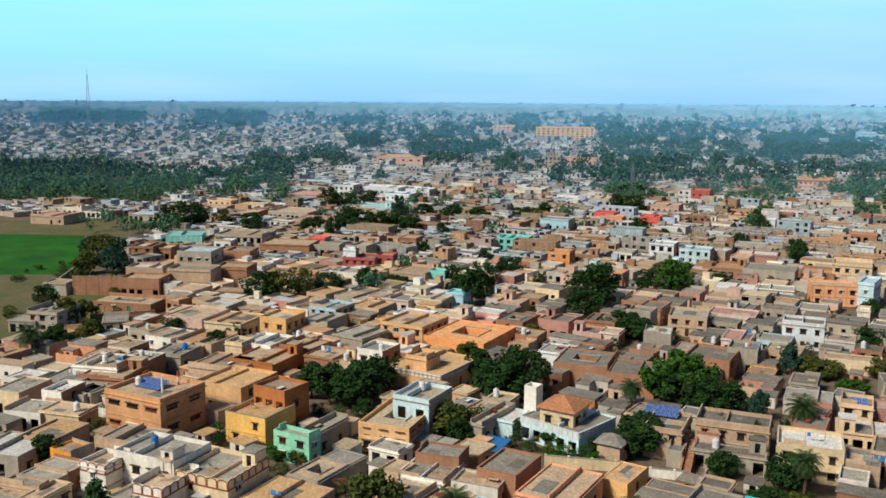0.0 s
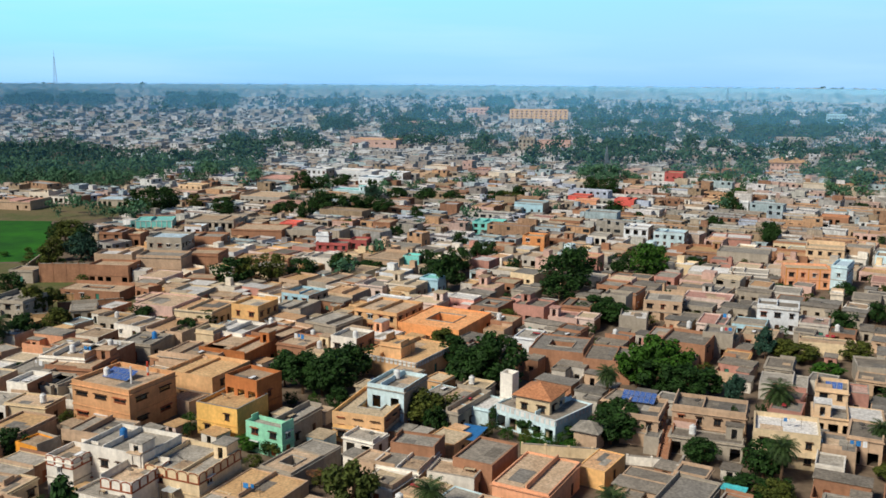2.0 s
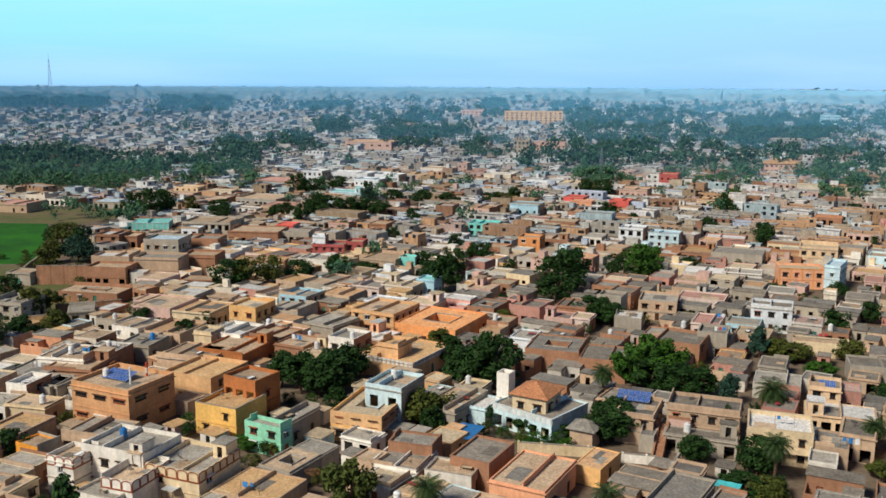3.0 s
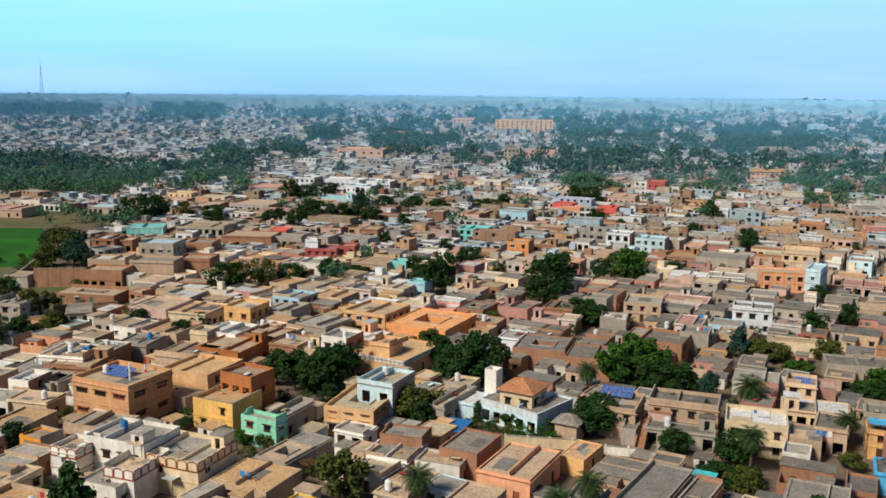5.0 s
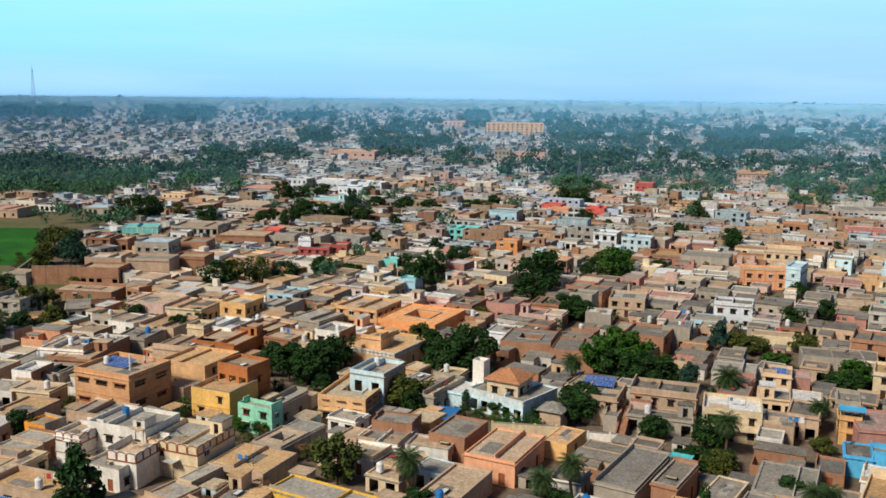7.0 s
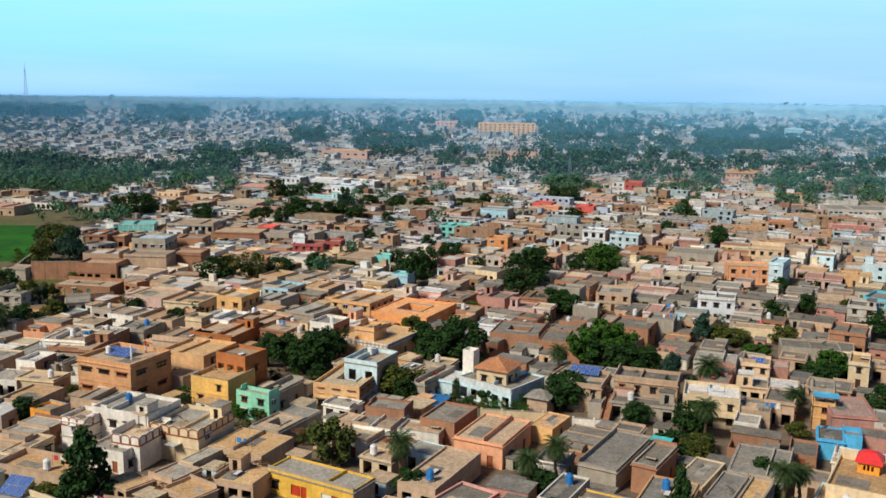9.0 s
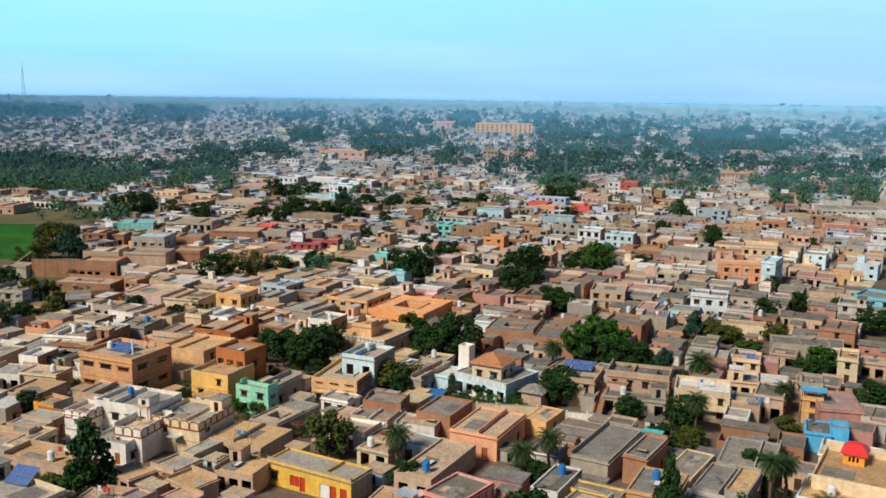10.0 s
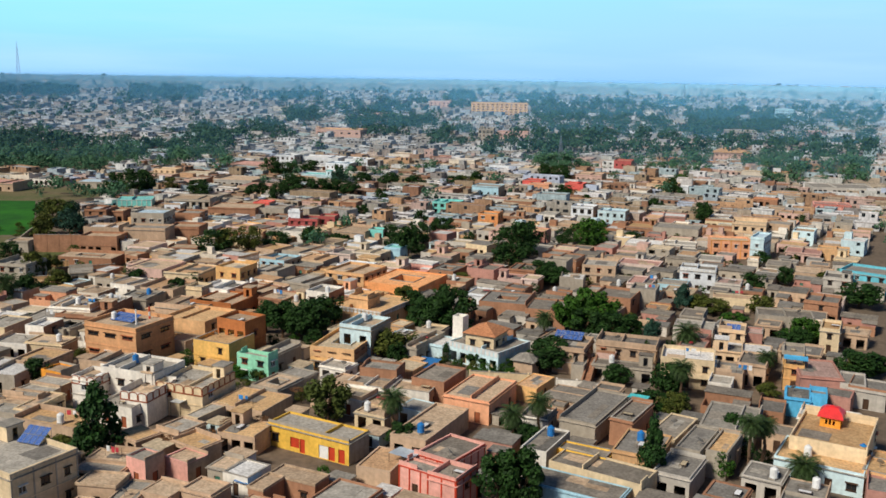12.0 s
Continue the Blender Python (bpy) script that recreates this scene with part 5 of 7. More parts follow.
house(140.1, 321.6, -24, 12.4, 10.0, 7, "sand", "cream", "win,same")
house(138.5, 346.7, -28, 12.3, 10.0, 3.4, "cream", "cement", "")
house(119.8, 288.0, -12, 13.4, 9.0, 6.4, "salmon", "cream", "pil,win")
house(129.5, 284.1, -34, 4.5, 12.0, 8.4, "paleblue", "paleblue", "win,same")
house(129.6, 324.3, -26, 10.9, 8.0, 3.4, "brick", "peach", "")
house(103.9, 293.5, -22, 11.6, 8.0, 3.8, "white", "cement", "win")
house(92.7, 296.2, -24, 13.5, 10.0, 3.4, "greywhite", "white", "win")
house(149.3, 467.9, -26, 16.1, 12.0, 4.1, "sand", "peach", "win")
house(155.5, 450.9, -26, 4.4, 5.0, 4.8, "coolwhite", "white", "")
house(130.0, 446.6, -28, 11.3, 12.0, 3.4, "white", "mud", "win")
house(220.5, 526.1, -20, 12.1, 9.0, 5.0, "ivory", "cream", "win")
house(148.8, 553.1, -24, 10.8, 11.0, 8.4, "red", "mud", "win")
house(183.7, 413.5, -28, 11.7, 10.0, 3.4, "brick", "terracotta", "")
house(175.1, 380.1, -28, 6.8, 9.0, 3.4, "mud", "mud", "")
house(179.1, 370.4, -28, 11.9, 10.0, 3.4, "palesalmon", "peach", "win")
house(155.6, 284.0, -28, 10.2, 9.0, 3.7, "ochre", "ochre", "win")
house(143.8, 281.4, -28, 11.1, 10.0, 3.4, "palesalmon", "rose", "")
house(245.7, 465.1, -12, 31.7, 20.0, 3.8, "greywhite", "cement", "win")
house(208.5, 396.5, -20, 15.8, 12.0, 3.7, "pink", "rose", "pil")
house(92.1, 237.4, -22, 10.1, 8.0, 7.0, "coolwhite", "dust", "balus,win")
house(83.6, 1465.8, -10, 32.9, 22.0, 12, "palesalmon", "mud", "win")
house(83.9, 763.7, -12, 12.7, 15.0, 14, "cement", "cement", "arch,win", "grey unfinished concrete frame building with open bays")
house(111.6, 805.6, -12, 27.9, 15.0, 9, "palesalmon", "rose", "win")
house(524.3, 1195.6, -10, 20.7, 18.0, 17, "skyblue", "paleblue", "win", "tall pale blue block among far trees")
house(327.6, 830.9, -12, 26.9, 18.0, 11, "cement", "cement", "win")
house(419.7, 876.9, -10, 19.6, 15.0, 8, "palesalmon", "rose", "win")
house(203.5, 610.4, -18, 12.6, 12.0, 4.1, "greywhite", "mud", "win")
house(-144.0, 1271.0, -10, 30.7, 20.0, 8, "ivory", "cream", "win")
house(-7.3, 1119.7, -10, 20.4, 16.0, 9, "palesalmon", "mud", "win")
house(-96.9, 222.1, -26, 5.6, 6.0, 3.2, "white", "white", "")
house(-73.6, 256.4, -14, 7.0, 8.0, 4, "palesalmon", "mud", "")
house(-64.2, 255.5, -14, 7.5, 8.0, 4.2, "ivory", "white", "win")
house(-63.5, 217.0, -16, 8.0, 11.0, 3.6, "cement", "cement", "")
house(-81.2, 208.2, -12, 5.4, 5.0, 3.2, "white", "cement", "")
house(-76.8, 209.4, -12, 3.8, 5.0, 3.4, "white", "white", "")
house(-71.4, 209.7, -12, 6.1, 7.0, 3.6, "white", "cream", "")
house(-72.3, 200.1, -14, 14.5, 4.5, 3.2, "rust", "mud", "")
house(-77.6, 186.4, -26, 3.4, 5.0, 4, "white", "cement", "")
house(-72.5, 184.9, -26, 5.4, 6.0, 4, "cement", "dusk", "")
house(-81.1, 197.6, -26, 6.7, 6.0, 3.2, "cement", "cement", "")
house(-50.0, 205.8, -26, 9.1, 9.0, 3.4, "amber", "mud", "same")
house(-36.6, 247.4, -26, 6.2, 7.0, 3.4, "cement", "cement", "")
house(19.4, 272.9, -26, 7.2, 8.0, 3.4, "palesalmon", "mud", "")
house(21.3, 232.4, -26, 5.9, 7.0, 4.2, "brick", "cream", "win")
house(25.8, 219.6, -26, 5.4, 8.0, 3.8, "coolwhite", "cement", "")
house(37.4, 238.5, -26, 7.6, 7.0, 3.6, "palesalmon", "rose", "")
house(42.6, 236.4, -26, 5.0, 6.0, 4, "shell", "cream", "")
house(67.9, 259.2, -26, 8.0, 9.0, 3.4, "mud", "mud", "win")
house(58.5, 221.2, -26, 6.3, 9.0, 3.8, "brick", "cement", "")
house(83.3, 232.5, -26, 8.0, 8.0, 3.4, "skyblue", "cement", "win")
house(99.2, 231.0, -26, 6.9, 8.0, 4.1, "greywhite", "rosefloor", "win")
house(118.6, 262.4, -26, 3.4, 4.0, 4.1, "ivory", "white", "win")
house(95.3, 214.3, -20, 12.7, 5.0, 3.6, "cream", "cream", "")
house(132.5, 248.8, -26, 11.7, 10.0, 3.4, "mud", "mud", "win")
house(106.1, 196.6, -26, 10.8, 9.0, 3.4, "mud", "dusk", "win")
house(70.6, 204.0, -26, 5.4, 6.0, 3.4, "peach", "mud", "win")
house(78.1, 198.3, -26, 5.7, 8.0, 3.2, "cement", "dust", "")
house(74.1, 232.7, -26, 6.9, 11.0, 4, "shell", "rose", "")
house(72.5, 217.5, -26, 5.4, 8.0, 3.8, "mud", "cream", "")
tree("broad", -72.8, 241.9, 6.1, 5.4)
tree("broad", -57.2, 225.8, 4.9, 5.9)
tree("broad", -55.4, 238.3, 5.2, 4.7)
tree("teal", 79.6, 211.0, 4.7, 7.6)
tree("olive", 87.3, 209.1, 7.7, 4.3)
tree("bright", 87.7, 196.3, 6.5, 3.8)
tree("broad", 97.4, 178.4, 6.0, 4.9)
tree("broad", 106.4, 231.3, 6.0, 7.0)
tree("broad", 55.5, 160.7, 1.5, 7.8)
tree("olive", 22.5, 243.3, 4.1, 4.0)
tree("broad", 120.7, 242.2, 4.7, 6.5)
tree("broad", 108.4, 276.4, 7.1, 3.5)
tree("broad", 123.8, 270.2, 7.0, 5.4)
tree("broad", 47.4, 151.8, 4.9, 4.9)
tree("olive", 53.6, 133.5, 3.4, 4.8)
tree("broad", 51.3, 139.4, 7.2, 3.0)
tree("broad", 57.2, 146.4, 4.3, 4.8)
tree("broad", 73.3, 136.2, 3.1, 3.4)
tree("olive", 75.4, 144.0, 4.3, 3.3)
tree("broad", 61.6, 124.2, 4.7, 4.9)
tree("broad", 62.3, 166.1, 2.4, 6.1)
tree("broad", 33.7, 160.6, 6.9, 7.1)
tree("broad", 20.0, 165.7, 4.7, 3.4)
tree("bright", 24.9, 164.2, 5.1, 3.4)
tree("broad", 21.7, 172.4, 3.2, 3.8)
tree("broad", 22.4, 125.1, 3.4, 4.8)
tree("broad", 24.4, 120.2, 4.5, 4.9)
tree("broad", 2.9, 121.2, 4.5, 5.1)
tree("olive", 99.6, 156.7, 4.6, 4.7)
tree("broad", 96.1, 180.1, 7.7, 3.7)
tree("broad", 2.2, 165.3, 4.7, 5.4)
tree("broad", -26.0, 155.7, 3.3, 2.8)
tree("olive", -28.0, 151.1, 3.2, 2.2)
tree("broad", -16.2, 176.8, 4.4, 5.1)
tree("broad", -41.4, 164.0, 2.8, 3.1)
tree("broad", -46.0, 141.5, 4.0, 3.1)
house(-21.6, 264.7, -26, 9.7, 10.0, 3.8, "sand", "peach", "")
house(-14.0, 274.8, -26, 9.2, 8.0, 3.8, "shell", "cement", "")
house(-4.8, 273.8, -26, 10.5, 8.0, 4.2, "ivory", "cream", "win")
house(3.2, 277.6, -26, 5.8, 6.0, 5, "skyblue", "turq", "win,same")
house(-8.8, 253.7, -26, 10.3, 7.0, 4.2, "coolwhite", "white", "")
house(1.8, 251.3, -26, 8.4, 8.0, 4.4, "shell", "cream", "win")
house(-21.7, 208.2, -26, 5.6, 6.0, 4.2, "ivory", "cement", "win")
house(-15.3, 215.8, -26, 4.9, 5.0, 4.2, "coolwhite", "cement", "win,same")
house(105.9, 266.7, -26, 7.5, 9.0, 3.8, "greywhite", "cement", "")
house(80.6, 259.0, -26, 12.8, 9.0, 3.8, "shell", "rose", "veranda")
tree("broad", -138.8, 358.7, 8.8, 8.0)
tree("olive", -128.6, 340.5, 9.3, 9.3)
tree("teal", -118.8, 326.1, 8.9, 10.0)
tree("olive", -127.1, 323.8, 6.8, 9.3)
tree("teal", -115.7, 324.0, 6.8, 8.3)
tree("olive", -140.8, 379.1, 9.3, 6.0)
tree("broad", -125.6, 313.5, 5.1, 5.0)
tree("bright", 77.5, 318.3, 10.1, 7.9)
tree("broad", 48.8, 296.5, 11.3, 11.7)
tree("broad", 8.6, 296.1, 6.4, 8.7)
tree("broad", 29.7, 305.6, 4.3, 5.6)
tree("conifer", -46.8, 119.3, 7.6, 11.5)
tree("willow", -10.2, 133.1, 6.9, 9.3)
palm(1.4, 128.3, 5.3, 8.8)
tree("broad", 35.7, 163.8, 7.9, 7.2)
palm(26.7, 124.5, 4.8, 9.6)
palm(21.7, 121.6, 4.8, 8.1)
tree("broad", 16.5, 97.9, 6.3, 9.3)
tree("broad", 19.6, 96.9, 6.3, 10.4)
tree("conifer", 41.1, 105.3, 4.3, 10.7)
palm(57.4, 107.8, 4.3, 12.8)
palm(60.6, 109.8, 4.1, 11.5)
palm(64.5, 103.5, 5.6, 5.5)
palm(79.0, 154.3, 4.5, 7.4)
tree("bright", 53.4, 107.4, 3.5, 4.8)
palm(57.4, 142.6, 5.1, 9.5)
tree("broad", 55.9, 146.4, 5.7, 7.1)
tree("olive", 53.8, 135.7, 4.6, 4.6)
tree("bright", 99.0, 181.0, 7.4, 6.6)
tree("broad", 100.6, 157.0, 8.4, 6.4)
tree("broad", 104.5, 158.4, 5.6, 4.5)
tree("broad", -28.7, 192.2, 6.8, 8.0)
tree("broad", -24.3, 187.4, 8.3, 9.0)
tree("broad", -20.3, 186.4, 7.6, 8.1)
tree("broad", -17.0, 186.4, 8.3, 9.7)
tree("broad", -14.3, 197.2, 6.9, 8.4)
tree("broad", -18.3, 192.2, 8.5, 8.3)
tree("olive", 1.0, 168.9, 7.9, 7.2)
tree("olive", 3.7, 171.3, 6.2, 6.1)
tree("broad", 9.5, 191.1, 7.4, 9.2)
tree("broad", 16.1, 191.0, 9.4, 12.2)
tree("broad", 12.6, 190.1, 7.7, 9.9)
tree("broad", 6.9, 206.9, 6.5, 7.0)
tree("olive", 4.9, 215.6, 6.3, 6.1)
tree("bright", 45.2, 190.9, 7.9, 8.7)
tree("bright", 49.2, 193.4, 9.4, 10.9)
tree("bright", 52.5, 190.9, 8.6, 9.4)
tree("broad", 54.3, 185.1, 8.1, 7.3)
tree("broad", 58.0, 186.0, 6.8, 6.0)
palm(36.8, 180.5, 4.8, 9.2)
tree("broad", 42.9, 278.3, 13.0, 14.0)
tree("broad", 39.5, 266.5, 9.8, 8.6)
tree("bright", 72.2, 298.9, 11.5, 11.6)
tree("broad", 64.0, 300.8, 6.2, 8.4)
tree("broad", 47.0, 244.8, 9.2, 7.3)
tree("broad", 50.8, 241.8, 8.3, 6.0)
tree("broad", -58.8, 286.0, 11.0, 9.2)
tree("olive", -52.9, 288.1, 8.7, 9.2)
tree("olive", -47.1, 290.2, 8.2, 10.2)
palm(-100.0, 218.4, 7.3, 8.5)
tree("olive", 83.7, 211.5, 6.5, 4.9)
tree("broad", 130.4, 215.8, 10.4, 7.3)
tree("broad", -38.2, 296.4, 9.8, 7.1)
tree("broad", -26.1, 305.2, 9.0, 7.1)
tree("broad", -16.2, 309.9, 10.4, 3.8)
tree("broad", 1.3, 310.4, 6.2, 7.6)
tree("broad", 7.3, 279.6, 9.3, 11.6)
tree("broad", 11.4, 301.8, 7.3, 10.3)
tree("broad", 4.2, 291.2, 7.2, 7.8)
tree("broad", -10.5, 364.7, 6.2, 6.3)
tree("broad", 14.0, 348.3, 5.1, 7.5)
tree("broad", 19.6, 322.5, 5.6, 7.9)
tree("broad", 23.0, 325.1, 6.5, 7.5)
tree("broad", -49.1, 439.6, 11.5, 11.6)
tree("broad", -41.6, 433.8, 13.0, 10.3)
tree("broad", -33.6, 438.4, 12.5, 8.6)
tree("broad", -26.7, 440.9, 9.7, 8.7)
tree("broad", -18.0, 435.1, 10.2, 8.0)
tree("broad", -67.2, 519.9, 11.4, 11.5)
tree("broad", -58.1, 520.6, 12.7, 8.8)
tree("broad", -46.1, 533.4, 11.6, 9.0)
tree("broad", -26.3, 487.5, 6.3, 11.4)
tree("broad", -13.7, 480.8, 10.5, 7.5)
tree("broad", 101.2, 515.4, 10.7, 9.5)
tree("broad", 92.4, 523.4, 6.1, 8.9)
tree("broad", -122.8, 435.4, 13.4, 14.0)
tree("broad", -119.5, 446.2, 8.9, 12.0)
tree("broad", -90.6, 427.0, 9.6, 7.4)
tree("broad", 1.6, 476.9, 11.1, 8.0)
tree("broad", 15.4, 477.8, 10.5, 6.2)
tree("broad", -62.1, 432.6, 9.6, 6.9)
tree("broad", -51.3, 409.8, 7.0, 9.8)
tree("bright", -31.4, 389.4, 5.1, 5.2)
palm(68.5, 173.9, 6.8, 7.0)
tree("teal", 62.2, 179.5, 4.0, 6.9)
tree("olive", 99.5, 208.2, 5.9, 5.6)
tree("broad", 48.1, 187.6, 7.3, 7.8)
tree("olive", -92.1, 234.3, 6.6, 6.3)
tree("broad", -96.8, 226.2, 7.1, 6.6)
tree("broad", -2.5, 416.0, 5.4, 7.7)
tree("broad", 36.7, 474.3, 10.4, 6.8)
tree("broad", 49.7, 492.8, 7.0, 7.7)
tree("broad", 91.8, 447.7, 7.7, 5.9)
tree("broad", 147.7, 450.9, 7.9, 9.2)
tree("bright", 165.1, 487.6, 9.9, 7.3)
tree("broad", 133.8, 359.6, 7.0, 9.6)
palm(172.1, 346.6, 4.0, 6.6)
tree("broad", 214.4, 454.7, 8.3, 3.9)
tree("broad", 57.7, 174.6, 4.9, 3.8)
tree("olive", 22.1, 168.7, 4.6, 3.3)
tree("bright", 25.2, 168.6, 4.6, 2.7)
tree("olive", 27.4, 166.2, 3.6, 2.4)
tree("bright", -29.9, 158.6, 5.0, 2.6)
tree("olive", -24.9, 155.7, 3.8, 2.9)
tree("olive", -52.9, 122.7, 5.1, 2.6)
tree("olive", -55.6, 123.2, 4.3, 2.3)
tree("broad", -119.7, 332.6, 7.0, 11.5)
tree("olive", -136.2, 358.7, 9.7, 8.7)
tree("olive", -124.5, 311.6, 6.6, 8.4)
tree("teal", -127.5, 358.9, 5.8, 8.0)
tree("broad", -133.4, 440.7, 9.2, 11.4)
tree("olive", -104.4, 249.4, 6.9, 8.4)
tree("olive", -101.0, 254.7, 5.8, 6.6)
tree("broad", -119.5, 271.8, 6.8, 7.4)
tree("olive", -109.3, 449.4, 7.2, 7.4)
tree("broad", -93.6, 442.1, 9.8, 7.8)
tree("broad", -64.6, 424.4, 7.3, 7.0)
tree("teal", -25.4, 473.5, 7.0, 9.3)
tree("broad", 147.8, 442.4, 9.4, 5.7)
tree("broad", 124.5, 396.2, 7.5, 5.9)
tree("broad", 134.6, 356.4, 6.8, 9.3)
tree("broad", 92.8, 314.3, 8.0, 4.1)
tree("olive", 132.6, 240.3, 5.7, 4.9)
tree("broad", 99.9, 506.9, 10.7, 8.1)
tree("broad", 93.1, 516.9, 5.8, 9.9)
tree("olive", 42.7, 476.1, 10.0, 6.7)
tree("broad", 52.5, 490.3, 6.1, 5.0)
tree("broad", 90.1, 440.5, 9.4, 3.4)
tree("broad", 97.2, 422.2, 4.8, 3.8)
tree("broad", -69.1, 154.9, 4.5, 5.7)
tree("broad", -86.0, 198.9, 4.1, 2.9)

# woods: nearer edge and farther edge as (y, x from, x to), then density
FRONTS = [(-32, 330, 5), (-23, 331, 3), (-13, 308, 5), (-4, 308, 2), (26, 378, 5), (41, 345, 3), (83, 365, 4), (93, 352, 5), (49, 439, 6), (78, 469, 4), (97, 452, 4), (116, 350, 6), (138, 317, 5), (119, 284, 6)]
GROVES = []


def grove(near, far, density):
    GROVES.append((near, far, density))


grove((519, -330, -164), (702, -440, -165), 0.97)
grove((699, -430, -235), (764, -470, -266), 0.9)
grove((541, -169, -128), (631, -155, -122), 0.4)
grove((589, -145, -100), (750, -175, -126), 0.8)
grove((711, -165, -68), (924, -186, -100), 0.55)
grove((543, -105, -92), (590, -115, -100), 0.8)
grove((1020, -112, -73), (1324, -145, -94), 0.85)
grove((1136, -80, -12), (1482, -113, -16), 0.5)
grove((804, -38, 40), (1144, -46, 57), 0.6)
grove((1225, -13, 53), (1690, -13, 73), 0.55)
grove((1593, -234, -114), (2006, -327, -119), 0.6)
grove((1551, -418, -301), (2583, -689, -503), 0.85)
grove((1690, -743, -546), (2685, -1163, -866), 0.9)
grove((1364, 92, 125), (2306, 154, 225), 0.75)
grove((1462, 213, 268), (2049, 284, 362), 0.8)
grove((555, 91, 156), (1479, 236, 420), 0.56)
grove((601, 67, 105), (814, 85, 141), 0.42)
grove((725, 36, 72), (915, 46, 85), 0.5)
grove((1004, 208, 285), (1824, 360, 598), 0.52)
grove((713, 198, 262), (1076, 295, 392), 0.5)
grove((930, 309, 407), (1443, 474, 625), 0.86)
grove((717, 253, 304), (948, 337, 399), 0.5)
grove((841, 363, 462), (1245, 531, 682), 0.35)
grove((493, 213, 275), (808, 346, 445), 0.8)
grove((543, 149, 201), (713, 194, 262), 0.38)
grove((560, 206, 242), (657, 237, 283), 0.35)
grove((781, -332, -151), (1595, -659, -310), 0.05)
grove((1247, 555, 682), (1636, 724, 894), 0.4)
grove((437, -64, 23), (547, -79, 28), 0.12)

grove((412, -165, -122), (440, -173, -132), 0.5)

# field and scrub west of the town: x0, y0, x1, y1
OPEN = [(-300, 345, -134, 476), (-300, 310, -126, 345), (-150, 240, -84, 292), (-150, 215, -110, 245), (-190, 290, -100, 345), (9, 149, 35, 166), (37, 147, 43, 163), (-22, 108, -5, 119)]
sheet("field", [(-179, 319), (-131, 323), (-165, 420), (-234, 423)], 0.006, grass_mat, "bright green crop field beside the trees", "field")
sheet("scrubland", [(-190, 225), (-72, 240), (-84, 292), (-120, 318), (-172, 322), (-260, 330)], 0.003, scrub_mat, "dry scrubby waste ground with low bushes", "ground")
sheet("meadow", [(-238, 416), (-149, 411), (-134, 436), (-144, 462), (-258, 452)], 0.009, scrub_mat, "dry green meadow between field and orchard", "ground")
sheet("lawn", [(17.5, 159.2), (28.0, 157.3), (29.6, 166.3), (18.0, 168.7)], 0.012, grass_mat, "small green lawn in the villa's garden", "lawn")
garden_wall(-102, 243, -77, 250, 2.2, "ochre", "long ochre boundary wall along the waste ground")
garden_wall(-100, 256, -84, 262, 2.0, "brick", "brown brick boundary wall on the waste ground")
house(29.6, 159.4, -30, 4.2, 4.0, 3.6, "mud", "cement", "hip", "small stone garden pavilion with a grey hipped roof")
stair_ramp(40.4, 151.3, -21, 11.0, 3.2, 1.3)
solar_array(40.4, 168.8, 5.2, -24, 6, 2)
solar_array(79.7, 175.2, 5.3, -24, 3, 1, 35)
garden_wall(17.5, 156.5, 30.3, 154.0, 1.9, "cream", "pale yellow garden wall with piers round the lawn")
garden_wall(34.8, 152.0, 40.3, 150.7, 1.6, "white", "low white yard wall beside the brick stair")
garden_wall(36.2, 135.7, 44.1, 150.6, 2.2, "greywhite", "grey plastered yard wall between two roofs")
red_hut(74.9, 116.9, 5.25, -34)
pole(-52.1, 175.9, 0, 10.5, True)
pole(-53.7, 170.9, 7.75, 3.4)
for tx, ty, tz, tc in ((27.0, 114.5, 4.55, "blue"), (76.0, 108.0, 3.7, "blue"), (6.0, 118.8, 3.55, "blue"), (63.5, 218.2, 5.4, "white"), (-47.5, 146.5, 6.85, "blue")):
    water_tank(tx, ty, tz, tc)
lattice_mast(-690, 1800, 90, 9, "tall thin steel lattice mast on the hazy plain")
lattice_mast(690, 2150, 34, 6, "steel lattice mast above the far houses")
lattice_mast(735, 2160, 26, 5, "steel lattice mast above the far houses")
lattice_mast(118, 606, 19, 3.2, "grey steel lattice mast between trees and houses")
house(156, 1290, -4, 78, 24, 17, "peach", "cream", "win,same", "long salmon-coloured four-storey public building among trees")
house(-40, 815, -18, 42, 22, 9, "palesalmon", "ochre", "win", "wide pale orange plastered building with a sandy flat roof")
house(250, 640, -15, 25, 13, 6.5, "palesalmon", "peach", "hip,win", "pale salmon building under a wide sandy hipped roof")
house(334, 1215, -10, 44, 18, 10, "white", "white", "win", "white flat-roofed building among far trees")
for bx, by, bk in ((15.5, 162.5, "bright"), (18.5, 160.8, "olive"), (21.0, 159.6, "bright"), (23.6, 158.0, "broad"), (26.0, 157.0, "bright"), (11.5, 163.5, "olive"), (9.5, 160.0, "broad")):
    tree(bk, bx, by, 2.6, 2.8)
tree("conifer", 13.0, 165.0, 2.4, 5.2)
BRUSH = [(-26.6, 125.5, 3.25, 1.6), (-21.5, 126.7, 3.25, 1.5), (-35.1, 118.7, 3.1, 1.2), (-16.5, 140.6, 3.5, 1.3), (-29.0, 121.0, 3.2, 1.2)]
for bx, by, bz, bs in BRUSH:
    brush_pile(bx, by, bz, bs)
awning(-19.7, 103.6, 2.7, -30, 4.2, 3.4, tarp_blue, "blue tarpaulin awning over a small yard")
awning(26.9, 98.8, 2.9, -32, 4.6, 3.2, tarp_teal, "teal tarpaulin awning in front of shops")
awning(8.4, 159.6, 2.8, -25, 4.6, 7.0, tarp_blue, "blue tarpaulin awning over a driveway")
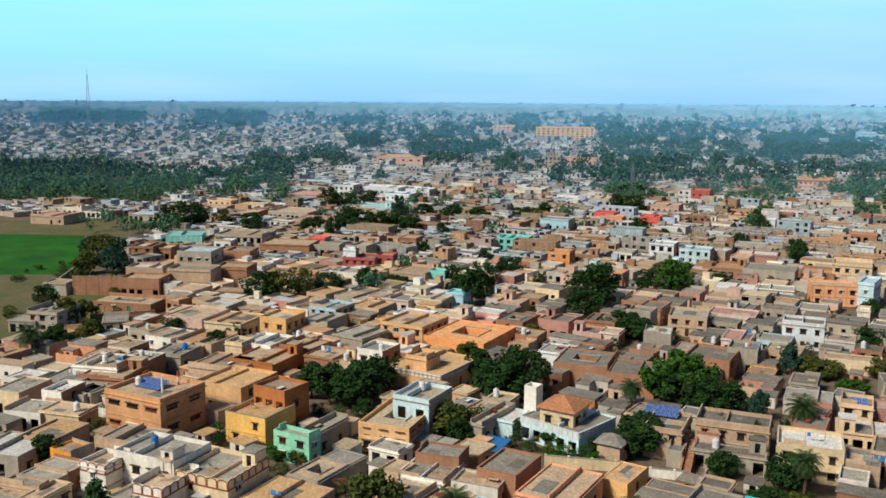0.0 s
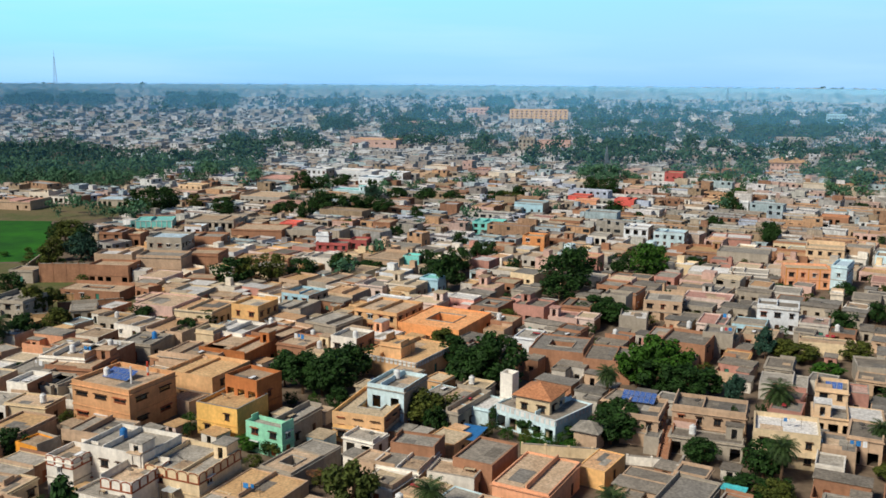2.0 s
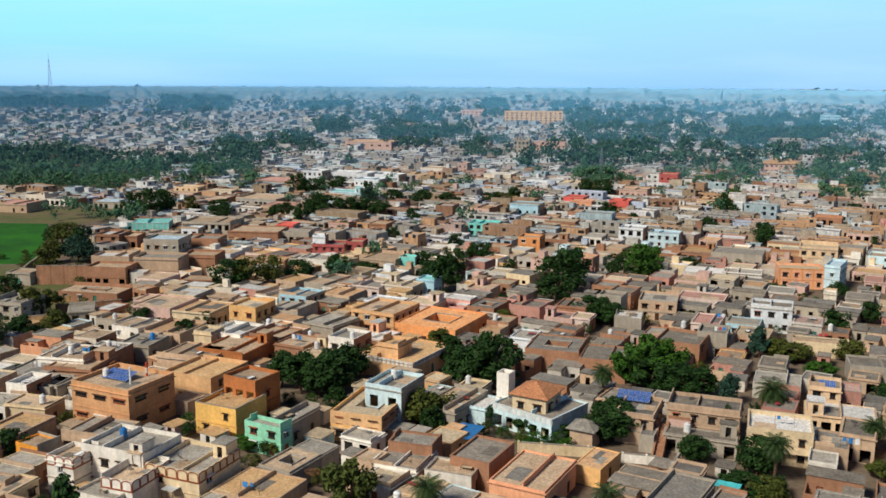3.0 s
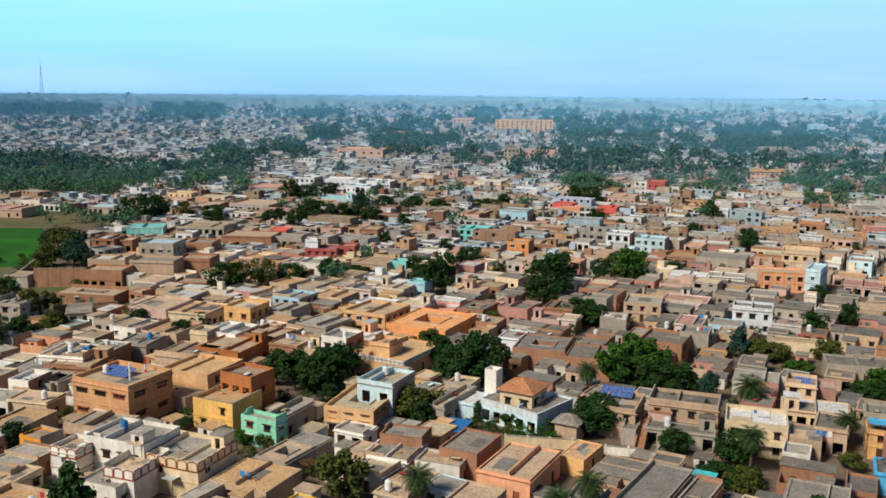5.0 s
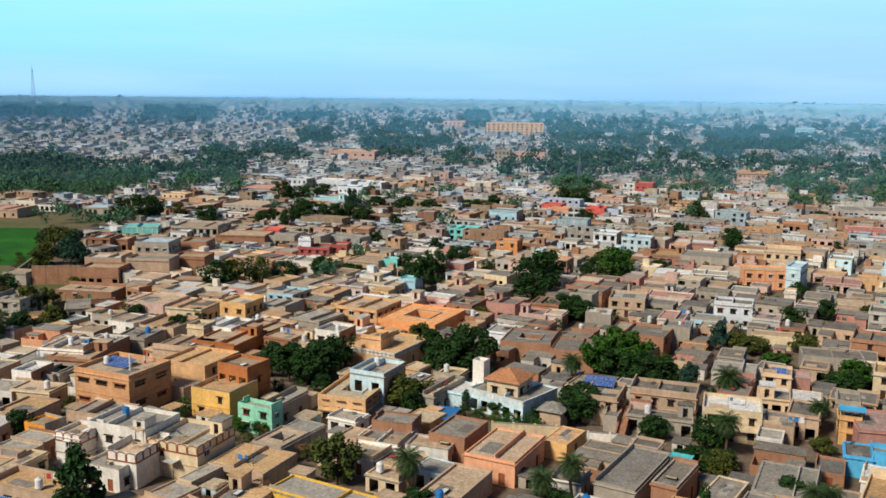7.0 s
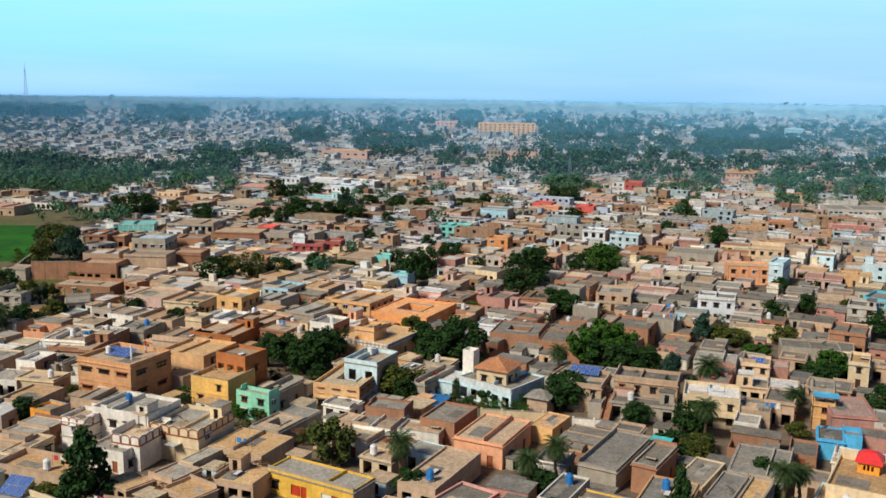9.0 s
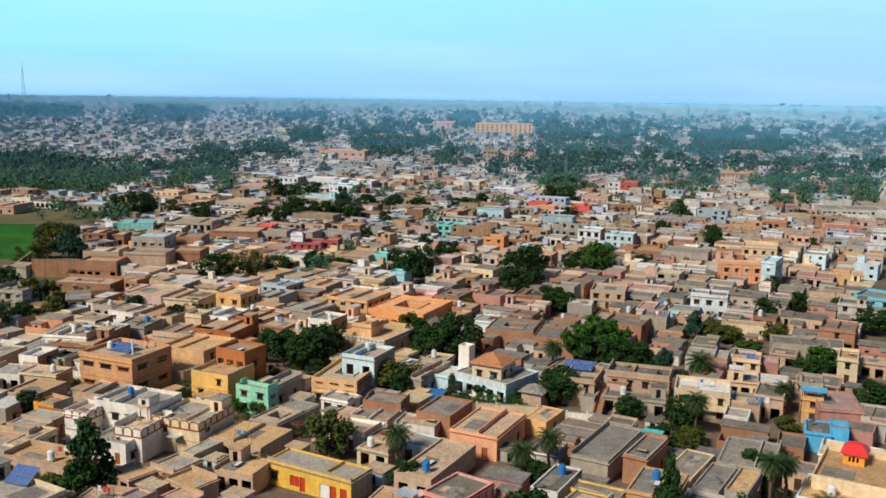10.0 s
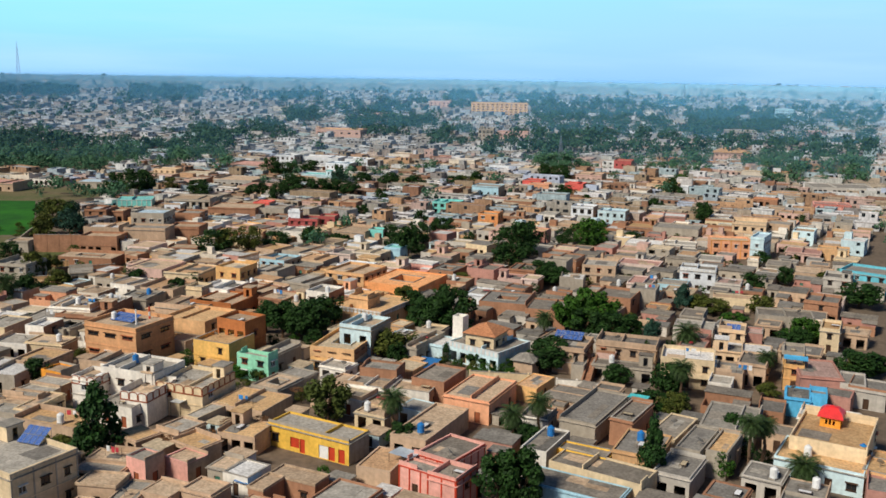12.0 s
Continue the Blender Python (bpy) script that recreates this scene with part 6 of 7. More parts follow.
awning(-36.6, 136.6, 3.5, -25, 2.2, 5.0, sheet_metal, "pale sheet-metal awning in a courtyard")
awning(3.2, 108.6, 4.6, -36, 4.2, 3.0, sheet_metal, "pale blue sheet-metal shade on a pink house")
awning(46.0, 131.5, 5.2, -30, 3.6, 2.4, tarp_teal, "teal shade cloth on a grey roof")
awning(82.8, 149.0, 6.9, -24, 4.6, 3.4, tarp_sky, "sky-blue shade sheet over a rooftop")
scrub = random.Random(9)
for _ in range(42):
    bx, by = scrub.uniform(-150, -86), scrub.uniform(242, 345)
    if bx > -100 and by > 292:
        continue
    tree(scrub.choice(("olive", "olive", "broad", "bright")), bx, by, scrub.uniform(1.6, 3.7), scrub.uniform(1.4, 3.6))
for gx0, gy0, gx1, gy1, gh, gc in ((-128, 298, -104, 304, 2.6, "brick"), (-104, 304, -100, 330, 2.4, "brick"), (-128, 298, -132, 326, 2.4, "mud"), (-118, 330, -100, 336, 2.8, "brick"), (-96, 268, -86, 283, 2.0, "mud"), (-120, 262, -100, 268, 1.8, "ochre")):
    garden_wall(gx0, gy0, gx1, gy1, gh, gc, "weathered yard wall on the waste ground")
garden_wall(-118.6, 290.4, -103.3, 290.6, 6.0, "brick", "high weathered brick boundary wall beside the field")
house(-113, 246, -10, 8, 6, 3.4, "cement", "cement", "veranda")
house(-122, 229, -10, 10, 8, 5.6, "cement", "dusk", "win")
for bx, by, bw, bh in ((59.9, 115.9, 3.4, 3.6), (61.8, 112.7, 2.8, 3.0), (56.3, 138.6, 3.2, 3.6), (58.6, 121.0, 2.8, 3.4)):
    tree("broad", bx, by, bw, bh)


# ---- the rest of the town ----
CELL = 1.0
GX, GY, GW, GH = -420, 60, 840, 640
grid = np.zeros((GW, GH), bool)


def footprint(x, y, turn, w, d):
    c, s = math.cos(radians(turn)), math.sin(radians(turn))
    n, k = max(2, int(w / 0.7)), max(2, int(d / 0.7))
    a = (np.arange(n) + 0.5) / n * w - w / 2
    b = (np.arange(k) + 0.5) / k * d - d / 2
    A, B = np.meshgrid(a, b)
    X = (x + A * c - B * s - GX).astype(int).ravel()
    Y = (y + A * s + B * c - GY).astype(int).ravel()
    ok = (X >= 0) & (X < GW) & (Y >= 0) & (Y < GH)
    return X[ok], Y[ok]


def reserve(x, y, turn, w, d):
    X, Y = footprint(x, y, turn, w, d)
    grid[X, Y] = True


for ob in list(scene.collection.objects):
    if ob.parent is None and ob.get("category") in ("house", "tree", "palm tree"):
        p = ob.matrix_basis.translation
        if ob["category"] == "house":
            wl_ = [c for c in ob.children if c.name.startswith(("wall", "yard_wall"))][0]
            xs = [v.co.x for v in wl_.data.vertices]
            ys = [v.co.y for v in wl_.data.vertices]
            reserve(p.x, p.y, math.degrees(ob.matrix_basis.to_euler().z), max(xs) - min(xs) + 0.6, max(ys) - min(ys) + 0.6)
        elif ob["category"] == "tree":
            wd = 0.85 * [c for c in ob.children if c.name.startswith("crown")][0].matrix_basis.to_scale().x
            reserve(p.x, p.y, 0, wd, wd)
        else:
            reserve(p.x, p.y, 0, 2, 2)


def in_grove(x, y):
    """Tree density at a place."""
    best = 0.0
    for (y0, a0, a1), (y1, b0, b1), dens in GROVES:
        if y0 <= y <= y1:
            u = (y - y0) / (y1 - y0)
            l, r = a0 + (b0 - a0) * u, a1 + (b1 - a1) * u
            if l <= x <= r:
                best = max(best, dens)
    return best


def before_front(x, y):
    """A strip left low before the painted fronts that show over the roofs."""
    return any(abs(x - fx) < fw and 0 < fy - y < 16 for fx, fy, fw in FRONTS)


def in_open(x, y):
    """Field, scrub and yards without houses."""
    return any(x0 < x < x1 and y0 < y < y1 for x0, y0, x1, y1 in OPEN)


pick = random.Random(21)
WALLPICK = ["mud"] * 6 + ["brick"] * 4 + ["cement"] * 6 + ["cream"] * 4 + ["ivory"] * 4 + ["shell"] * 3 + ["white"] * 6 + ["coolwhite"] * 4 + ["ochre"] * 2 + ["rose"] * 2 + ["peach"] * 3 + ["paleblue"] * 3 + ["pink"] * 2 + ["salmon", "skyblue"]
ROOFPICK = ["mud"] * 6 + ["cement"] * 7 + ["ochre"] * 4 + ["cream"] * 5 + ["white"] * 5 + ["peach"] * 2
count = 0
town = []
for v_i in range(-60, 70):
    for u_i in range(-60, 60):
        turn = -31
        c, s = math.cos(radians(turn)), math.sin(radians(turn))
        u = u_i * 9.6 + (1.6 if u_i % 3 == 0 else 0) + pick.uniform(-0.7, 0.7)
        v = v_i * 10.4 + (1.8 if v_i % 2 else -0.6) + pick.uniform(-0.6, 0.6)
        px, py = u * c - v * s, 200 + u * s + v * c
        w, d = pick.uniform(6.6, 9.8), pick.uniform(7.4, 10.6)
        town.append((py, px, turn + pick.uniform(-4, 4) + (9 if px < -55 else 0), w, d))
town.sort()
for py, px, turn, w, d in town:
    if count >= 330 or not (72 < py < 345) or abs(px) > 0.50 * py + 26 or in_open(px, py) or in_grove(px, py) > 0.3:
        continue
    for k in (1.0, 0.8, 0.62):
        X, Y = footprint(px, py, turn, w * k, d * k)
        if len(X) and grid[X, Y].mean() < 0.05:
            break
    else:
        continue
    w, d = w * k, d * k
    reserve(px, py, turn, w + 0.8, d + 0.8)
    last = py
    h = pick.uniform(2.9, 3.8) if pick.random() < 0.85 or min(w, d) < 6.5 or py < 130 else pick.uniform(4.6, 6.0)
    count += 1
    if count > 155:
        plain_house(px, py, turn, w, d, h, pick.choice(WALLPICK if px < 0 else ("brick", "mud", "cement", "greywhite", "palesalmon", "cream", "white", "greywhite", "rose", "paleblue", "palesalmon", "brick", "cement")), pick.choice(ROOFPICK + ["dust", "dusk", "dust"]))
        continue
    if k >= 0.8 and pick.random() < 0.6:
        compound(px, py, turn, w, d, pick.choice(WALLPICK if px < 12 else ("brick", "cement", "mud", "rose", "cement", "brick", "greywhite")), pick.choice(ROOFPICK if px < 12 else ("dust", "dusk", "dusk", "dust")))
        continue
    wc, rc = pick.choice(WALLPICK), pick.choice(ROOFPICK)
    if px > 12 and pick.random() < 0.8:
        wc, rc = pick.choice(("brick", "cement", "mud", "cement", "rose", "brick", "brick", "greywhite")), pick.choice(("dust", "dusk", "dust", "dusk"))
    house(px, py, turn, w, d, h, wc, rc, "court" if pick.random() < 0.22 and k == 1.0 else "win" if pick.random() < 0.25 else "")
    if pick.random() < 0.04:
        water_tank(px + pick.uniform(-1, 1), py + pick.uniform(-1, 1), h - 0.75, pick.choice(("blue", "white", "white")))

# smaller houses, sheds and bushes in what is left between them
for lot, low, high, most in ((6.6, 4.6, 6.4, 70), (4.6, 2.6, 4.2, 200)):
    spots = [(u, v) for u in range(-45, 46) for v in range(-45, 46)]
    pick.shuffle(spots)
    made = 0
    for u_i, v_i in spots:
        turn = -31 + pick.uniform(-4, 4)
        u, v = u_i * lot + pick.uniform(-1, 1), v_i * lot + pick.uniform(-1, 1)
        c, s = math.cos(radians(-31)), math.sin(radians(-31))
        px, py = u * c - v * s, 160 + u * s + v * c
        w, d = pick.uniform(low, high), pick.uniform(low, high)
        if made >= most or not (78 < py < last) or abs(px) > 0.46 * py + 24 or in_open(px, py) or in_grove(px, py) > 0.3:
            continue
        X, Y = footprint(px, py, turn, w, d)
        if not len(X) or grid[X, Y].mean() > 0.10:
            continue
        reserve(px, py, turn, w + 0.4, d + 0.4)
        made += 1
        if most < 100:
            house(px, py, turn, w, d, pick.uniform(2.7, 3.5), pick.choice(WALLPICK if px < 30 else ("cement", "mud", "greywhite", "rose", "brick", "cement")), pick.choice(ROOFPICK if px < 8 else ("dust", "dusk", "dusk")), "")
        elif pick.random() < 0.33:
            tree(pick.choice(("olive", "broad", "bright")), px, py, pick.uniform(1.8, 3.4), pick.uniform(2.2, 4.0))
        else:
            shed(px, py, turn, w, d, pick.uniform(2.0, 2.9), pick.choice(WALLPICK if px < 25 else ("cement", "brick", "greywhite", "mud", "rose")), pick.choice(ROOFPICK if px < 8 else ("dust", "dusk", "dusk")))

# ---- things on the nearer roofs ----
for rx, ry, rt, rw, rd, rz, rcourt in ROOFS:
    if ry > 235 or rcourt or rw * rd < 28:
        continue
    cs, sn = math.cos(radians(rt)), math.sin(radians(rt))

    def spot():
        a, b = pick.uniform(-0.3, 0.3) * rw, pick.uniform(-0.3, 0.15) * rd
        return rx + a * cs - b * sn, ry + a * sn + b * cs
    if pick.random() < 0.22:
        charpoy(*spot(), rz, rt + pick.choice((0, 90)))
    elif pick.random() < 0.18:
        satellite_dish(*spot(), rz, rt + pick.uniform(120, 220))
    elif pick.random() < 0.14 and rw > 5:
        laundry_line(*spot(), rz, rt + pick.uniform(-10, 10), 3.2)
    elif pick.random() < 0.04:
        brick_pile(*spot(), rz, rt)
    if pick.random() < 0.15:
        water_tank(*spot(), rz, pick.choice(("blue", "white", "white", "white", "white")))

# ---- the far town, past the houses that can be told apart ----
MID = [(0.39, 0.29, 0.19), (0.39, 0.36, 0.31), (0.56, 0.46, 0.34), (0.75, 0.72, 0.69), (0.35, 0.19, 0.12), (0.47, 0.39, 0.30), (0.56, 0.44, 0.36), (0.77, 0.75, 0.75), (0.42, 0.26, 0.16), (0.62, 0.38, 0.22), (0.42, 0.41, 0.39), (0.47, 0.56, 0.61), (0.60, 0.43, 0.37), (0.58, 0.57, 0.52), (0.33, 0.30, 0.28), (0.45, 0.56, 0.59), (0.77, 0.77, 0.75), (0.54, 0.60, 0.73)]
# far and outer palettes: distance haze painted in as greyer, cooler colours
FAR_HAZED = [(0.46, 0.44, 0.42), (0.37, 0.35, 0.33), (0.58, 0.57, 0.56), (0.39, 0.33, 0.30), (0.68, 0.68, 0.69), (0.35, 0.33, 0.31), (0.48, 0.46, 0.45), (0.46, 0.50, 0.53)]
OUTER_HAZED = [(0.44, 0.40, 0.36), (0.41, 0.42, 0.43), (0.54, 0.52, 0.49), (0.66, 0.68, 0.70), (0.37, 0.31, 0.27), (0.50, 0.53, 0.57), (0.52, 0.46, 0.42), (0.42, 0.54, 0.56), (0.70, 0.71, 0.72), (0.37, 0.35, 0.33)]
mid_wall, far_wall = palette_shader("town_wall", MID), palette_shader("far_town_wall", FAR_HAZED)
outer_wall = palette_shader("outer_town_wall", OUTER_HAZED)
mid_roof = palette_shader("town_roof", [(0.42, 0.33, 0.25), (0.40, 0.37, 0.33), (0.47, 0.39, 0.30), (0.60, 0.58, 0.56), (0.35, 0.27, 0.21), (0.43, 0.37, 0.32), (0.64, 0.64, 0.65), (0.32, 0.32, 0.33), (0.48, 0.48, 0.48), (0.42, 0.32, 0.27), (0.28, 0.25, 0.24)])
# roof colours of both greyed for distance haze as well
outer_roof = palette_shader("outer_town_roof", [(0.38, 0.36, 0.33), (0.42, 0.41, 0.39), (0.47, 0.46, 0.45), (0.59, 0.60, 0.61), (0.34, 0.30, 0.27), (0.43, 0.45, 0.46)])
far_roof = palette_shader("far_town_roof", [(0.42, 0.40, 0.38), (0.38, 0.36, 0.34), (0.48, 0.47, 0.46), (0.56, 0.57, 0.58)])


def block(S, x, y, turn, w, d, h, r, windows):
    """A plain flat-roofed house of the far town, added to one shape."""
    c, s = math.cos(radians(turn)), math.sin(radians(turn))

    def at(a, b, z):
        return (x + a * c - b * s, y + a * s + b * c, z)
    k = len(S.v)
    t = 0.25
    top = h - 0.7
    o = [(-w / 2, -d / 2), (w / 2, -d / 2), (w / 2, d / 2), (-w / 2, d / 2)]
    i = [(-w / 2 + t, -d / 2 + t), (w / 2 - t, -d / 2 + t), (w / 2 - t, d / 2 - t), (-w / 2 + t, d / 2 - t)]
    S.v += [at(a, b, 0) for a, b in o] + [at(a, b, h) for a, b in o] + [at(a, b, h) for a, b in i] + [at(a, b, top) for a, b in i]
    for j in range(4):
        n = (j + 1) % 4
        S.f += [(k + j, k + n, k + 4 + n, k + 4 + j), (k + 4 + j, k + 4 + n, k + 8 + n, k + 8 + j), (k + 8 + j, k + 8 + n, k + 12 + n, k + 12 + j)]
        S.i += [0, 0, 0]
    S.quad(at(*i[0], top + 0.01), at(*i[1], top + 0.01), at(*i[2], top + 0.01), at(*i[3], top + 0.01), 1)
    if r.random() < 0.14:
        rw, rd, rh = w * r.uniform(0.25, 0.5), d * r.uniform(0.25, 0.5), r.uniform(2, 2.8)
        cx, cy = r.choice((-1, 1)) * (w / 2 - rw / 2 - t), (d / 2 - rd / 2 - t)
        k = len(S.v)
        q = [(cx - rw / 2, cy - rd / 2), (cx + rw / 2, cy - rd / 2), (cx + rw / 2, cy + rd / 2), (cx - rw / 2, cy + rd / 2)]
        S.v += [at(a, b, top) for a, b in q] + [at(a, b, top + rh) for a, b in q]
        for j in range(4):
            n = (j + 1) % 4
            S.f.append((k + j, k + n, k + 4 + n, k + 4 + j))
            S.i.append(0)
        S.f.append((k + 4, k + 5, k + 6, k + 7))
        S.i.append(0)
    if windows:
        for z in ((1.0,) if h < 5 else (1.0, 4.2)):
            for (m0, m1, fixed, axis) in ((-w / 2, w / 2, -d / 2 - 0.03, 0), (-d / 2, d / 2, w / 2 + 0.03, 1)):
                n = max(1, int((m1 - m0) / 3.2))
                for j in range(n):
                    if r.random() < 0.25:
                        continue
                    q = m0 + (m1 - m0) * (j + 0.5) / n
                    e0, e1 = q - 0.7, q + 0.7
                    z1 = z + (1.3 if r.random() < 0.7 else 1.6)
                    if z < 2 and r.random() < 0.35:
                        e0, e1, z1 = q - 1.3, q + 1.3, z + 1.3
                    if axis == 0:
                        S.quad(at(e0, fixed, z), at(e1, fixed, z), at(e1, fixed, z1), at(e0, fixed, z1), 2)
                    else:
                        S.quad(at(fixed, e0, z), at(fixed, e1, z), at(fixed, e1, z1), at(fixed, e0, z1), 2)


def district(name, y0, y1, pitch, rows, wall, roof, label, windows, keep, grow=1.0):
    r = random.Random(name)
    S = Shape()
    yy = y0
    while yy < y1:
        half = 0.53 * yy + 60
        xx = -half
        while xx < half:
            px, py = xx + r.uniform(-2, 2), yy + r.uniform(-3, 3)
            w, d = pitch * r.uniform(0.5, 0.92), pitch * r.uniform(0.5, 0.95)
            X, Y = footprint(px, py, -28, w, d)
            if r.random() < keep and not in_open(px, py) and r.random() > in_grove(px, py) * 1.05 and not (len(X) and grid[X, Y].mean() > 0.08):
                h = r.uniform(2.7, 3.6) if r.random() < 0.8 else r.uniform(5.2, 6.8) * grow
                if len(X):
                    reserve(px, py, -28, w, d)
                block(S, px, py, -28 + r.uniform(-14, 14), w, d, h, r, windows)
            xx += pitch * r.uniform(0.95, 1.25)
        yy += rows
    ob = new(name, S.mesh(name, wall, roof, glass))
    return tagged(ob, label, "houses", kind="stuff")


def quarter(name, y0, y1, lot_w, lot_d, wall, roof, label, tall):
    """Close rows of houses in the town's own grid with narrow lanes."""
    r = random.Random(name)
    S = Shape()
    n = int(y1 * 1.4 / lot_w)
    c, s = math.cos(radians(-29)), math.sin(radians(-29))
    for v_i in range(-n, n):
        for u_i in range(-n, n):
            u = u_i * lot_w + ((u_i + 3 * (v_i // 2)) // 4) * 1.6 + 3.1 * math.sin(v_i * 1.7) + r.uniform(-0.6, 0.6)
            v = v_i * lot_d + (v_i // 2) * 1.2 + 2.6 * math.sin(u_i * 0.9) + r.uniform(-0.8, 0.8)
            px, py = u * c - v * s, (y0 + y1) / 2 + u * s + v * c
            if not (y0 < py < y1) or abs(px) > 0.53 * py + 40 or in_open(px, py) or in_grove(px, py) > 0.84 or r.random() < in_grove(px, py) * (0.8 if y0 < 600 else 0.45) or r.random() < 0.05:
                continue
            w, d = lot_w * (r.uniform(0.6, 1.0) if r.random() < 0.7 else r.uniform(1.2, 2.1)), lot_d * r.uniform(0.6, 1.0)
            X, Y = footprint(px, py, -29, w * 0.9, d * 0.9)
            if len(X) and grid[X, Y].mean() > 0.12:
                w, d = w * 0.6, d * 0.6
                X, Y = footprint(px, py, -29, w, d)
                if grid[X, Y].mean() > 0.12:
                    continue
            h = r.uniform(2.3, 3.2) if r.random() > tall else r.uniform(4.2, 6.2)
            if before_front(px, py):
                h = 2.3
            block(S, px, py, -29 + r.uniform(-9, 9), w, d, h, r, r.random() < 0.85)
    tagged(new(name, S.mesh(name, wall, roof, glass)), label, "houses", kind="stuff")


quarter("town_quarter", last - 8, 640, 10.2, 9.2, mid_wall, mid_roof, "crowded flat-roofed plaster and brick houses of the town", 0.10)
quarter("outer_quarter", 640, 1180, 11.5, 12.0, outer_wall, outer_roof, "flat-roofed houses in the middle distance, pale and brown greyed for haze", 0.15)
district("far_quarter", 1150, 2300, 17, 23, far_wall, far_roof, "houses of the far town among trees, coloured pale for haze", False, 0.8, 1.15)
district("farthest_quarter", 2300, 4550, 27, 52, far_wall, far_roof, "houses near the horizon, coloured faint and pale for haze", False, 0.8, 1.3)


def woods(name, y0, y1, step, leaves, size, label, base, mat, thin=1.0):
    """Far trees, each a few lumps of foliage set with many small leaf sprays."""
    r = np.random.default_rng(len(name) * 31 + int(y0))
    V = []
    for yy in np.arange(y0, y1, step):
        half = 0.53 * yy + 60
        for xx in np.arange(-half, half, step):
            px, py = xx + r.uniform(-0.5, 0.5) * step, yy + r.uniform(-0.5, 0.5) * step
            dens = in_grove(px, py)
            # trees stand in clumps, with open places between them
            swell = noise.noise(Vector((px / 31, py / 55, 4.0)))
            want = dens if dens > 0.88 else dens * thin + 2.0 * swell * min(1.0, dens * 1.6)
            if r.random() > max(want, base) or (in_open(px, py) and dens < 0.3):
                continue
            hgt = size * (r.uniform(0.55, 1.1) if r.random() < 0.8 else r.uniform(1.1, 1.6))
            wid = hgt * r.uniform(0.7, 1.25)
            k = 7
            lump = np.stack([r.normal(0, 0.19, k) * wid, r.normal(0, 0.19, k) * wid, r.uniform(0.38, 0.82, k) * hgt], 1)
            rad = r.uniform(0.17, 0.30, k) * wid
            j = r.integers(0, k, leaves)
            d = r.normal(0, 1, (leaves, 3))
            d[:, 2] = d[:, 2] * 0.8 + 0.25
            d /= np.linalg.norm(d, axis=1)[:, None]
            p = lump[j] + d * (rad[j] * r.uniform(0.75, 1.08, leaves))[:, None] + (px, py, 0)
            p[:, 2] = np.maximum(p[:, 2], 0.3)
            n = d + r.normal(0, 0.16, (leaves, 3))
            n /= np.linalg.norm(n, axis=1)[:, None]
            t1 = np.cross(n, r.normal(0, 1, (leaves, 3)))
            t1 /= np.linalg.norm(t1, axis=1)[:, None]
            t2 = np.cross(n, t1)
            l = (wid * r.uniform(0.05, 0.095, leaves) * math.sqrt(100 / leaves))[:, None]
            V.append(np.stack([p - t1 * l, p - t2 * l * 0.75 + n * l * 0.15, p + t1 * l, p + t2 * l * 0.75 + n * l * 0.15], 1))
    V = np.concatenate(V).reshape(-1, 3)
    f = np.arange(len(V)).reshape(-1, 4)
    me = mesh_of(name, V.tolist(), f.tolist(), [mat])
    tagged(new(name, me), label, "trees", kind="stuff")


woods("town_woods", 250, 640, 6.0, 130, 7.0, "dense dark green trees and orchards beside the town", 0.004, near_woods)
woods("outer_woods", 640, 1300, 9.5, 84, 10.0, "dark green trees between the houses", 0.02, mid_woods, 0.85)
woods("far_woods", 1300, 2600, 19, 34, 13, "dark trees of the far plain, tinted bluish for haze", 0.07, far_leaf)
woods("farthest_woods", 2600, 4100, 44, 12, 14, "tree lines near the horizon in a haze-tinted green", 0.10, far_leaf)


# ---- the pale sky and haze where the plain ends ----
haze = bpy.data.materials.new("horizon_sky")
haze.use_nodes = True
hn, hl = haze.node_tree.nodes, haze.node_tree.links
hn.remove(hn["Principled BSDF"])
em = hn.new("ShaderNodeEmission")
em.inputs[1].default_value = 1.06
gp = hn.new("ShaderNodeNewGeometry")
sp = hn.new("ShaderNodeSeparateXYZ")
hl.new(gp.outputs["Position"], sp.inputs[0])


def ramp_of(lo, hi, stops, socket):
    mr = hn.new("ShaderNodeMapRange")
    mr.inputs[1].default_value, mr.inputs[2].default_value = lo, hi
    hl.new(socket, mr.inputs[0])
    r = hn.new("ShaderNodeValToRGB")
    e = r.color_ramp.elements
    while len(e) < len(stops):
        e.new(0.5)
    for k, (at, col) in enumerate(stops):
        e[k].position, e[k].color = at, (*col, 1)
    hl.new(mr.outputs[0], r.inputs[0])
    return r


west = ramp_of(0, 930, [(0, (0.30, 0.60, 0.98)), (0.10, (0.33, 0.66, 1.0)), (0.28, (0.345, 0.78, 1.0)), (0.6, (0.35, 0.86, 1.0))], sp.outputs[2])
east = ramp_of(0, 930, [(0, (0.31, 0.58, 0.98)), (0.10, (0.36, 0.63, 1.0)), (0.28, (0.38, 0.67, 1.0)), (0.6, (0.36, 0.75, 1.0))], sp.outputs[2])
side = hn.new("ShaderNodeMapRange")
side.inputs[1].default_value, side.inputs[2].default_value = -1560, 2080
hl.new(sp.outputs[0], side.inputs[0])
mixc = hn.new("ShaderNodeMix")
mixc.data_type = "RGBA"
hl.new(side.outputs[0], mixc.inputs[0])
hl.new(west.outputs[0], mixc.inputs[6])
hl.new(east.outputs[0], mixc.inputs[7])
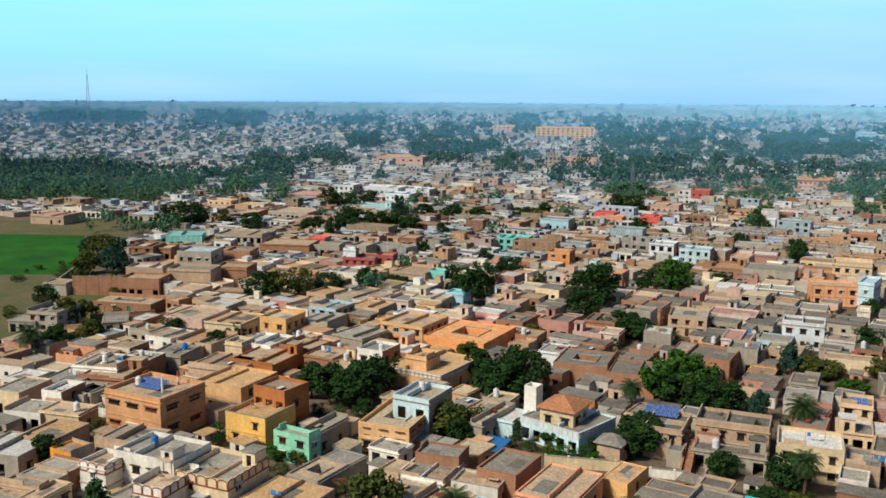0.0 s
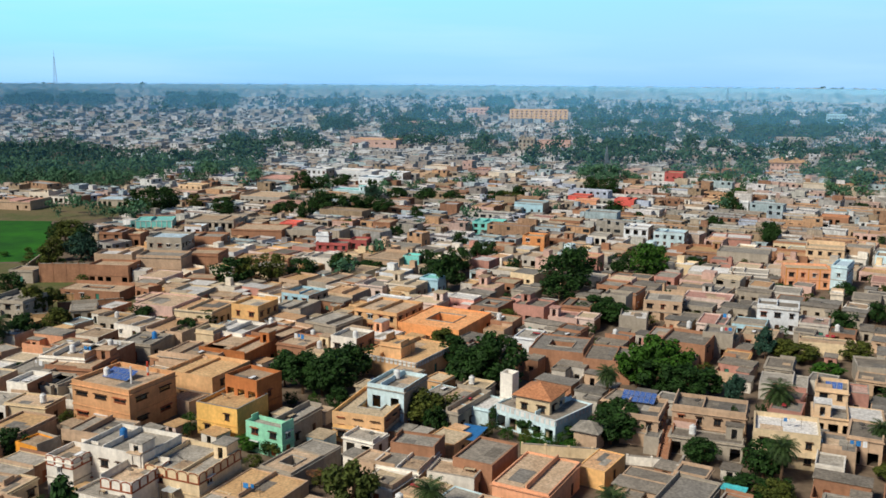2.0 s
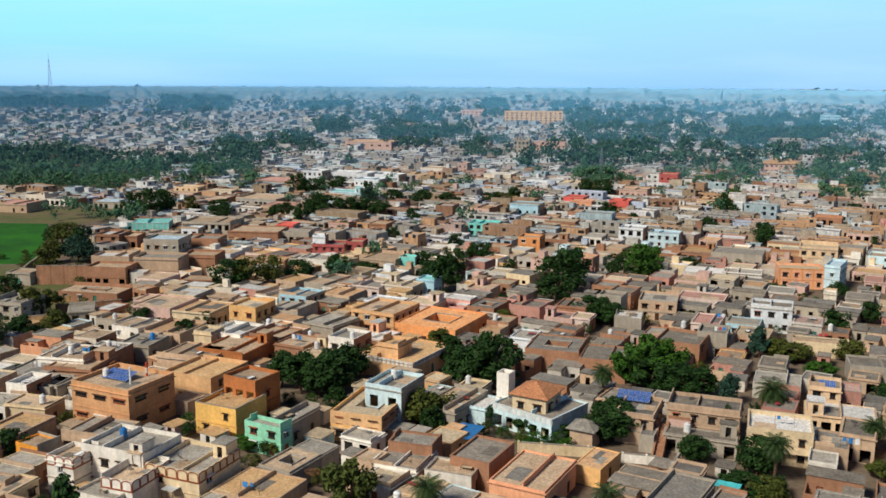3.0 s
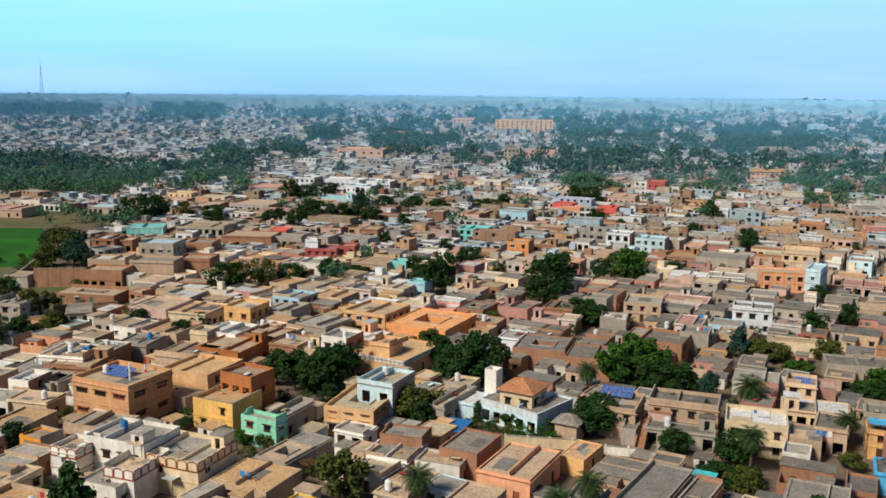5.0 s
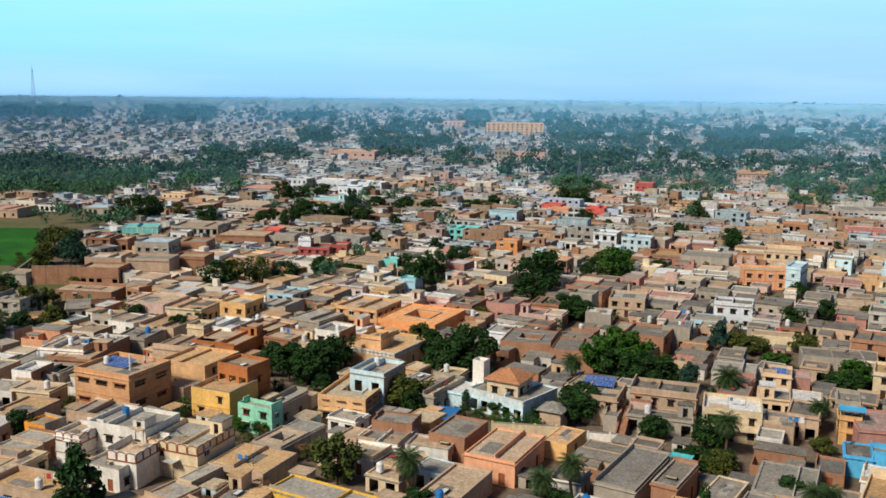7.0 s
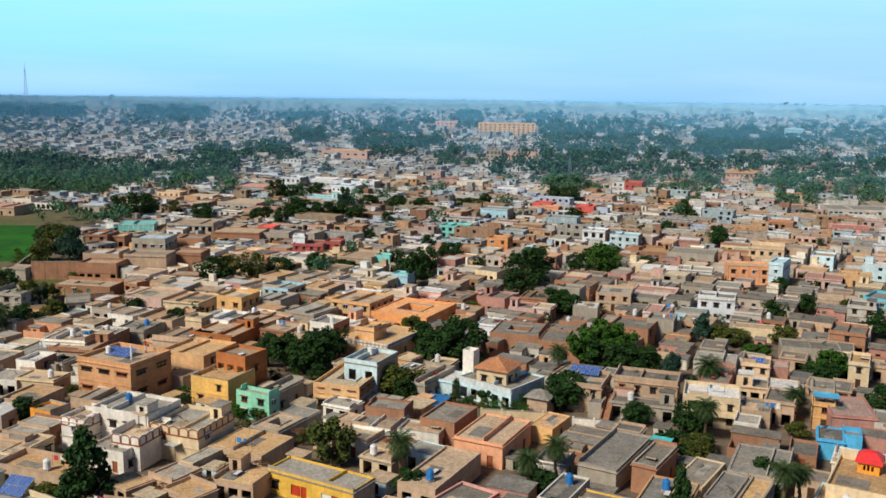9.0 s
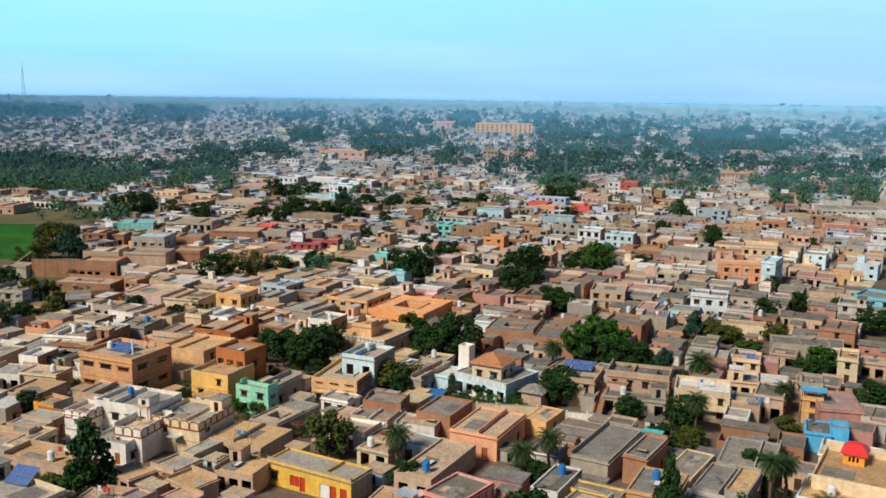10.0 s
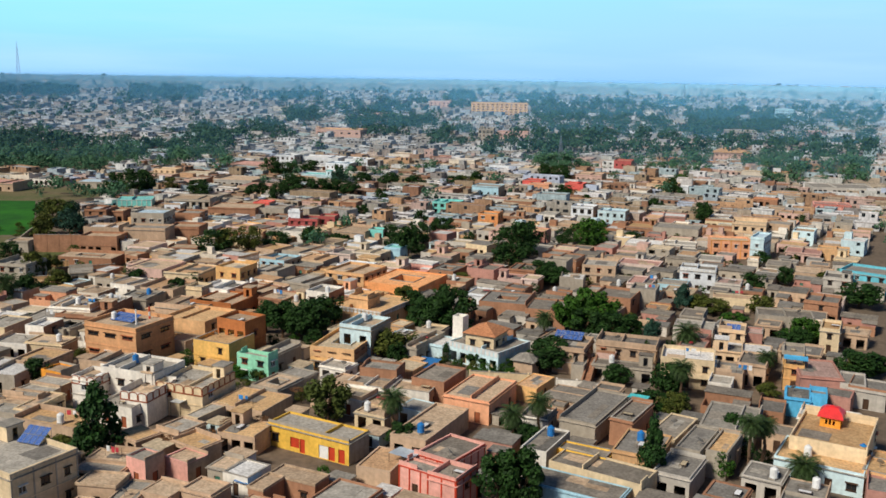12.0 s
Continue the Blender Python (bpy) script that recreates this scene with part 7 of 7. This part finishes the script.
# faint streaks of high cloud
stretch = hn.new("ShaderNodeMapping")
stretch.inputs["Scale"].default_value = (0.0006, 0.0006, 0.006)
puff = hn.new("ShaderNodeTexNoise")
puff.inputs["Scale"].default_value = 1.0
puff.inputs["Detail"].default_value = 5
thinout = hn.new("ShaderNodeMapRange")
thinout.inputs[1].default_value, thinout.inputs[2].default_value = 0.45, 0.75
thinout.inputs[3].default_value, thinout.inputs[4].default_value = 0.0, 0.35
veiled = hn.new("ShaderNodeMix")
veiled.data_type = "RGBA"
veiled.inputs[7].default_value = (0.56, 0.82, 1.0, 1)
hl.new(gp.outputs["Position"], stretch.inputs[0])
hl.new(stretch.outputs[0], puff.inputs["Vector"])
hl.new(puff.outputs[0], thinout.inputs[0])
hl.new(thinout.outputs[0], veiled.inputs[0])
hl.new(mixc.outputs[2], veiled.inputs[6])
hl.new(veiled.outputs[2], em.inputs[0])
hl.new(em.outputs[0], hn["Material Output"].inputs[0])
S = Shape()
for j in range(48):
    a0, a1 = radians(20 + 140 * j / 48), radians(20 + 140 * (j + 1) / 48)
    S.quad((4940 * math.cos(a1), 4940 * math.sin(a1), 0), (4940 * math.cos(a0), 4940 * math.sin(a0), 0), (4940 * math.cos(a0), 4940 * math.sin(a0), 930), (4940 * math.cos(a1), 4940 * math.sin(a1), 930))
tagged(new("backdrop", S.mesh("backdrop", haze)), "pale cyan hazy sky down to the horizon", "backdrop", kind="structure")


# added see-through sheets whose blue diffuse colour imitates the haze of distance
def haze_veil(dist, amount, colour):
    m = bpy.data.materials.new("painted_haze")
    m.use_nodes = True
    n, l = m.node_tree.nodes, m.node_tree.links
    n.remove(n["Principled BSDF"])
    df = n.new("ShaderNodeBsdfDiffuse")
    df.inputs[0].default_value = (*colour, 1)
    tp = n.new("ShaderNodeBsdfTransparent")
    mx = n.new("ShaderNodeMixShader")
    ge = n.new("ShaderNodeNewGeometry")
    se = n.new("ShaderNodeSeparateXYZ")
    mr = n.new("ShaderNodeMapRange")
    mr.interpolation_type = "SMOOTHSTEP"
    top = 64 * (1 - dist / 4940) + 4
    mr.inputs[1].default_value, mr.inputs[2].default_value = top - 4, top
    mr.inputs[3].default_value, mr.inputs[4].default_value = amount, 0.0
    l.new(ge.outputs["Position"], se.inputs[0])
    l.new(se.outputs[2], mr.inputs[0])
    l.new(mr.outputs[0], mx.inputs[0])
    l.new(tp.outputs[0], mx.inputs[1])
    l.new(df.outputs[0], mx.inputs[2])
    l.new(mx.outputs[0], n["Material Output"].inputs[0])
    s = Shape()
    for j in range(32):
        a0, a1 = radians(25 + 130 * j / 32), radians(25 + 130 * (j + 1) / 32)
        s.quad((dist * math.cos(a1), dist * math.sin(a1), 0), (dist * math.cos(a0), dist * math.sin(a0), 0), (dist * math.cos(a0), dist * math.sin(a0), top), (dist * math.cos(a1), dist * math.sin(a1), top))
    tagged(new("backdrop", s.mesh("backdrop", m)), "translucent blue sheet standing in for haze over the far plain", "backdrop", kind="structure")


# nearer sheets a deeper haze blue, the last two paler
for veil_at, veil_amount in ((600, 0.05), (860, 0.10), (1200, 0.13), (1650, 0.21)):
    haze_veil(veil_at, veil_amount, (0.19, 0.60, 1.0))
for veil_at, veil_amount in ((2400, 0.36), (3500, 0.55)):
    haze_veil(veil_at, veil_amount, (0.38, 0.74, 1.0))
